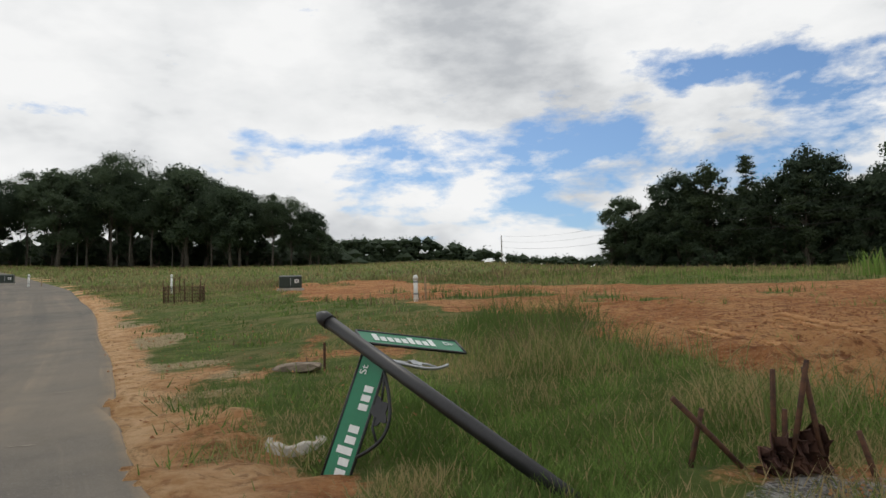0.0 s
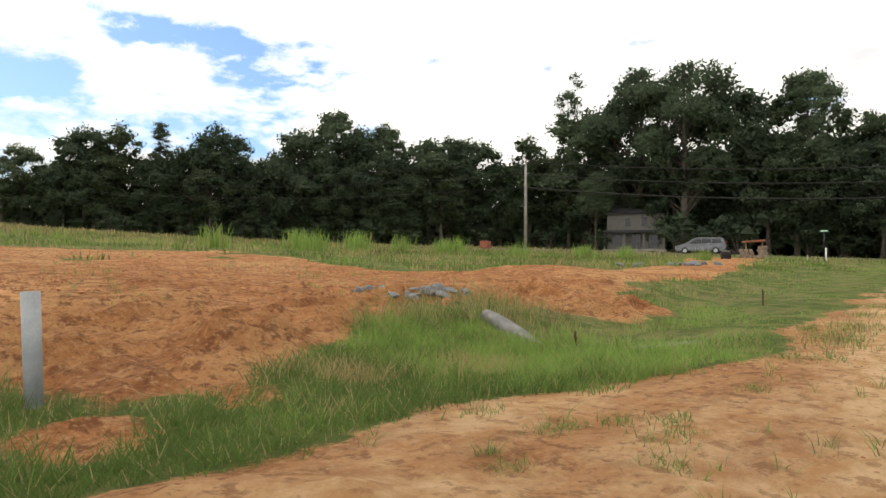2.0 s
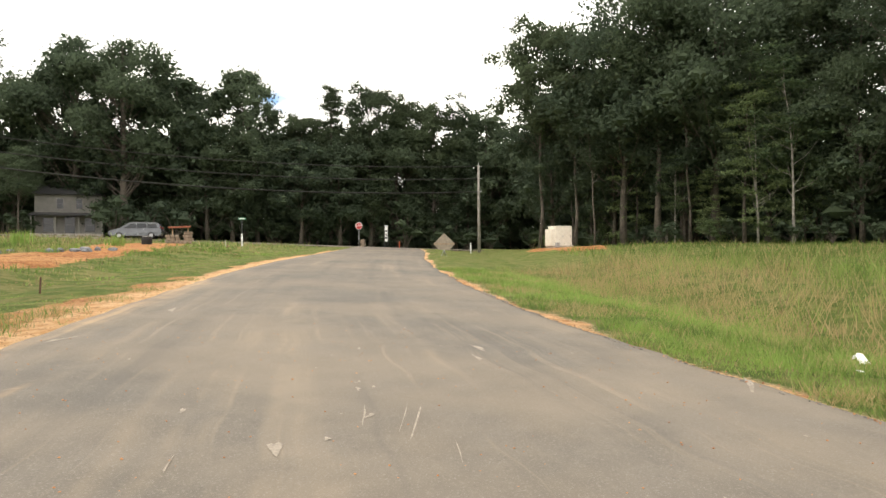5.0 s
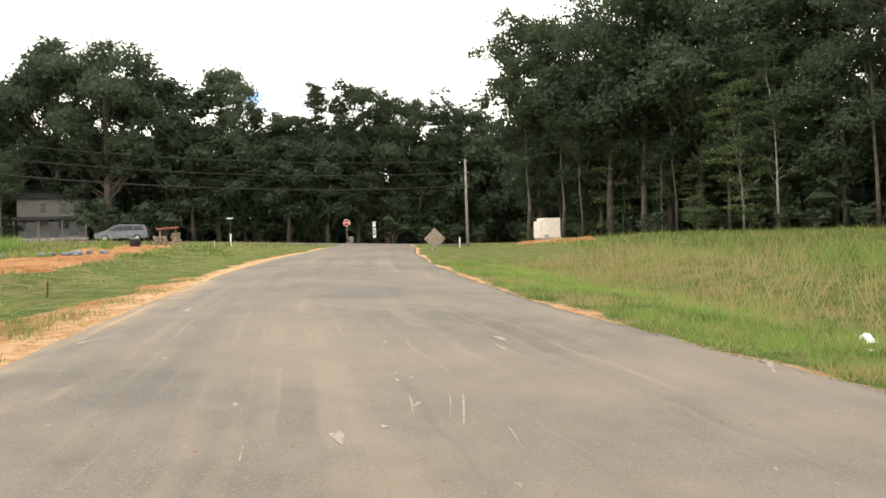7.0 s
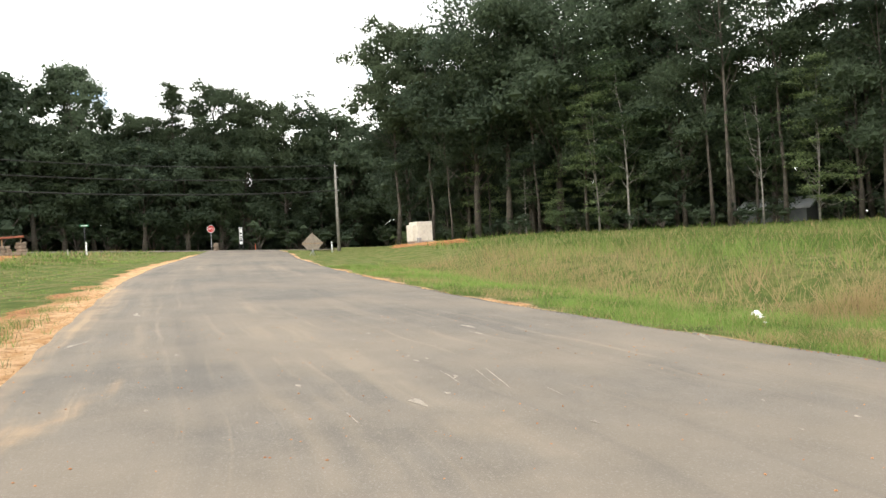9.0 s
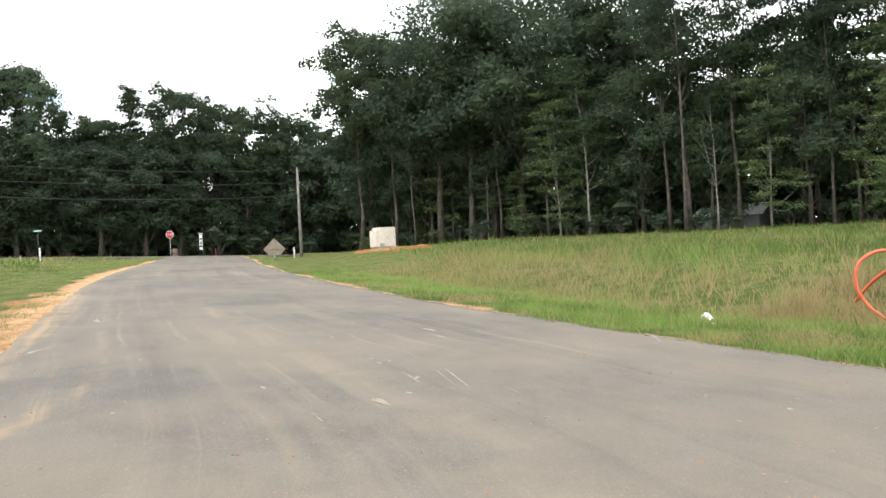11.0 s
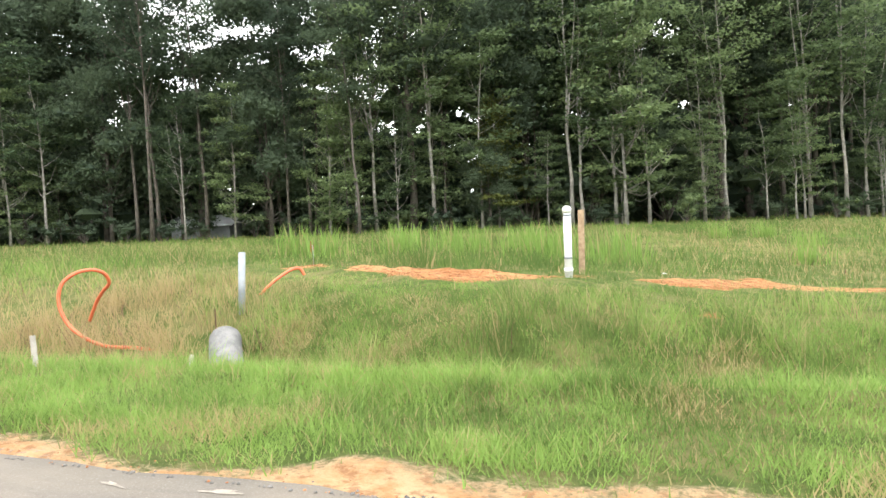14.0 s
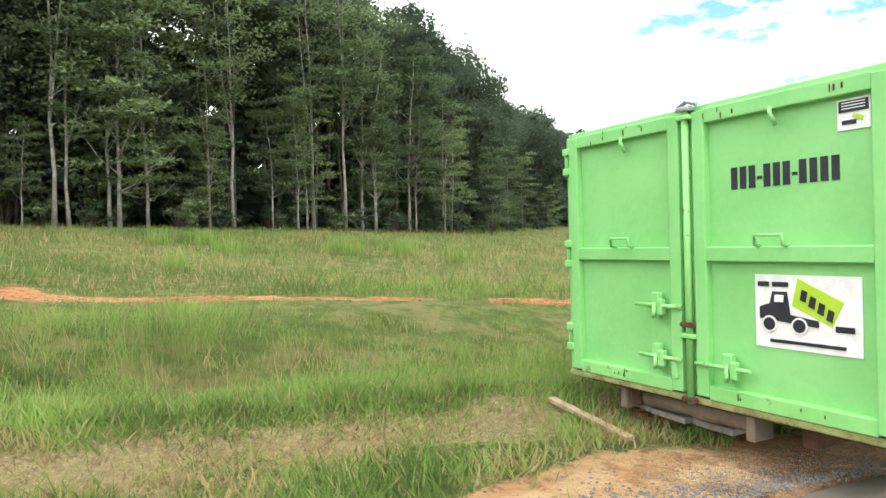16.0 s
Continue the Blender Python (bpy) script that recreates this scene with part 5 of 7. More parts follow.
def basis(x, y, z, at):
    m = Matrix((x, y, z)).transposed().to_4x4()
    m.translation = at
    return m


def street_sign():
    foot, top = Vector((.13, 4.55, height(.13, 4.55))), Vector((-1.31, 5.96, 1.05))
    root = thing("street_sign", tuple(foot), "knocked-over black street sign with two green name blades", "street sign")
    a = (foot - top).normalized()
    up = top - foot
    bm = bmesh.new()
    tube(bm, [-(-a) * .0 + a * .25, up * .5, up], .047, 18)
    part("pole", bm, BLACK, root)
    bm = bmesh.new()
    tube(bm, [up - a * -.10, up - a * -.02, up + a * -.015, up - a * .06], [.055, .055, .040, .012], 18)
    part("finial", bm, BLACK, root)

    def blade(corner, along_, length, tall, words, bars):
        along_ = along_.normalized()
        h = (a - along_ * a.dot(along_)).normalized()
        n = along_.cross(h).normalized()
        c = corner - foot
        bm = bmesh.new()
        sheet(bm, [c, c + along_ * length, c + along_ * length + h * tall, c + h * tall], .006)
        plate = part("blade", bm, SIGN_GREEN, root, "green reflective name blade")
        bm = bmesh.new()
        for p, q in ((c, c + along_ * length), (c + along_ * length, c + along_ * length + h * tall), (c + along_ * length + h * tall, c + h * tall), (c + h * tall, c)):
            tube(bm, [p - n * .003, q - n * .003], .011, 6)
        part("rim", bm, BLACK, plate, "black rim")
        return plate, along_, h, n, c

    b = Vector((.70, .33, -.11))
    plate, b, h, n, c = blade(Vector((-1.06, 5.84, .945)), b, .80, .20, "", ())
    facing = 1 if n.dot(Vector((-.6, .9, 1.06)) - Vector((-.7, 6, .9))) > 0 else -1
    bm = bmesh.new()
    for k, tall in enumerate((.105, .07, .07, .07, .07, .10, .07, .07, .105)):
        p = c + b * (.10 + .055 * k) + h * .145 + n * facing * (.004 if facing > 0 else .010)
        bm = bmesh.new()
        sheet(bm, [p, p + b * .040, p + b * .040 - h * tall, p - h * tall], .002)
        part("name_bar", bm, LETTER, plate, "white bar where a letter stands")
    z = n * facing
    lettering("Dr", .075, LETTER, plate, basis(b, z.cross(b), z, c + b * .70 + h * .085 + z * (.006 if facing > 0 else .012)))

    d = a.cross(b).normalized()
    if d.z > 0:
        d = -d
    start = top + a * .50 + d * .05
    d = (Vector((-1.29, 5.47, -.05)) - start).normalized()
    plate, d, h, n, c = blade(start, d, .97, .225, "", ())
    facing = 1 if n.dot(Vector((-.6, .9, 1.06)) - start) > 0 else -1
    z, off = n * facing, (.004 if facing > 0 else .010)
    bm = bmesh.new()
    for k, tall in enumerate((.15, .13, .10, .10, .15, .10, .10)):
        p = c + d * (.93 - .070 * k) + h * .180 + z * off
        bm = bmesh.new()
        sheet(bm, [p, p - d * .047, p - d * .047 - h * tall * .85, p - h * tall * .85], .002)
        part("name_bar", bm, LETTER, plate, "white bar where a letter stands")
    for k in range(3):
        p = c + d * (.36 - .06 * k) + h * .19 + z * off
        bm = bmesh.new()
        sheet(bm, [p, p - d * .042, p - d * .042 - h * .075, p - h * .075], .002)
        part("number_bar", bm, LETTER, plate, "white bar where a number stands")
    y = -h if z.cross(-d).dot(-h) > 0 else h
    lettering("St", .085, LETTER, plate, basis(-d, z.cross(-d), z, c + d * .10 + h * .065 + z * (off + .002)))

    # The scrolled brackets, each with a leaf.
    for base, arm, name, long_, deep_ in ((top + a * .735, d, "lower", .56, .17), (top + a * .66, b, "upper", .46, .09)):
        o = base - foot
        bm = bmesh.new()
        tube(bm, [o + arm * (.05 + long_ * k / 12) + a * (.01 + deep_ * math.sin(math.pi * k / 12)) for k in range(13)], .012, 6)
        tube(bm, [o + arm * (.05 + long_ * .72) + a * deep_ * .75, o + arm * (.05 + long_ * .62) + a * deep_ * .35, o + arm * (.05 + long_ * .5) + a * deep_ * .3], .009, 6)
        tube(bm, [o + arm * .07 + a * .02, o + arm * (.05 + long_ * .3) + a * deep_ * .4], .009, 6)
        part("scroll", bm, BLACK if name == "lower" else STEEL, root, "scrolled metal bracket")
        bm = bmesh.new()
        m = o + arm * (.05 + long_ * .42) + a * deep_ * .42
        r0 = deep_ * .42
        rim = [m + (arm * math.cos(t) * 1.1 + a * math.sin(t)) * r0 * (1 + .22 * math.cos(5 * t)) for t in (k * math.pi / 10 for k in range(20))]
        sheet(bm, rim, .010)
        part("leaf_ornament", bm, BLACK if name == "lower" else STEEL, root, "cast metal leaf")


street_sign()


def stake_guard():
    """Rusty stakes with caked cloth over a sunken drain."""
    x0, y0 = 1.25, 4.6
    root = thing("drain_guard", (x0, y0, height(x0, y0)), "rusty steel stakes and mud-caked cloth round a drain", "drain guard")
    rods = (((.80, 4.71), (.91, 4.68, .50)), ((1.24, 4.60), (1.26, 4.57, .71)), ((1.27, 4.54), (1.41, 4.50, .76)), ((1.50, 4.52), (1.405, 4.53, .72)), ((1.72, 4.42), (1.645, 4.48, .39)), ((1.28, 4.57), (1.31, 4.57, .50)))
    for (bx, by), tip in rods:
        bm = bmesh.new()
        p, q = Vector((bx - x0, by - y0, -.12)), Vector((tip[0] - x0, tip[1] - y0, tip[2] - height(x0, y0)))
        tube(bm, [p, p.lerp(q, .5), q], [.016, .017, .015], 5)
        part("stake", bm, RUST, root)
    bm = bmesh.new()
    tube(bm, [(-.12, .02, 0), (-.30, .04, .2), (-.51, .05, .42)], .016, 7)
    part("fallen_stake", bm, RUST, root)
    rng = random.Random(4)
    for cx, wide, tall in ((.04, .12, .24), (.17, .11, .30), (-.04, .09, .17), (.12, .16, .14)):
        bm = bmesh.new()
        rows = [[bm.verts.new((cx + (i / 7 - .5) * wide * 2 * (1.1 - .5 * j / 7) + rng.gauss(0, .008), -.06 + .05 * math.sin(i * 1.7 + j) + rng.gauss(0, .008), j / 7 * tall * (1 - .25 * rng.random()))) for i in range(8)] for j in range(8)]
        for j in range(7):
            for i in range(7):
                bm.faces.new((rows[j][i], rows[j][i + 1], rows[j + 1][i + 1], rows[j + 1][i]))
        ob = part("cloth", bm, RUST_RED, root, "mud-caked red-brown cloth")
        ob.modifiers.new("thick", "SOLIDIFY").thickness = .008


stake_guard()
post("conduit_post", 3.38, 4.50, .72, .055, PVC_GREY, "grey plastic conduit stub standing in the grass", "post", (-.03, .05))
post("marker_post", -.67, 18.5, .64, .055, PVC_WHITE, "white plastic marker post with a cap, on the dirt", "post", cap=PVC_WHITE)
wood_stake(-.42, 18.6, .62, .05, "grey-brown wooden stake beside the white marker")
post("marker_post", -12.7, 35.4, .95, .05, PVC_WHITE, "white plastic marker post in the far grass", "post", cap=PVC_WHITE)
wood_stake(-12.3, 35.4, .85, .05, "dark wooden stake beside a white marker", material=RUST)
post("marker_post", -25.3, 45.8, .80, .06, PVC_WHITE, "white plastic marker post in the far grass", "post", cap=PVC_WHITE)
wood_stake(-24.6, 46, .5, .05, "wooden stake beside a far white marker")


def transformer(x, y, wide, deep, tall, turn, label, sink=0.0):
    root = thing("transformer_box", (x, y, height(x, y) - sink), label, "transformer", turn=turn)
    bm = bmesh.new()
    block(bm, (wide * 1.2, deep * 1.25, .22), (0, 0, -.03), bevel=.015)
    part("pad", bm, CONCRETE, root, "concrete pad")
    bm = bmesh.new()
    lo, hi, back = .09, tall + .08, -deep / 2
    prof = [(deep / 2, lo), (deep / 2, hi), (-deep / 2 + .12, hi), (-deep / 2, hi - .07), (-deep / 2, lo)]
    sides = [[bm.verts.new((sx * wide / 2, py, pz)) for py, pz in prof] for sx in (-1, 1)]
    bm.faces.new(sides[0])
    bm.faces.new(sides[1][::-1])
    for i in range(5):
        j = (i + 1) % 5
        bm.faces.new((sides[0][i], sides[1][i], sides[1][j], sides[0][j]))
    bmesh.ops.recalc_face_normals(bm, faces=bm.faces)
    bmesh.ops.bevel(bm, geom=list(bm.edges), offset=.012, segments=2, affect="EDGES")
    part("cabinet", bm, DARK_GREEN, root)
    bm = bmesh.new()
    block(bm, (wide * .94, .02, .05), (0, back - .012, .18), bevel=.004)
    part("lip", bm, DARK_GREEN, root)
    bm = bmesh.new()
    block(bm, (.022, .014, tall * .7), (0, back - .008, tall * .55), bevel=.003)
    part("seam", bm, STEEL, root)
    bm = bmesh.new()
    block(bm, (.20, .006, .17), (wide * .27, back - .005, tall * .66), bevel=.001)
    notice = part("warning_label", bm, PAPER, root, "white warning label")
    bm = bmesh.new()
    for k in range(3):
        block(bm, (.14 - .03 * k, .003, .022), (wide * .27, back - .011, tall * .66 + .045 - .045 * k))
    part("print_bar", bm, INK, notice)
    return root


transformer(-6.8, 34.8, 1.05, .9, .62, 12, "dark green electrical transformer box on a pad in the field")
transformer(-29.2, 50, 1.05, .9, .62, 25, "dark green electrical transformer box far off")
transformer(-7.55, -24.75, 1.0, .95, .62, 194, "dark green electrical transformer box on a concrete pad", .10)


def wire_basket(x, y):
    root = thing("drain_basket", (x, y, height(x, y)), "rusty wire cage on stakes round a drain", "drain cage")
    for k in range(7):
        a = 2 * math.pi * k / 7
        bm = bmesh.new()
        tube(bm, [(.78 * math.cos(a), .6 * math.sin(a), -.1), (.80 * math.cos(a), .62 * math.sin(a), .75 + .12 * (k % 3))], .022, 6)
        part("stake", bm, RUST, root)
    bm = bmesh.new()
    ring = [2 * math.pi * k / 24 for k in range(25)]
    for z in (.08, .22, .36, .50, .62):
        tube(bm, [(.79 * math.cos(a), .61 * math.sin(a), z) for a in ring], .008, 4, False)
    for a in ring[:-1]:
        for s in (0, .09, .17):
            tube(bm, [(.79 * math.cos(a + s), .61 * math.sin(a + s), 0), (.79 * math.cos(a + s), .61 * math.sin(a + s), .64)], .007, 4, False)
    part("wire_mesh", bm, RUST, root, "rusted wire mesh")


wire_basket(-9.9, 28.8)


def ring_of_concrete(x, y):
    root = thing("concrete_ring", (x, y, height(x, y) + .01), "broken pale concrete ring half sunk in the grass", "concrete ring")
    bm = bmesh.new()
    n = 26
    verts = []
    for k in range(n):
        a = 2 * math.pi * k / n
        wob = 1 + .05 * math.sin(3 * a) + .03 * math.sin(7 * a)
        verts.append([bm.verts.new((r * wob * math.cos(a), r * wob * math.sin(a), z + .012 * math.sin(5 * a))) for r, z in ((.235, -.10), (.225, .0), (.20, .018), (.165, .015), (.15, -.01), (.15, -.10))])
    for a, b in zip(verts, verts[1:] + verts[:1]):
        for i in range(5):
            bm.faces.new((a[i], b[i], b[i + 1], a[i + 1])).smooth = True
    part("rim", bm, CONCRETE, root)


ring_of_concrete(-1.55, 6.16)


def stone_mesh(seed, flat=.65):
    rng = random.Random(seed)
    bm = bmesh.new()
    bmesh.ops.create_icosphere(bm, subdivisions=2, radius=1.0)
    shifts = [(Vector((rng.gauss(0, 1), rng.gauss(0, 1), rng.gauss(0, 1))).normalized(), rng.uniform(.55, .9)) for _ in range(9)]
    for v in bm.verts:
        for n, d in shifts:
            over = v.co.dot(n) - d
            if over > 0:
                v.co -= n * over
        v.co.z *= flat
    mesh = bpy.data.meshes.new("stone")
    bm.to_mesh(mesh)
    bm.free()
    return mesh


STONES = [stone_mesh(k, .55 + .1 * (k % 4)) for k in range(6)]
for mesh in STONES:
    mesh.materials.append(ROCK)
PALE_STONES = [m.copy() for m in STONES[:3]]
for mesh in PALE_STONES:  # worn and earthy
    mesh.materials.clear()
    mesh.materials.append(STONE)


def stone(name, x, y, size, seed, label, category, group="", meshes=STONES, lift=.25):
    rng = random.Random(seed)
    ob = new(name, meshes[seed % len(meshes)])
    ob.matrix_basis = pose(x, y, height(x, y) + size * lift, rng.uniform(-20, 20), rng.uniform(-20, 20), rng.uniform(0, 360)) @ Matrix.Diagonal((size * rng.uniform(.8, 1.4), size, size * rng.uniform(.7, 1.1), 1))
    return tagged(ob, label, category, group)


rng = random.Random(9)
for k in range(30):
    u = rng.uniform(-1, 1)
    stone("boulder", 10.0 + .95 * u + rng.gauss(0, .12), 7.75 - .2 * u + rng.gauss(0, .22), rng.uniform(.07, .18) * (1.25 - .5 * abs(u)), k, "blue-grey broken rock in a heap on the clay", "rock", "rock heap", lift=rng.uniform(.2, .7))
for k in range(14):
    stone("boulder", 33 + rng.gauss(0, 2.6), 13.3 + rng.gauss(0, .4), rng.uniform(.12, .26), k, "grey rock lining a far gully", "rock", "gully rocks")
slab = stone("concrete_lump", -2.15, 9.75, .26, 1, "worn flat grey concrete lump lying in the grass", "concrete", meshes=PALE_STONES)
slab.matrix_basis = pose(-2.15, 9.75, height(-2.15, 9.75) + .02, 3, -5, -42) @ Matrix.Diagonal((.52, .20, .13, 1))
stone("pale_rock", 4.3, 30, .13, 2, "white lump lying on the dirt field", "rock", meshes=PALE_STONES)
wood_stake(-1.80, 9.7, .32, .03, "thin rusty stake beside a concrete lump", material=RUST)


def ribbed_pipe(name, points, radius, material, label, pitch=.05):
    """A corrugated pipe along a bent line."""
    root = thing(name, (points[0][0], points[0][1], height(points[0][0], points[0][1])), label, "pipe")
    o = root.matrix_basis.translation
    p = [Vector(q) - o for q in points]
    dist = [0]
    for a, b in zip(p, p[1:]):
        dist.append(dist[-1] + (b - a).length)
    line, radii = [], []
    n = int(dist[-1] / pitch * 4)
    for k in range(n + 1):
        s = dist[-1] * k / n
        i = max(j for j in range(len(p) - 1) if dist[j] <= s + 1e-9)
        f = (s - dist[i]) / (dist[i + 1] - dist[i])
        line.append(p[i].lerp(p[i + 1], f))
        radii.append(radius * (1 + .12 * (1 if k % 4 in (1, 2) else -1)))
    line = [sum((line[max(0, min(n, k + d))] for d in range(-4, 5)), Vector()) / 9 for k in range(n + 1)]
    bm = bmesh.new()
    tube(bm, line, radii, 16, False)
    ob = part("wall", bm, material, root)
    ob.modifiers.new("thick", "SOLIDIFY").thickness = .008
    return root


def over(x, y, lift):
    return (x, y, height(x, y) + lift)


ribbed_pipe("corrugated_pipe", [over(9.02, 5.62, .08), over(8.90, 5.25, .07), over(8.76, 4.85, .03), over(8.66, 4.5, -.06)], .092, CORRUGATED, "grey corrugated drain pipe lying in the grass")
ribbed_pipe("corrugated_pipe", [over(8.67, 4.5, -.06), over(8.82, 4.3, -.055), over(9.0, 4.05, -.09)], .08, CORRUGATED, "grey corrugated drain pipe half buried in grass")
ribbed_pipe("corrugated_pipe", [over(9.1, 3.85, -.11), over(9.3, 3.7, -.07), over(9.75, 3.4, -.075), over(10.3, 3.15, -.11)], .08, CORRUGATED, "grey corrugated drain pipe half buried in grass")
wood_stake(8.98, 4.2, .22, .045, "short rusty stake beside the drain pipe", (-.06, 0), RUST)
wood_stake(9.05, 5.6, .34, .02, "short rusty stake beside the drain pipe", (.10, .04), RUST)
wood_stake(15.5, 4.3, .32, .05, "short rusty stake in the roadside grass", (.08, 0), RUST)


# ---- things: along the side road to the east ----
def utility_pole(x, y, tall, turn):
    root = thing("utility_pole", (x, y, height(x, y)), "weathered wooden utility pole with wires", "utility pole", "utility poles", turn)
    bm = bmesh.new()
    tube(bm, [(0, 0, -.3), (0, 0, tall * .5), (0, 0, tall)], [.17, .14, .11], 10)
    part("shaft", bm, POLE_WOOD, root)
    bm = bmesh.new()
    tube(bm, [(0, 0, tall - .1), (0, 0, tall + .25)], [.03, .02], 6)
    part("pin", bm, STEEL, root)
    for z in (tall - .15, tall - 1.3, tall - 2.6):
        bm = bmesh.new()
        tube(bm, [(0, -.1, z), (0, -.32, z + .02)], .04, 6)
        part("insulator", bm, STEEL, root)
    return root


POLES = ((71.5, -5.4, 8.6), (56.6, 40.0, 8.8), (33.5, 96.6, 8.0), (18.6, 157, 8))
for x, y, tall in POLES:
    utility_pole(x, y, tall, 20)
for (ax, ay, at_), (bx, by, bt), thin in zip(POLES, POLES[1:], (1, .45, .3)):
    for drop, r in ((.1, .038 * thin), (1.3, .042 * thin), (2.6, .055 * thin)):
        p, q = Vector((ax, ay, height(ax, ay) + at_ - drop)), Vector((bx, by, height(bx, by) + bt - drop))
        wire = thing("power_line", tuple(p), "black overhead wire sagging between poles", "wire", "overhead wires")
        bm = bmesh.new()
        tube(bm, [(q - p) * (k / 12) - Vector((0, 0, 4 * 1.1 * (k / 12) * (1 - k / 12))) for k in range(13)], r, 5)
        part("cable", bm, RUBBER, wire)


def stop_sign(x, y):
    root = thing("stop_sign", (x, y, height(x, y)), "red octagonal stop sign on a steel post", "stop sign", turn=-84)
    bm = bmesh.new()
    block(bm, (.06, .05, 2.7), (0, .04, 1.2), bevel=.008)
    part("post", bm, STEEL, root)
    bm = bmesh.new()
    sheet(bm, [(.40 * math.cos(a), 0, 2.25 + .40 * math.sin(a)) for a in (math.pi / 8 + k * math.pi / 4 for k in range(8))], .006)
    rim = part("plate", bm, LETTER, root, "white rim of the sign")
    bm = bmesh.new()
    sheet(bm, [(.365 * math.cos(a), -.004, 2.25 + .365 * math.sin(a)) for a in (math.pi / 8 + k * math.pi / 4 for k in range(8))], .004)
    face = part("face", bm, RED_PAINT, rim, "red face")
    lettering("STOP", .26, LETTER, rim, Matrix.Translation((0, -.012, 2.25)) @ pose(0, 0, 0, 90, 0, 0))
    base = thing("stone_planter", (x - .6, y - .5, height(x - .6, y - .5)), "low tan stone pier at the road's end", "stone pier")
    bm = bmesh.new()
    rng = random.Random(3)
    for row in range(4):
        for k in range(4):
            block(bm, (.30 + rng.uniform(-.04, .04), .42, .19), (-.45 + .3 * k + .1 * (row % 2), rng.uniform(-.02, .02), .1 + .2 * row), bevel=.03)
    part("stonework", bm, STONE, base)


stop_sign(76.9, 7.3)


def notice_board(x, y):
    root = thing("notice_board", (x, y, height(x, y)), "tall narrow white and black notice board on two posts", "notice board", turn=-85)
    for sx in (-.17, .17):
        bm = bmesh.new()
        block(bm, (.07, .07, 2.5), (sx, 0, 1.15), bevel=.01)
        part("post", bm, BLACK, root)
    bm = bmesh.new()
    block(bm, (.30, .05, 1.55), (0, -.02, 1.45), bevel=.01)
    panel = part("panel", bm, LETTER, root, "white board")
    for z, tall in ((1.78, .16), (1.45, .08), (1.28, .08), (1.05, .2)):
        bm = bmesh.new()
        block(bm, (.20, .01, tall), (0, -.052, z))
        part("print_bar", bm, INK, panel)
    bm = bmesh.new()
    block(bm, (.42, .09, .16), (0, -.01, 2.32), bevel=.02)
    part("crest", bm, STEEL, root, "grey cap rail")


notice_board(76.3, 4.3)
wood_stake(76.2, 2.9, .75, .06, "small orange-tipped stake by the road", material=ORANGE)
post("marker_post", 66.9, -4.5, .95, .06, PVC_WHITE, "white plastic marker post by the road", "post", cap=PVC_WHITE)
post("marker_post", 58.5, 14.1, .95, .06, PVC_WHITE, "white plastic marker post by the road", "post", cap=PVC_WHITE)
wood_stake(57.2, 15.0, .45, .14, "short grey post stub beside the road", material=CONCRETE)


def warning_sign(x, y):
    root = thing("warning_sign", (x, y, height(x, y)), "back of a diamond-shaped brown warning board on a stand", "warning sign", turn=-82)
    bm = bmesh.new()
    sheet(bm, [(-.72, -.015, .80), (-.36, -.015, .42), (.36, -.015, .42), (.72, -.015, .80), (0, -.015, 1.52)], .03)
    board = part("board", bm, PLYWOOD, root, "brown cloth-backed board, folded at its foot")
    bm = bmesh.new()
    block(bm, (1.36, .03, .05), (0, -.035, .80), bevel=.005)
    part("cross_bar", bm, TIMBER, board)
    for sx in (-1, 1):
        bm = bmesh.new()
        tube(bm, [(0, .02, .40), (sx * .22, .15, -.08)], .02, 6)
        part("leg", bm, STEEL, root)
    bm = bmesh.new()
    tube(bm, [(0, .02, -.1), (0, .02, 1.45)], .028, 6)
    part("upright", bm, STEEL, root)


warning_sign(48.6, -2.43)


def switch_cabinet(x, y):
    root = thing("switch_cabinet", (x, y, height(x, y)), "large cream metal utility cabinet on bare clay", "utility cabinet", turn=-70)
    bm = bmesh.new()
    block(bm, (1.75, 1.5, .2), (0, 0, 0), bevel=.02)
    part("pad", bm, CONCRETE, root)
    bm = bmesh.new()
    block(bm, (1.5, 1.25, 1.62), (.05, 0, .88), bevel=.025)
    body = part("cabinet", bm, CREAM, root)
    bm = bmesh.new()
    block(bm, (.34, 1.1, 1.36), (-.86, 0, .76), bevel=.02)
    part("side_cabinet", bm, CREAM, root)
    for sx in (-.28, .42):
        bm = bmesh.new()
        block(bm, (.66, .02, 1.34), (sx, -.632, .82), bevel=.006)
        door = part("door", bm, CREAM, body)
        bm = bmesh.new()
        block(bm, (.03, .03, .16), (sx + .24, -.66, .85), bevel=.006)
        part("handle", bm, STEEL, door)
    bm = bmesh.new()
    block(bm, (.30, .25, .38), (-.62, -.80, .15), bevel=.02)
    part("meter_box", bm, STEEL, root, "small grey box")


switch_cabinet(59.6, -11.6)


def barrel(x, y):
    root = thing("black_barrel", (x, y, height(x, y)), "black plastic drum with a pale lid on the clay", "barrel")
    bm = bmesh.new()
    tube(bm, [(0, 0, -.05), (0, 0, .02), (0, 0, .25), (0, 0, .28), (0, 0, .50), (0, 0, .56)], [.34, .36, .36, .375, .36, .33], 18)
    part("drum", bm, RUBBER, root)
    bm = bmesh.new()
    tube(bm, [(0, 0, .55), (0, 0, .60)], [.34, .31], 18)
    part("lid", bm, CORRUGATED, root)


barrel(52.2, 19.0)


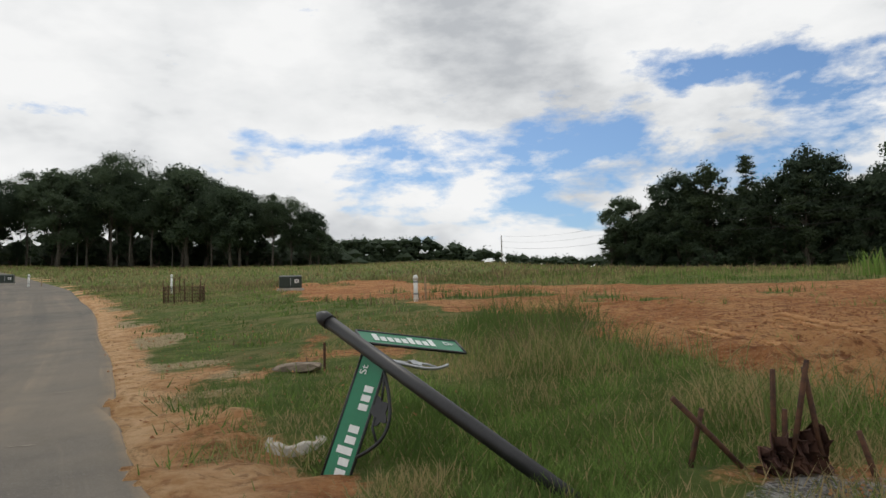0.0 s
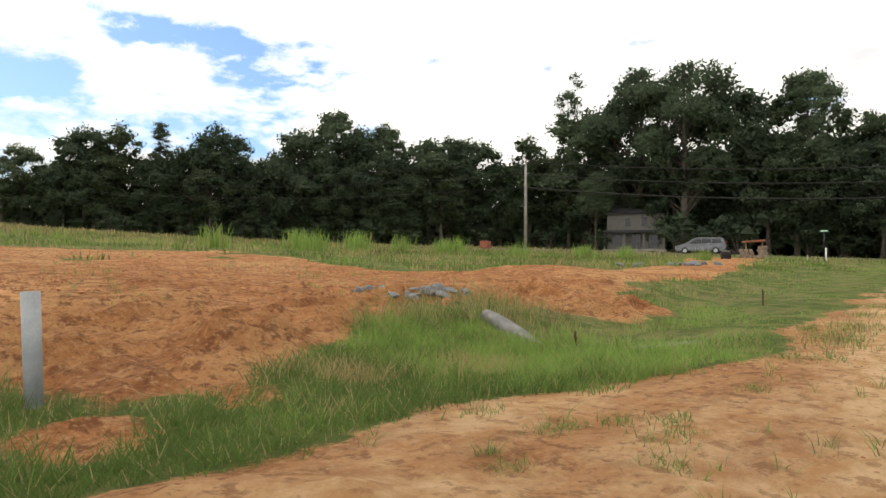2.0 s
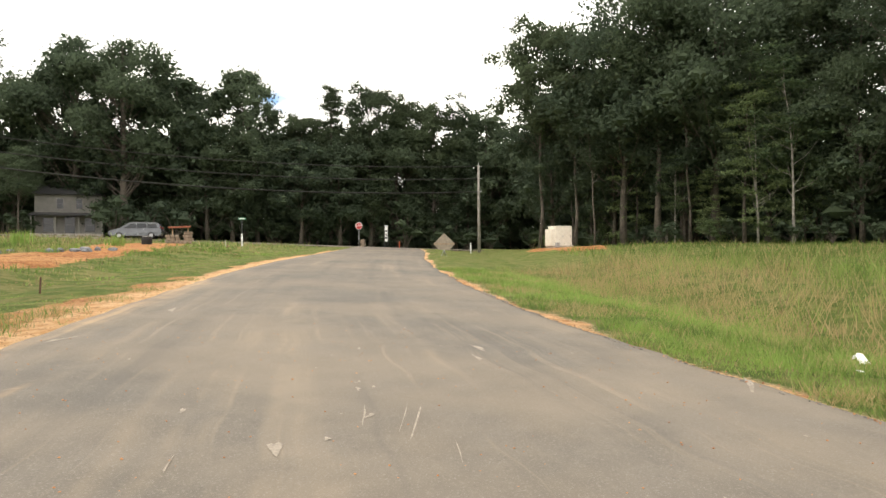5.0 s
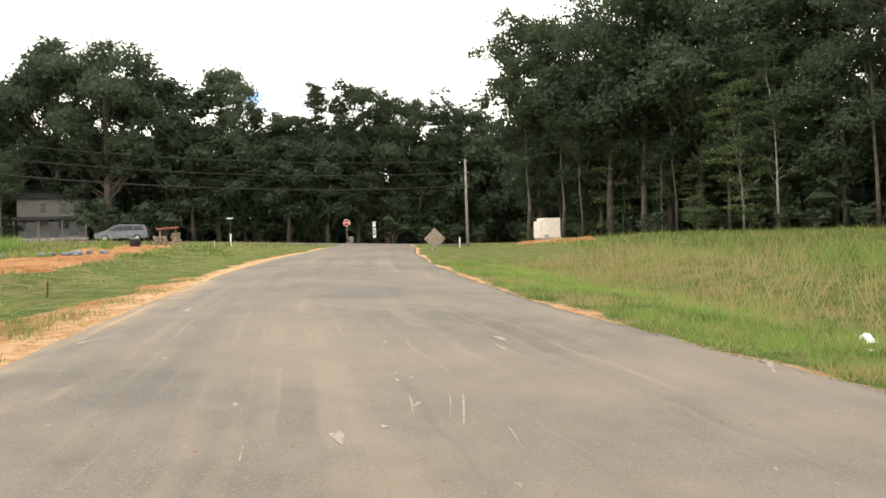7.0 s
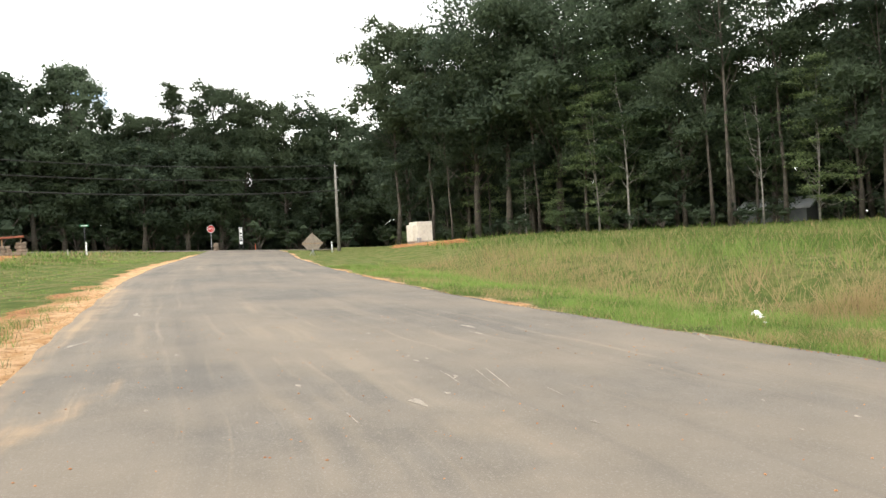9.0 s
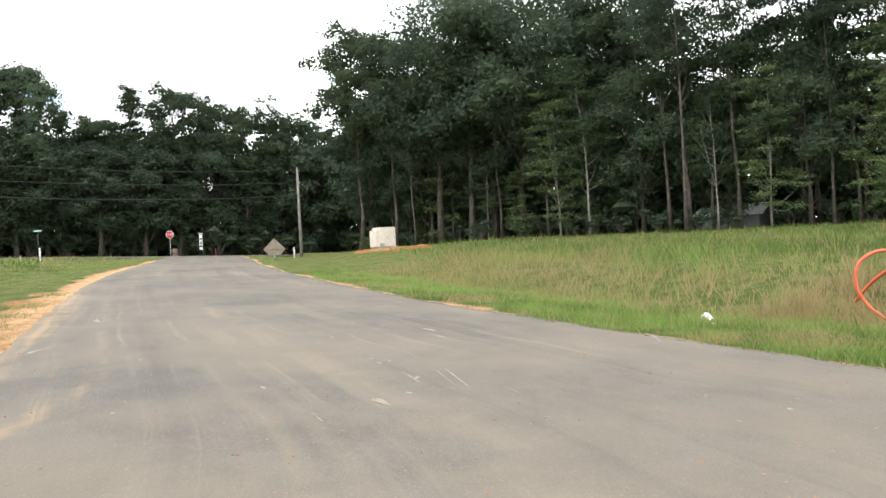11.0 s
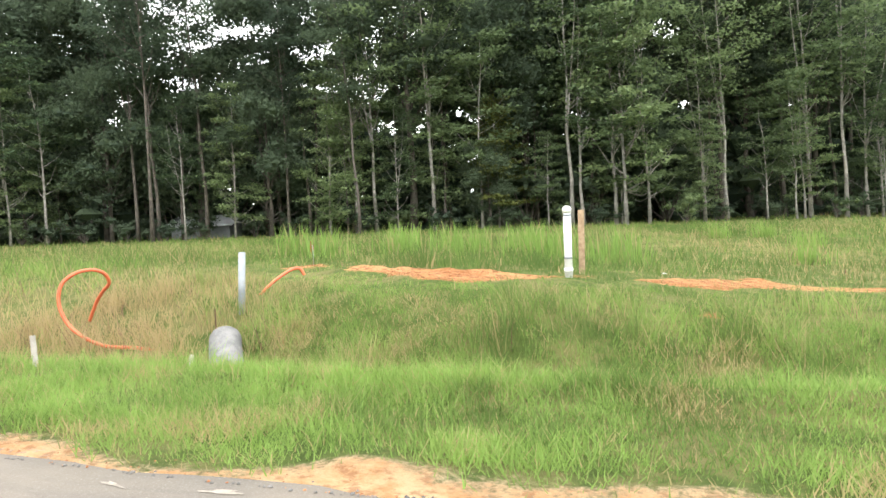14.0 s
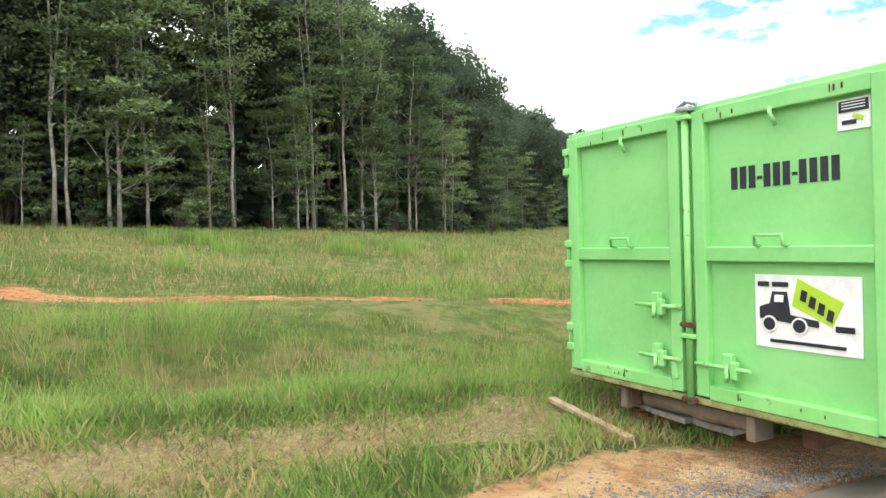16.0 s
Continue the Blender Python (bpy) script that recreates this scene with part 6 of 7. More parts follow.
def stone_gate(x, y):
    root = thing("stone_entrance", (x, y, height(x, y)), "unfinished tan stone entrance wall with a gap", "stone wall", turn=-70)
    rng = random.Random(8)
    for cx, wide, rows in ((-.55, 3, 3), (.62, 2, 4), (.1, 2, 1)):
        for r in range(rows):
            for k in range(wide):
                bm = bmesh.new()
                block(bm, (.34 + rng.uniform(-.05, .05), .55, .24), (cx + (k - wide / 2 + .5) * .36 + .08 * (r % 2), rng.uniform(-.03, .03), .1 + .25 * r), Euler((0, 0, rng.uniform(-.06, .06))).to_matrix(), .035)
                part("stone_block", bm, STONE, root)
    bm = bmesh.new()
    block(bm, (1.75, .55, .14), (.02, .2, 1.36), Euler((0, radians(-3), 0)).to_matrix(), .02)
    part("cap", bm, BRICK, root, "red-brown board on top")
    for sx in (-.55, .66):
        bm = bmesh.new()
        block(bm, (.10, .10, 1.5), (sx, .3, .6), bevel=.01)
        part("prop", bm, TIMBER, root, "timber prop under the board")


stone_gate(59.5, 19.6)


def small_street_sign(x, y):
    root = thing("street_sign", (x, y, height(x, y)), "small green street name sign on a post", "street sign", turn=-75)
    bm = bmesh.new()
    tube(bm, [(0, 0, -.1), (0, 0, 2.35)], .035, 8)
    part("pole", bm, BLACK, root)
    bm = bmesh.new()
    block(bm, (.62, .02, .16), (0, -.03, 2.25), bevel=.004)
    blade_ = part("blade", bm, SIGN_GREEN, root)
    bm = bmesh.new()
    block(bm, (.46, .004, .07), (0, -.044, 2.25))
    part("name_bar", bm, LETTER, blade_, "white bar where a name stands")


small_street_sign(60.4, 14.7)
brick_pile = thing("brick_pile", (61.3, 48.9, height(61.3, 48.9)), "low stack of red bricks in the far grass", "brick pile", turn=30)
rng = random.Random(2)
for r in range(4):
    for k in range(10 - r):
        bm = bmesh.new()
        block(bm, (.28, .9, .2), (-1.4 + .3 * k + .13 * r, 0, .1 + .21 * r), Euler((0, 0, rng.uniform(-.08, .08))).to_matrix(), .015)
        part("brick_bundle", bm, BRICK, brick_pile)


def house(name, x, y, turn, wide, deep, wall, roof_rise, wall_mat, roof_mat, label, windows, porch):
    root = thing(name, (x, y, height(x, y)), label, "house", turn=turn)
    bm = bmesh.new()
    block(bm, (wide, deep, wall + .6), (0, deep / 2, wall / 2 - .3))
    body = part("wall", bm, wall_mat, root)
    # The ridge runs along the front; a gable closes each end.
    for sx in (-1, 1):
        bm = bmesh.new()
        tri = [(sx * wide / 2, 0, wall), (sx * wide / 2, deep, wall), (sx * wide / 2, deep / 2, wall + roof_rise)]
        sheet(bm, tri if sx > 0 else tri[::-1], .12)
        part("gable", bm, wall_mat, root)
    eave = .35
    slope = roof_rise / (deep / 2)
    for sy in (-1, 1):
        bm = bmesh.new()
        lo, hi = (deep / 2 + sy * (deep / 2 + eave), wall - eave * slope + .03), (deep / 2, wall + roof_rise + .03)
        corners = [(-wide / 2 - eave, lo[0], lo[1]), (wide / 2 + eave, lo[0], lo[1]), (wide / 2 + eave, hi[0], hi[1]), (-wide / 2 - eave, hi[0], hi[1])]
        sheet(bm, corners if sy < 0 else corners[::-1], .14)
        part("roof", bm, roof_mat, root, "shingled roof slope")
    for wx, wz, ww, wh in windows:
        bm = bmesh.new()
        block(bm, (ww + .18, .06, wh + .18), (wx, -.02, wz), bevel=.01)
        window = part("window", bm, CORRUGATED, root)
        for sz in (-1, 1):
            bm = bmesh.new()
            block(bm, (ww, .03, wh / 2 - .03), (wx, -.045, wz + sz * wh / 4))
            part("pane", bm, GLASS, window)
    if porch:
        pw, pd, pz = porch
        bm = bmesh.new()
        block(bm, (pw, pd + .3, .16), (0, -pd / 2, pz), Euler((radians(9), 0, 0)).to_matrix(), .02)
        part("porch_roof", bm, roof_mat, root)
        bm = bmesh.new()
        block(bm, (pw, pd, .35), (0, -pd / 2, .05), bevel=.02)
        part("porch_floor", bm, CONCRETE, root)
        for k in range(4):
            bm = bmesh.new()
            block(bm, (.16, .16, pz - .1), (-pw / 2 + .2 + (pw - .4) * k / 3, -pd + .2, pz / 2 + .02), bevel=.01)
            part("porch_post", bm, PALE_SIDING, root)
    return root


house("farmhouse", 82.6, 42.0, -68, 7.0, 6.0, 5.0, 1.3, PALE_SIDING, DARK_SHINGLE, "pale grey two-storey house with a porch under trees", ((-.9, 3.75, .6, 1.15), (1.1, 3.75, .6, 1.15), (-2.1, 1.3, 1.0, 1.6), (.1, 1.3, 1.0, 2.0), (2.2, 1.3, 1.0, 1.6)), (7.6, 1.8, 2.5))
house("shed", 50.5, -39.8, 36, 4.6, 4, 1.0, .7, SIDING, TIN, "low grey shed with a pale tin roof among trees", (), None)


def new_house():
    root = thing("new_house", (-28.2, -87.0, height(-28.2, -87.0)), "two-storey house under construction in white wrap", "house", turn=-8)
    bm = bmesh.new()
    # The gabled front and the recessed wing.
    block(bm, (7.0, 9, 6.0), (-1.6, -4.5 + 4.5, 2.4))
    part("wall", bm, WRAP, root, "white house wrap")
    bm = bmesh.new()
    tri = [(-5.1, 4.5), (1.9, 4.5), (-1.6, 4.5)]
    a = [bm.verts.new(p) for p in ((-5.1, 4.5, 5.4), (1.9, 4.5, 5.4), (-1.6, 4.5, 8.2))]
    b = [bm.verts.new(p) for p in ((-5.1, -4.5, 5.4), (1.9, -4.5, 5.4), (-1.6, -4.5, 8.2))]
    bm.faces.new(a)
    bm.faces.new(b[::-1])
    bm.faces.new((a[0], b[0], b[1], a[1]))
    part("gable", bm, WRAP, root)
    for sx in (-1, 1):
        bm = bmesh.new()
        lo, hi = (-1.6 + sx * 3.9, 5.15), (-1.6, 8.3)
        c = [(lo[0], 4.9, lo[1]), (hi[0], 4.9, hi[1]), (hi[0], -4.9, hi[1]), (lo[0], -4.9, lo[1])]
        sheet(bm, c if sx > 0 else c[::-1], -.16)
        part("roof", bm, SHINGLE, root, "dark grey shingled slope")
    bm = bmesh.new()
    block(bm, (1.6, 6, 5.6), (2.6, -1.5, 2.2))
    part("wing", bm, WRAP, root)
    bm = bmesh.new()
    block(bm, (2.4, 7, .18), (2.7, -1.5, 5.3), Euler((0, radians(18), 0)).to_matrix(), .02)
    part("wing_roof", bm, SHINGLE, root)
    bm = bmesh.new()
    block(bm, (4.4, 3.2, .45), (4.1, 2.4, 2.9), Euler((0, radians(10), 0)).to_matrix(), .02)
    part("porch_roof", bm, SHINGLE, root)
    for px, py in ((5.6, 3.6), (5.6, 1.2)):
        bm = bmesh.new()
        block(bm, (.28, .28, 2.8), (px, py, 1.1), bevel=.02)
        part("porch_post", bm, TIMBER, root)
    rng = random.Random(6)
    for row in range(4):
        for k in range(5):
            bm = bmesh.new()
            block(bm, (rng.uniform(.18, .32), .01, .09), (-4.3 + 1.25 * k + .4 * (row % 2), 4.507, 1.2 + 1.05 * row))
            part("print_bar", bm, SIDING, root)


new_house()


def silt_fence():
    root = thing("silt_fence", (-10.6, -55, height(-10.6, -55)), "low black silt fence on stakes round the building site", "silt fence")
    o = root.matrix_basis.translation
    for line in (((-10.6, -55), (-12.6, -58.2), (-16, -63.4), (-19.4, -68.6), (-25.5, -76), (-31, -82)), ((-10.6, -55), (-13.7, -68.8), (-16.5, -80), (-19.2, -91.4), (-24, -106)), ((-13.2, -66), (-17.5, -77), (-21.5, -83))):
        bm = bmesh.new()
        fine_ = [Vector((np.interp(t, range(len(line)), [p[0] for p in line]), np.interp(t, range(len(line)), [p[1] for p in line]), 0)) for t in np.linspace(0, len(line) - 1, 40)]
        lo = [bm.verts.new((p.x - o.x, p.y - o.y, height(p.x, p.y) - o.z - .05)) for p in fine_]
        hi = [bm.verts.new((p.x - o.x + .04 * math.sin(k * 2.1), p.y - o.y, height(p.x, p.y) - o.z + .62 + .05 * math.sin(k * 1.3))) for k, p in enumerate(fine_)]
        for i in range(len(lo) - 1):
            bm.faces.new((lo[i], lo[i + 1], hi[i + 1], hi[i]))
        part("cloth", bm, FABRIC, root).modifiers.new("thick", "SOLIDIFY").thickness = .02
        for p in fine_[::5]:
            bm = bmesh.new()
            block(bm, (.05, .05, .95), (p.x - o.x, p.y - o.y, height(p.x, p.y) - o.z + .35))
            part("stake", bm, TIMBER, root)


silt_fence()


def parked_car(x, y, turn):
    """A minivan, its side drawn from its outline."""
    root = thing("minivan", (x, y, float(lie(x, y)) + .02), "silver minivan on the far road", "car", turn=turn)
    side = ((-2.45, .45), (-2.5, .75), (-2.42, 1.05), (-2.25, 1.55), (-2.0, 1.68), (0.2, 1.72), (.7, 1.6), (1.45, 1.12), (2.3, .95), (2.5, .72), (2.52, .42), (2.3, .32), (-2.3, .32))
    bm = bmesh.new()
    rows = []
    for yy, k in ((-.95, .93), (-.98, 1.0), (-.90, 1.0), (.90, 1.0), (.98, 1.0), (.95, .93)):
        rows.append([bm.verts.new((px * (1 if abs(yy) < .96 else .985), yy * (1 if pz < 1.1 else .86), pz)) for px, pz in side])
    for a, b in zip(rows, rows[1:]):
        for i in range(len(side)):
            j = (i + 1) % len(side)
            bm.faces.new((a[i], a[j], b[j], b[i])).smooth = True
    bm.faces.new(rows[0])
    bm.faces.new(rows[-1][::-1])
    bmesh.ops.recalc_face_normals(bm, faces=bm.faces)
    body = part("body", bm, CAR_PAINT, root)
    for sy in (-1, 1):
        for panes in (((-2.1, 1.12), (-1.95, 1.5), (-1.15, 1.52), (-1.15, 1.12)), ((-1.05, 1.12), (-1.05, 1.53), (-.15, 1.53), (-.15, 1.12)), ((-.05, 1.12), (-.05, 1.53), (.45, 1.48), (1.1, 1.12))):
            bm = bmesh.new()
            c = [(px, sy * (.955 if pz < 1.2 else .862), pz) for px, pz in panes]
            sheet(bm, c if sy > 0 else c[::-1], .02)
            part("window", bm, GLASS, body)
        for wx in (-1.5, 1.5):
            bm = bmesh.new()
            tube(bm, [(wx, sy * .99, .33), (wx, sy * .78, .33)], .335, 18)
            wheel = part("wheel", bm, RUBBER, root)
            bm = bmesh.new()
            tube(bm, [(wx, sy * 1.0, .33), (wx, sy * .97, .33)], .20, 14)
            part("rim", bm, STEEL, wheel)
        bm = bmesh.new()
        block(bm, (.12, .22, .14), (2.40, sy * .72, .80), bevel=.03)
        part("headlight", bm, GLASS, root)
        bm = bmesh.new()
        block(bm, (.06, .16, .3), (-2.40, sy * .82, 1.1), bevel=.02)
        part("tail_light", bm, RED_PAINT, root)


parked_car(73.0, 29.5, 106)


# ---- things: the southern verge ----
def conduit(name, points, radius, label):
    root = thing(name, (points[0][0], points[0][1], height(points[0][0], points[0][1])), label, "conduit", "orange conduits")
    o = root.matrix_basis.translation
    p = [np.array(Vector(q) - o) for q in points]
    line = []
    p = [p[0]] + p + [p[-1]]
    for a, b, c, d in zip(p, p[1:], p[2:], p[3:]):
        for t in np.linspace(0, 1, 9)[:-1]:
            line.append(Vector(.5 * (2 * b + (c - a) * t + (2 * a - 5 * b + 4 * c - d) * t * t + (3 * b - a - 3 * c + d) * t ** 3)))
    line.append(Vector(p[-1]))
    bm = bmesh.new()
    tube(bm, line, radius, 10)
    part("tube", bm, ORANGE, root)
    return root


conduit("conduit_loop", [(9.72, -11.55, -.56), (10.02, -11.30, -.50), (10.34, -10.94, -.42), (10.60, -10.66, -.16), (10.74, -10.54, .19), (10.74, -10.58, .52), (10.66, -10.76, .69), (10.62, -10.99, .73), (10.62, -11.18, .66), (10.72, -11.30, .50), (10.95, -11.30, .36), (11.25, -11.32, .16), (11.6, -11.36, -.15)], .028, "bright orange conduit looping out of the grass")
conduit("conduit_end", [(10.05, -13.50, -.10), (9.90, -13.68, .17), (9.70, -13.90, .40), (9.58, -14.06, .51), (9.49, -14.17, .52), (9.44, -14.23, .40)], .028, "bright orange conduit bending out of the bank")
conduit("conduit_end", [(-8.55, -25.05, -.85), (-8.58, -25.1, -.45), (-8.8, -25.2, -.16), (-9.2, -25.35, -.05), (-9.9, -25.6, -.15), (-10.6, -25.8, -.6)], .034, "orange conduit arching beside the transformer")
conduit("conduit_end", [(-8.5, -24.3, -.72), (-8.9, -24.5, -.66), (-9.6, -24.7, -.70)], .034, "orange conduit lying on the clay")
post("conduit_post", 9.42, -12.83, 1.02, .058, PVC_GREY, "grey plastic conduit stub standing on the bank", "post", (.03, -.10))
wood_stake(7.84, -9.07, .37, .055, "pale grey wooden survey stake in the verge", (.02, 0), CONCRETE)
wood_stake(8.35, -11.2, .24, .06, "short grey stub leaning in the ditch", (-.05, 0), CONCRETE)
wood_stake(9.2, -12.2, .45, .018, "thin rusty rod standing behind the pipe end", material=RUST)
wood_stake(18.3, -22.0, .5, .07, "short red survey flag in the grass", material=RED_PAINT)
post("marker_post", 5.87, -17.55, 1.30, .074, PVC_WHITE, "white capped plastic marker post on the bank", "post", (-.02, 0), PVC_WHITE)
wood_stake(5.98, -18.3, 1.26, .12, "brown wooden stake beside the white marker post", (-.03, 0), TIMBER)
ribbed_pipe("culvert_pipe", [(7.74, -11.36, -.86), (8.06, -11.60, -.71), (8.48, -11.87, -.53), (8.74, -12.05, -.41)], .212, CORRUGATED, "grey ribbed culvert pipe end in the ditch", .045)

flag = thing("marker_flag", (12.5, -17.1, height(12.5, -17.1)), "small red marker flag in the grass", "flag")
bm = bmesh.new()
tube(bm, [(0, 0, -.1), (0, 0, .5)], .006, 5)
part("wire", bm, STEEL, flag)
bm = bmesh.new()
sheet(bm, [(0, 0, .38), (-.09, .06, .37), (-.09, .06, .50), (0, 0, .50)], .003)
part("cloth", bm, RED_PAINT, flag)


def litter(name, x, y, size, flat, label, lift=0.05):
    root = thing(name, (x, y, height(x, y) + lift), label, "litter", "litter")
    rng = random.Random(int(x * 10))
    bm = bmesh.new()
    n = 7
    rows = [[bm.verts.new(((i / (n - 1) - .5) * size * 1.3 + rng.gauss(0, size * .06), (j / (n - 1) - .5) * size + rng.gauss(0, size * .06), flat * size * (math.sin(3 * i / n) * math.sin(3 * j / n) + rng.uniform(0, .35)))) for i in range(n)] for j in range(n)]
    for j in range(n - 1):
        for i in range(n - 1):
            bm.faces.new((rows[j][i], rows[j][i + 1], rows[j + 1][i + 1], rows[j + 1][i]))
    part("sheet", bm, PAPER, root).modifiers.new("thick", "SOLIDIFY").thickness = .004


litter("crumpled_bag", 10.7, -7.82, .125, .7, "crumpled white plastic bag lying in the verge", .04)
litter("scrap_paper", 9.9, -7.35, .05, .2, "small white scrap of paper in the verge")
litter("scrap_paper", -1.15, -11.95, .10, .30, "white sheet of paper caught in the grass", .03)
litter("scrap_paper", 4.6, -19.0, .05, .3, "small white scrap in the long grass", .15)


# ---- the skip ----
def waste_bin():
    u = Vector((-.569, .822, .0336)).normalized()
    inward = Vector((-.822, -.569, 0)).normalized()
    m = basis(u, (inward - u * inward.dot(u)).normalized(), u.cross((inward - u * inward.dot(u)).normalized()), Vector((-6.161, -15.796, -.49)))
    # It leans a little, as the ground does.
    m = m @ Matrix(((.99, 0, .022, 0), (0, 1, 0, 0), (0, 0, .975, 0), (0, 0, 0, 1)))
    root = thing("waste_bin", m, "lime-green steel roll-off waste bin with double rear doors", "waste bin")
    W, D, H = 2.70, 4.4, 2.0

    def bar(name, size, at, material=LIME, parent=root, bevel=.008, label="", turn=None):
        bm = bmesh.new()
        block(bm, size, at, turn, bevel)
        return part(name, bm, material, parent, label)

    bar("side_wall", (.05, D, H), (.05, D / 2 + .06, H / 2))
    bar("side_wall", (.05, D, H), (W - .05, D / 2 + .06, H / 2))
    bar("front_wall", (W, .05, H), (W / 2, D, H / 2))
    bar("floor_plate", (W, D, .06), (W / 2, D / 2, .03), LIME_DIRTY)
    for k in range(7):
        for sx in (-.005, W + .005):
            bar("rib", (.07, .09, H - .1), (sx, .5 + .6 * k, H / 2))
    for sx in (.02, W - .02):
        bar("top_rail", (.11, D, .10), (sx, D / 2 + .02, H - .04))
    bar("corner_post", (.07, .12, H + .02), (-.005, .06, H / 2))
    bar("corner_post", (.07, .12, H + .02), (W + .005, .06, H / 2))
    bar("header", (W + .02, .10, .05), (W / 2, .05, H + .012))
    for x0, x1 in ((.035, 1.235), (1.355, W - .035)):
        w, cx = x1 - x0, (x0 + x1) / 2
        door = bar("door", (w, .04, H - .06), (cx, .035, H / 2), LIME, root, .004, "lime-green sheet steel door")
        for sx in (x0 + .05, x1 - .05):
            bar("stile", (.10, .07, H - .02), (sx, -.005, H / 2), LIME, door)
        for z, tall in ((.045, .10), (1.0, .10), (H - .05, .10)):
            bar("rail", (w - .20, .065, tall), (cx, -.003, z), LIME_DIRTY if z < .1 else LIME, door)
        # A grab handle above the middle rail.
        bm = bmesh.new()
        hx = x0 + (.63 if x0 < 1 else .60)
        tube(bm, [(hx - .095, -.01, 1.05), (hx - .095, -.07, 1.06), (hx - .095, -.08, 1.12), (hx + .095, -.08, 1.12), (hx + .095, -.07, 1.06), (hx + .095, -.01, 1.05)], .012, 8)
        part("grab_handle", bm, LIME, door)
        bm = bmesh.new()
        tube(bm, [(hx, -.035, H - .09), (hx + .02, -.06, H - .13), (hx + .03, -.02, H - .2)], .014, 6)
        part("hook", bm, LIME_DIRTY, door)
    # Latches: a plate, a sliding bar and a keeper each.
    for cx, z, x0, x1 in ((1.0, .62, .80, 1.24), (1.0, .24, .84, 1.24), (1.62, .24, 1.36, 1.80)):
        latch = bar("latch", (.075, .05, .19), (cx, -.035, z), LIME, root, .01, "latch plate")
        bar("latch", (.05, .05, .12), (cx + .055, -.05, z - .01), LIME, root, .01)
        bm = bmesh.new()
        tube(bm, [(x0, -.055, z), (x1, -.055, z)], .015, 8)
        part("bolt", bm, LIME_DIRTY, latch)
        bm = bmesh.new()
        tube(bm, [(cx, -.06, z + .02), (cx + .02, -.085, z - .05), (cx, -.075, z - .09)], .014, 6)
        part("pin", bm, LIME_DIRTY, latch)
    bar("keeper", (.05, .05, .12), (1.17, -.035, .16), LIME)
    # The locking rod at the seam, with its brackets.
    bm = bmesh.new()
    tube(bm, [(1.295, -.03, -.06), (1.295, -.03, H + .03)], .026, 10)
    part("locking_rod", bm, LIME_DIRTY, root, "vertical locking rod with rust")
    bar("seam_gap", (.13, .02, H), (1.295, .045, H / 2), LIME_DIRTY)
    for z, mat_ in ((-.03, RUST), (.42, LIME_DIRTY), (.50, RUST), (H - .04, LIME_DIRTY), (H + .02, STEEL)):
        bar("bracket", (.12, .08, .035), (1.30, -.03, z), mat_)
    bm = bmesh.new()
    tube(bm, [(1.25, -.05, H + .03), (1.33, -.05, H + .07), (1.40, -.03, H + .04)], .018, 8)
    part("top_lever", bm, STEEL, root)
    # Hinges on both sides.
    for sx, way_ in ((-.03, -1), (W + .03, 1)):
        for z in (1.80, 1.0, .28):
            bm = bmesh.new()
            tube(bm, [(sx, .0, z - .12), (sx, .0, z + .12)], .024, 8)
            hinge = part("hinge", bm, LIME, root)
            for dz in (-.085, .085):
                bar("hinge_leaf", (.09, .05, .06), (sx - way_ * .03, -.02, z + dz), LIME, hinge)
    # Chips of rust along the header and the sill.
    rng = random.Random(12)
    for k in range(24):
        cx = rng.choice((.7, .76, 1.62, 1.70, .55, 2.3)) + rng.gauss(0, .09)
        low_ = rng.random() < .4
        bar("rust_chip", (rng.uniform(.004, .011), .004, rng.uniform(.012, .045)), (cx, -.0395, .03 + rng.uniform(0, .05) if low_ else H - .04 + rng.uniform(-.05, .03)), RUST, root, 0)
    # The company's panel: a lorry, a tilted block and bars of print.
    panel = bar("logo_panel", (.675, .006, .46), (2.135, .010, .64), PAPER, root, 0, "white printed company panel")
    y0 = .004

    def flat(name, corners, material, raise_=0.0):
        bm = bmesh.new()
        sheet(bm, [(cx, y0 - raise_, cz) for cx, cz in corners], .003)
        ob = part(name, bm, material, panel)
        return ob

    flat("tilted_block", ((2.05, .68), (2.30, .57), (2.37, .72), (2.09, .85)), YELLOW_GREEN)
    flat("lorry_shape", ((1.83, .59), (2.22, .56), (2.22, .60), (2.04, .625), (2.02, .765), (1.92, .765), (1.90, .69), (1.83, .665)), INK, .003)
    for wx in (1.90, 2.10):
        flat("wheel_rim_shape", [(wx + .052 * math.cos(a), .56 + .052 * math.sin(a)) for a in (k * math.pi / 10 for k in range(20))], PAPER, .006)
        flat("wheel_shape", [(wx + .040 * math.cos(a), .56 + .040 * math.sin(a)) for a in (k * math.pi / 10 for k in range(20))], INK, .009)
    flat("window_shape", ((1.935, .70), (1.995, .70), (2.0, .745), (1.94, .745)), PAPER, .006)
    for c in (((1.82, .795), (1.90, .795), (1.90, .825), (1.82, .825)), ((1.92, .795), (2.03, .795), (2.03, .825), (1.92, .825)), ((2.32, .545), (2.43, .545), (2.43, .58), (2.32, .58)), ((1.90, .445), (2.38, .445), (2.38, .465), (1.90, .465))):
        flat("print_bar", c, INK, .003)
    for k in range(4):
        p, q = 2.105 + .054 * k, .775 - .036 * k
        flat("print_bar", ((p, q - .055), (p + .036, q - .070), (p + .050, q - .005), (p + .014, q + .010)), INK, .006)
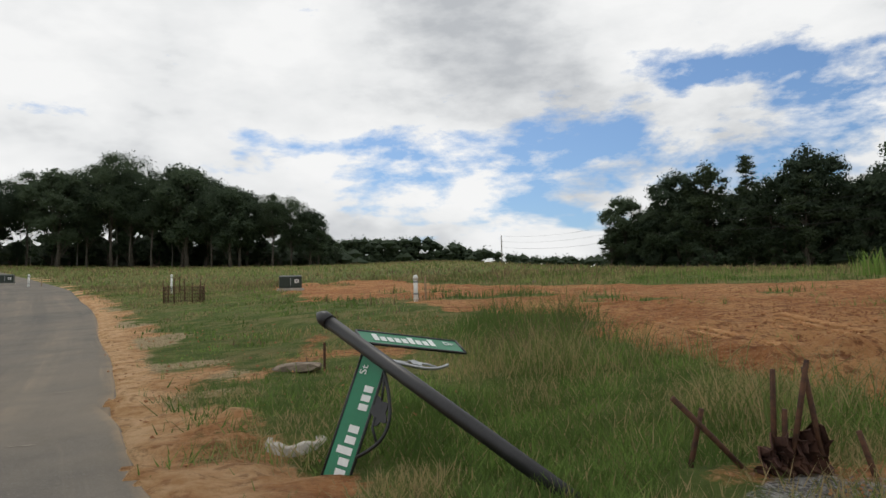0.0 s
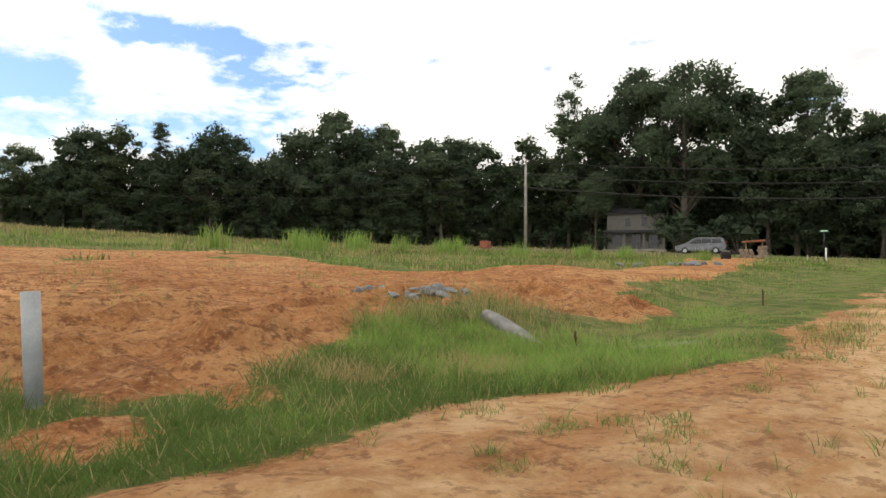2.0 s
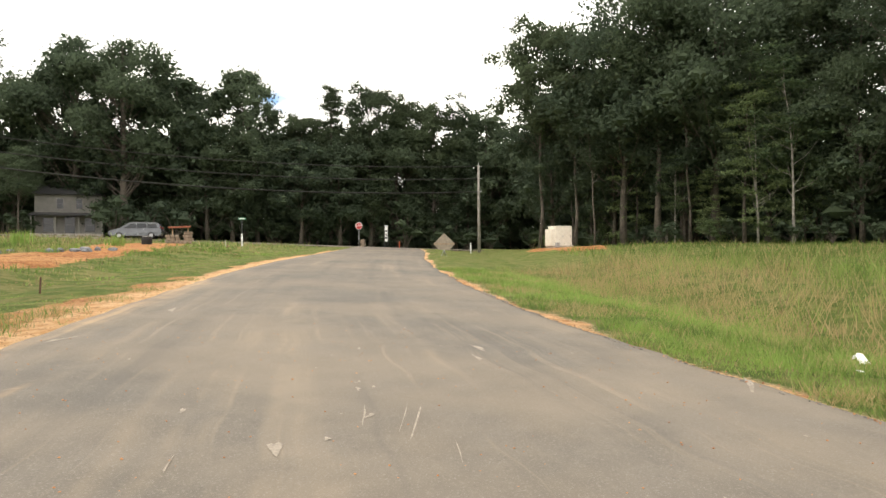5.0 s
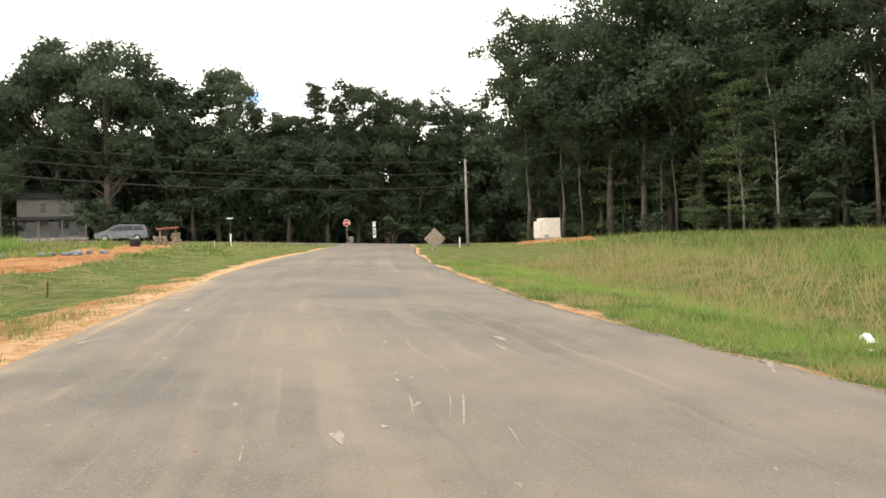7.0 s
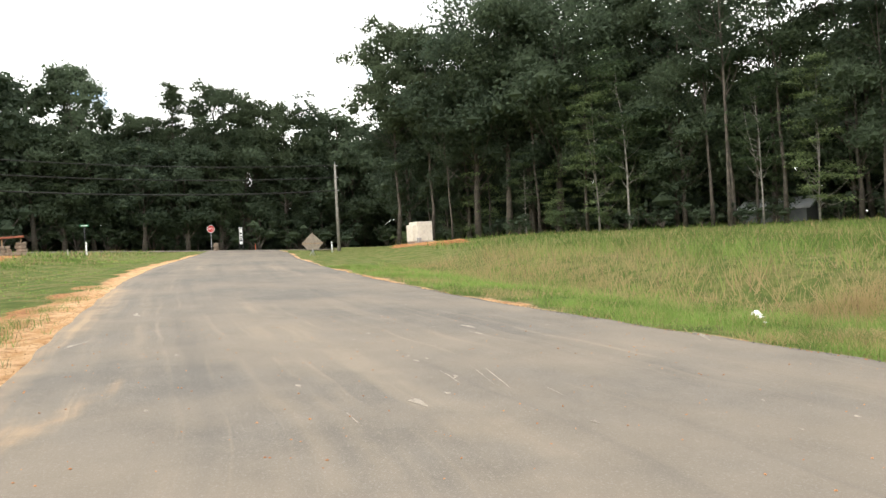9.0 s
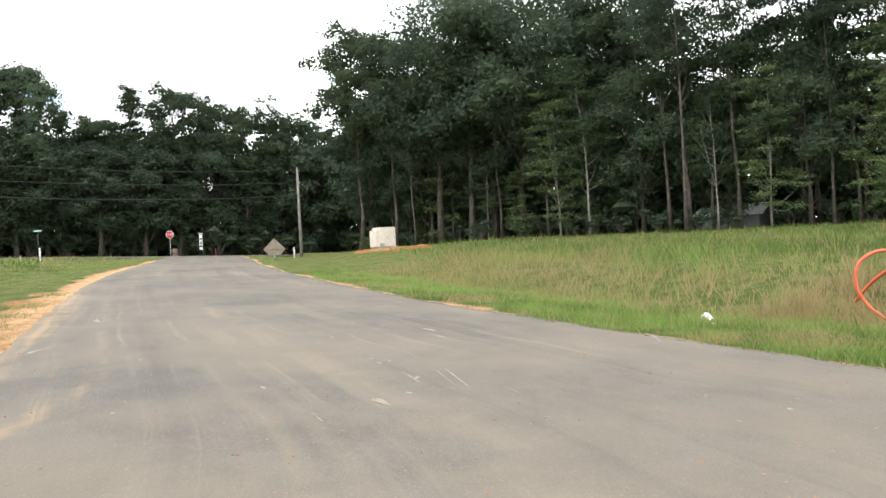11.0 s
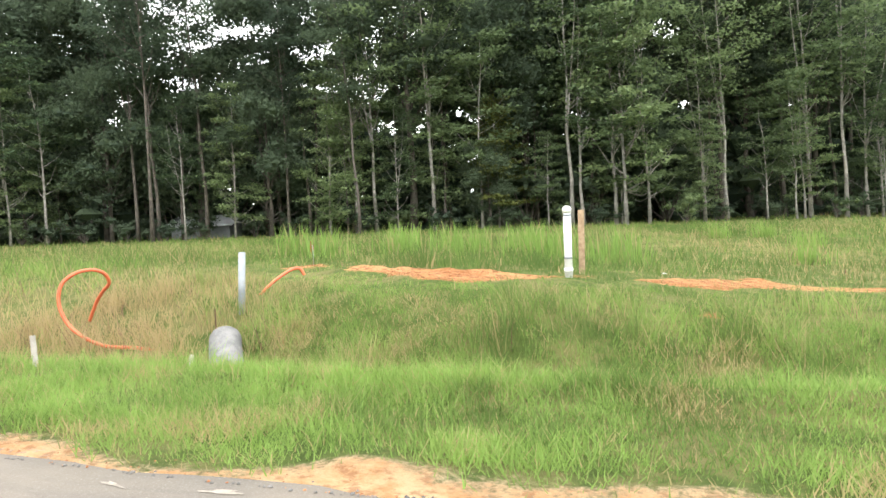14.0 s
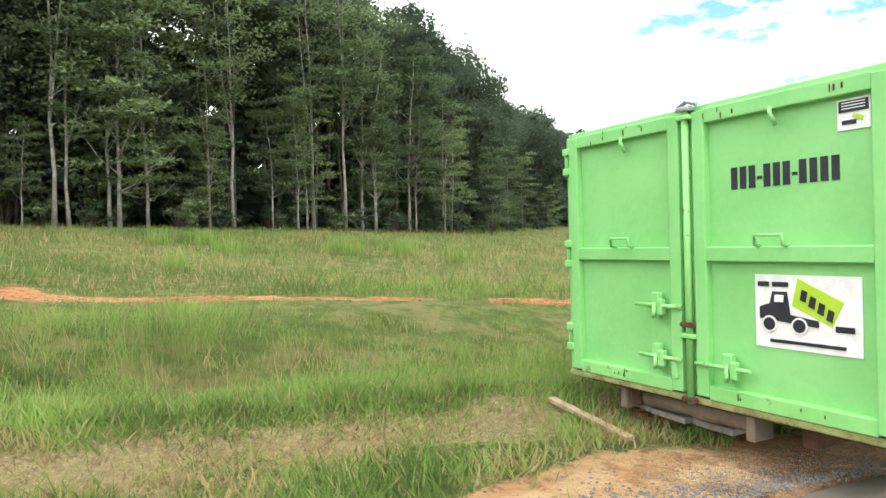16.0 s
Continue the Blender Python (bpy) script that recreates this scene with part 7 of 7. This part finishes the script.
    # The number becomes upright bars.
    for k, cx in enumerate((0, 1, 2, 3.6, 4.6, 5.6, 7.2, 8.2, 9.2, 10.2)):
        bar("number_bar", (.046, .004, .145), (1.655 + .0665 * cx, .012, 1.50), INK, root, 0)
    for cx in (2.82, 6.42):
        bar("number_bar", (.034, .004, .02), (1.655 + .0665 * cx, .012, 1.49), INK, root, 0)
    small = bar("notice", (.185, .006, .175), (2.445, .010, 1.79), PAPER, root, 0, "small white notice with a dark head")
    bar("notice_head", (.165, .003, .065), (2.445, .0045, 1.835), INK, small, 0)
    for k in range(3):
        bar("print_bar", (.13, .002, .006), (2.445, .002, 1.855 - .016 * k), PAPER, small, 0)
    bar("lorry_shape", (.08, .003, .025), (2.42, .0045, 1.745), INK, small, 0)
    bar("tilted_block", (.06, .003, .025), (2.47, .0045, 1.77), YELLOW_GREEN, small, 0, turn=Euler((0, radians(25), 0)).to_matrix())
    # Underframe: long rails, and rollers at the rear.
    for sx in (.62, W - .62):
        bar("skid_rail", (.10, D, .22), (sx, D / 2 + .1, -.10), RUST, root, .01, "rusty steel skid rail")
    for sx in (.48, 1.66):
        bar("roller_bracket", (.07, .20, .26), (sx, .20, -.14), STONE, root, .015, "mud-caked bracket")
    bm = bmesh.new()
    tube(bm, [(.52, .20, -.15), (.58, .20, -.15), (1.14, .20, -.15), (1.16, .20, -.15), (1.34, .20, -.15), (1.36, .20, -.15), (1.62, .20, -.15)], [.07, .078, .078, .088, .088, .078, .078], 16)
    part("roller", bm, STONE, root, "muddy steel roller")
    bar("cross_beam", (W - .1, .10, .10), (W / 2, .14, -.05), RUST, root, .01)
    bar("sill", (W + .04, .10, .05), (W / 2, .02, -.03), RUST_BROWN, root, .01)
    return root


waste_bin()


def paving_slab(x, y, lift, turn):
    root = thing("paving_slab", (x, y, height(x, y) + lift), "grey concrete paving slab under the bin", "slab", "slabs under the bin", turn)
    bm = bmesh.new()
    block(bm, (.36, .36, .05), (0, 0, .02), bevel=.008)
    block(bm, (.24, .24, .03), (0, 0, .055), bevel=.008)
    part("slab", bm, CONCRETE, root)


for x, y, turn in ((-6.82, -15.68, 20), (-6.98, -15.40, 32), (-7.24, -15.15, 35), (-7.02, -15.70, 30)):
    paving_slab(x, y, .09, turn)

plank = thing("plank", (-6.2, -15.55, height(-6.2, -15.55)), "weathered pale timber plank lying in the grass", "plank")
bm = bmesh.new()
a, b = Vector((-5.95, -15.62, height(-5.95, -15.62) + .05)), Vector((-6.47, -14.82, height(-6.47, -14.82) + .04))
line_ = (b - a).normalized()
block(bm, ((b - a).length, .075, .04), tuple((a + b) / 2 - plank.matrix_basis.translation), line_.to_track_quat("X", "Z").to_matrix(), .008)
part("board", bm, TIMBER, plank)


# ---- small loose stuff ----
GRAVEL = plain("grey_gravel", (0.095, 0.090, 0.083), (0.21, 0.195, 0.175), 4.0, 0.9, bump=0.3, dirt=(0.30, 0.21, 0.13))


def pebbles():
    rng = np.random.default_rng(61)
    spots, sizes = [], []

    def add(x, y, lo, hi):
        spots.append(np.stack([x, y], -1))
        sizes.append(rng.uniform(lo, hi, len(x)) ** 1.0)

    x = rng.uniform(2, 24, 1500)
    add(x, along(SOUTH_EDGE, x) - np.abs(rng.normal(0, .14, 1500)) + .04, .005, .015)
    x = rng.uniform(3, 12, 500)
    add(x, rng.uniform(-7, 1, 500), .004, .011)
    x = rng.uniform(3, 18, 900)
    add(x, along(NORTH_EDGE, x) + np.abs(rng.normal(0, .9, 900)), .004, .014)
    x, y = rng.uniform(2, 15, 2600), rng.uniform(5, 15, 2600)
    ok = inside(x, y, DIRT_FIELD)
    add(x[ok], y[ok], .008, .032)
    x, y = rng.uniform(-9, 0, 900), rng.uniform(3, 16, 900)
    add(x, y, .006, .03)
    x, y = rng.normal(1.4, .4, 500), rng.normal(4.3, .3, 500)
    add(x[:220], y[:220], .008, .02)
    p, s = np.concatenate(spots), np.concatenate(sizes)
    ok = ~((road_depth(p[:, 0], p[:, 1]) > .1) & (p[:, 0] < 2))
    p, s = p[ok], s[ok]
    on_road = road_depth(p[:, 0], p[:, 1]) > .02
    z = np.where(on_road, lie(p[:, 0], p[:, 1]) + .034, ground(p[:, 0], p[:, 1]))
    shape = LUMP_V[None] * s[:, None, None] * rng.uniform(.55, 1.25, (len(s), len(LUMP_V), 1)) * np.array([1, 1, .65])
    verts = (np.concatenate([p, (z + s * .25)[:, None]], 1)[:, None] + shape).reshape(-1, 3)
    faces = (LUMP_F[None] + len(LUMP_V) * np.arange(len(s))[:, None, None]).reshape(-1, 3)
    tagged(new("pebbles", raw_mesh("pebbles", verts, faces, CLODS, smooth=False)), "loose pebbles and clods of clay", "pebbles", kind="stuff")
    # Grey gravel by the skip, along the kerbless edge and round the drain.
    x = np.concatenate([rng.normal(-7.0, .9, 1500), rng.uniform(-5.5, 20, 1400), rng.normal(1.5, .35, 260)])
    y = along(SOUTH_EDGE, x) + .06 - np.abs(rng.normal(0, 1, len(x))) * np.where(x < -5, .30, .08)
    y[-260:] = rng.normal(4.25, .18, 260)
    s = rng.uniform(.006, .017, len(x))
    z = np.where(road_depth(x, y) > .02, lie(x, y) + .034, ground(x, y))
    shape = LUMP_V[None] * s[:, None, None] * rng.uniform(.6, 1.3, (len(s), len(LUMP_V), 1)) * np.array([1, 1, .7])
    verts = (np.stack([x, y, z + s * .3], -1)[:, None] + shape).reshape(-1, 3)
    faces = (LUMP_F[None] + len(LUMP_V) * np.arange(len(s))[:, None, None]).reshape(-1, 3)
    tagged(new("gravel", raw_mesh("gravel", verts, faces, GRAVEL, smooth=False)), "grey crushed gravel on the road's edge", "gravel", kind="stuff")


pebbles()


def clods():
    """Broken clods in loose rows over the dirt field, and the caked prints of a tracked machine."""
    rng = np.random.default_rng(64)
    x, y = rng.uniform(2.2, 15, 4200), rng.uniform(4.4, 11, 4200)
    band = value_noise(x * .35, y, .55, 81) * .6 + value_noise(x, y, 1.5, 82) * .4
    ok = inside(x, y, DIRT_FIELD) & (band > .60)
    x, y = x[ok], y[ok]
    s = rng.uniform(.008, .024, len(x)) * (1 + (rng.uniform(0, 1, len(x)) < .08))
    z = ground(x, y) + s * .2
    shape = LUMP_V[None] * s[:, None, None] * rng.uniform(.6, 1.3, (len(s), len(LUMP_V), 1)) * np.array([1.2, 1.2, .8])
    verts = (np.stack([x, y, z], -1)[:, None] + shape).reshape(-1, 3)
    faces = (LUMP_F[None] + len(LUMP_V) * np.arange(len(s))[:, None, None]).reshape(-1, 3)
    tagged(new("clods", raw_mesh("clods", verts, faces, CLODS, smooth=False)), "broken clods of orange clay", "clods", kind="stuff")
    bm = bmesh.new()
    for a, b in TREADS:
        a, b = Vector((*a, 0)), Vector((*b, 0))
        ahead = (b - a).normalized()
        side, turn = Vector((-ahead.y, ahead.x, 0)), math.atan2(ahead.y, ahead.x)
        for k in range(int((b - a).length / .11)):
            for row, slant in ((-.11, .35), (.11, -.35)):
                p = a + ahead * .11 * k + side * (row + rng.normal(0, .01))
                if rng.uniform() < .8:
                    block(bm, (.035, rng.uniform(.10, .17), .03), (p.x, p.y, height(p.x, p.y) + .012), Euler((rng.normal(0, .06), rng.normal(0, .06), turn + slant + rng.normal(0, .1))).to_matrix(), .007)
    tagged(part("tread_prints", bm, SAND), "pale caked prints of a tracked machine", "tread prints", kind="stuff")


clods()


def scuffs():
    """Pale scrapes and daubs of dried mud on the asphalt."""
    rng = np.random.default_rng(62)
    bm = bmesh.new()

    def daub(x, y, a, length, wide):
        n = 12
        pts = []
        for k in range(n):
            t = 2 * math.pi * k / n
            r = 1 + .35 * math.sin(3 * t + x * 9) + .2 * rng.normal()
            dx, dy = length * .42 * math.cos(t) * r, wide * .36 * math.sin(t) * r
            px, py = x + dx * math.cos(a) - dy * math.sin(a), y + dx * math.sin(a) + dy * math.cos(a)
            pts.append(bm.verts.new((px, py, float(lie(px, py)) + .0375)))
        bm.faces.new(pts)

    for x, y, a, length, wide in (
        (8.36, -2.61, .3, .16, .05), (8.45, -2.72, .1, .09, .03), (8.62, -2.58, .2, .10, .03), (7.62, -2.76, .1, .55, .018), (7.60, -2.80, -.25, .14, .05),
        (7.55, -3.12, -.02, 1.0, .022), (7.62, -3.03, .0, .75, .014), (7.05, -2.62, .2, .08, .05), (6.83, -2.37, .3, .26, .10), (7.55, -1.56, .2, .14, .05),
        (10.2, -2.35, .2, .12, .05), (10.5, -3.6, .35, .42, .09), (9.9, -3.58, .3, .3, .06), (6.1, -3.34, .2, .09, .04), (11.9, -2.7, .1, .1, .04), (9.2, -.4, .2, .08, .04),
        (2.83, -8.05, .5, .30, .09), (3.4, -7.75, .1, .22, .05), (9.0, -5.9, -.3, .62, .09), (6.5, -1.9, .2, .3, .015), (6.9, -3.4, .1, .5, .012), (12.9, .75, .3, .5, .10), (10.1, .75, -.2, .45, .09),
        (-3.7, 6.5, 0, .25, .06), (-4.8, 9.2, .3, .35, .05), (-5.8, 8.9, .3, .2, .06), (-7.5, 12.5, .3, .3, .08),
    ):
        daub(x, y, a, length, wide)
    for _ in range(40):
        daub(rng.uniform(4, 14), rng.uniform(-6, .5), rng.uniform(-.3, .6), rng.uniform(.02, .08), rng.uniform(.015, .04))
    ob = part("scuff_marks", bm, CHIP)
    tagged(ob, "pale scrapes and dried mud daubs on asphalt", "scuff marks", kind="stuff")


scuffs()
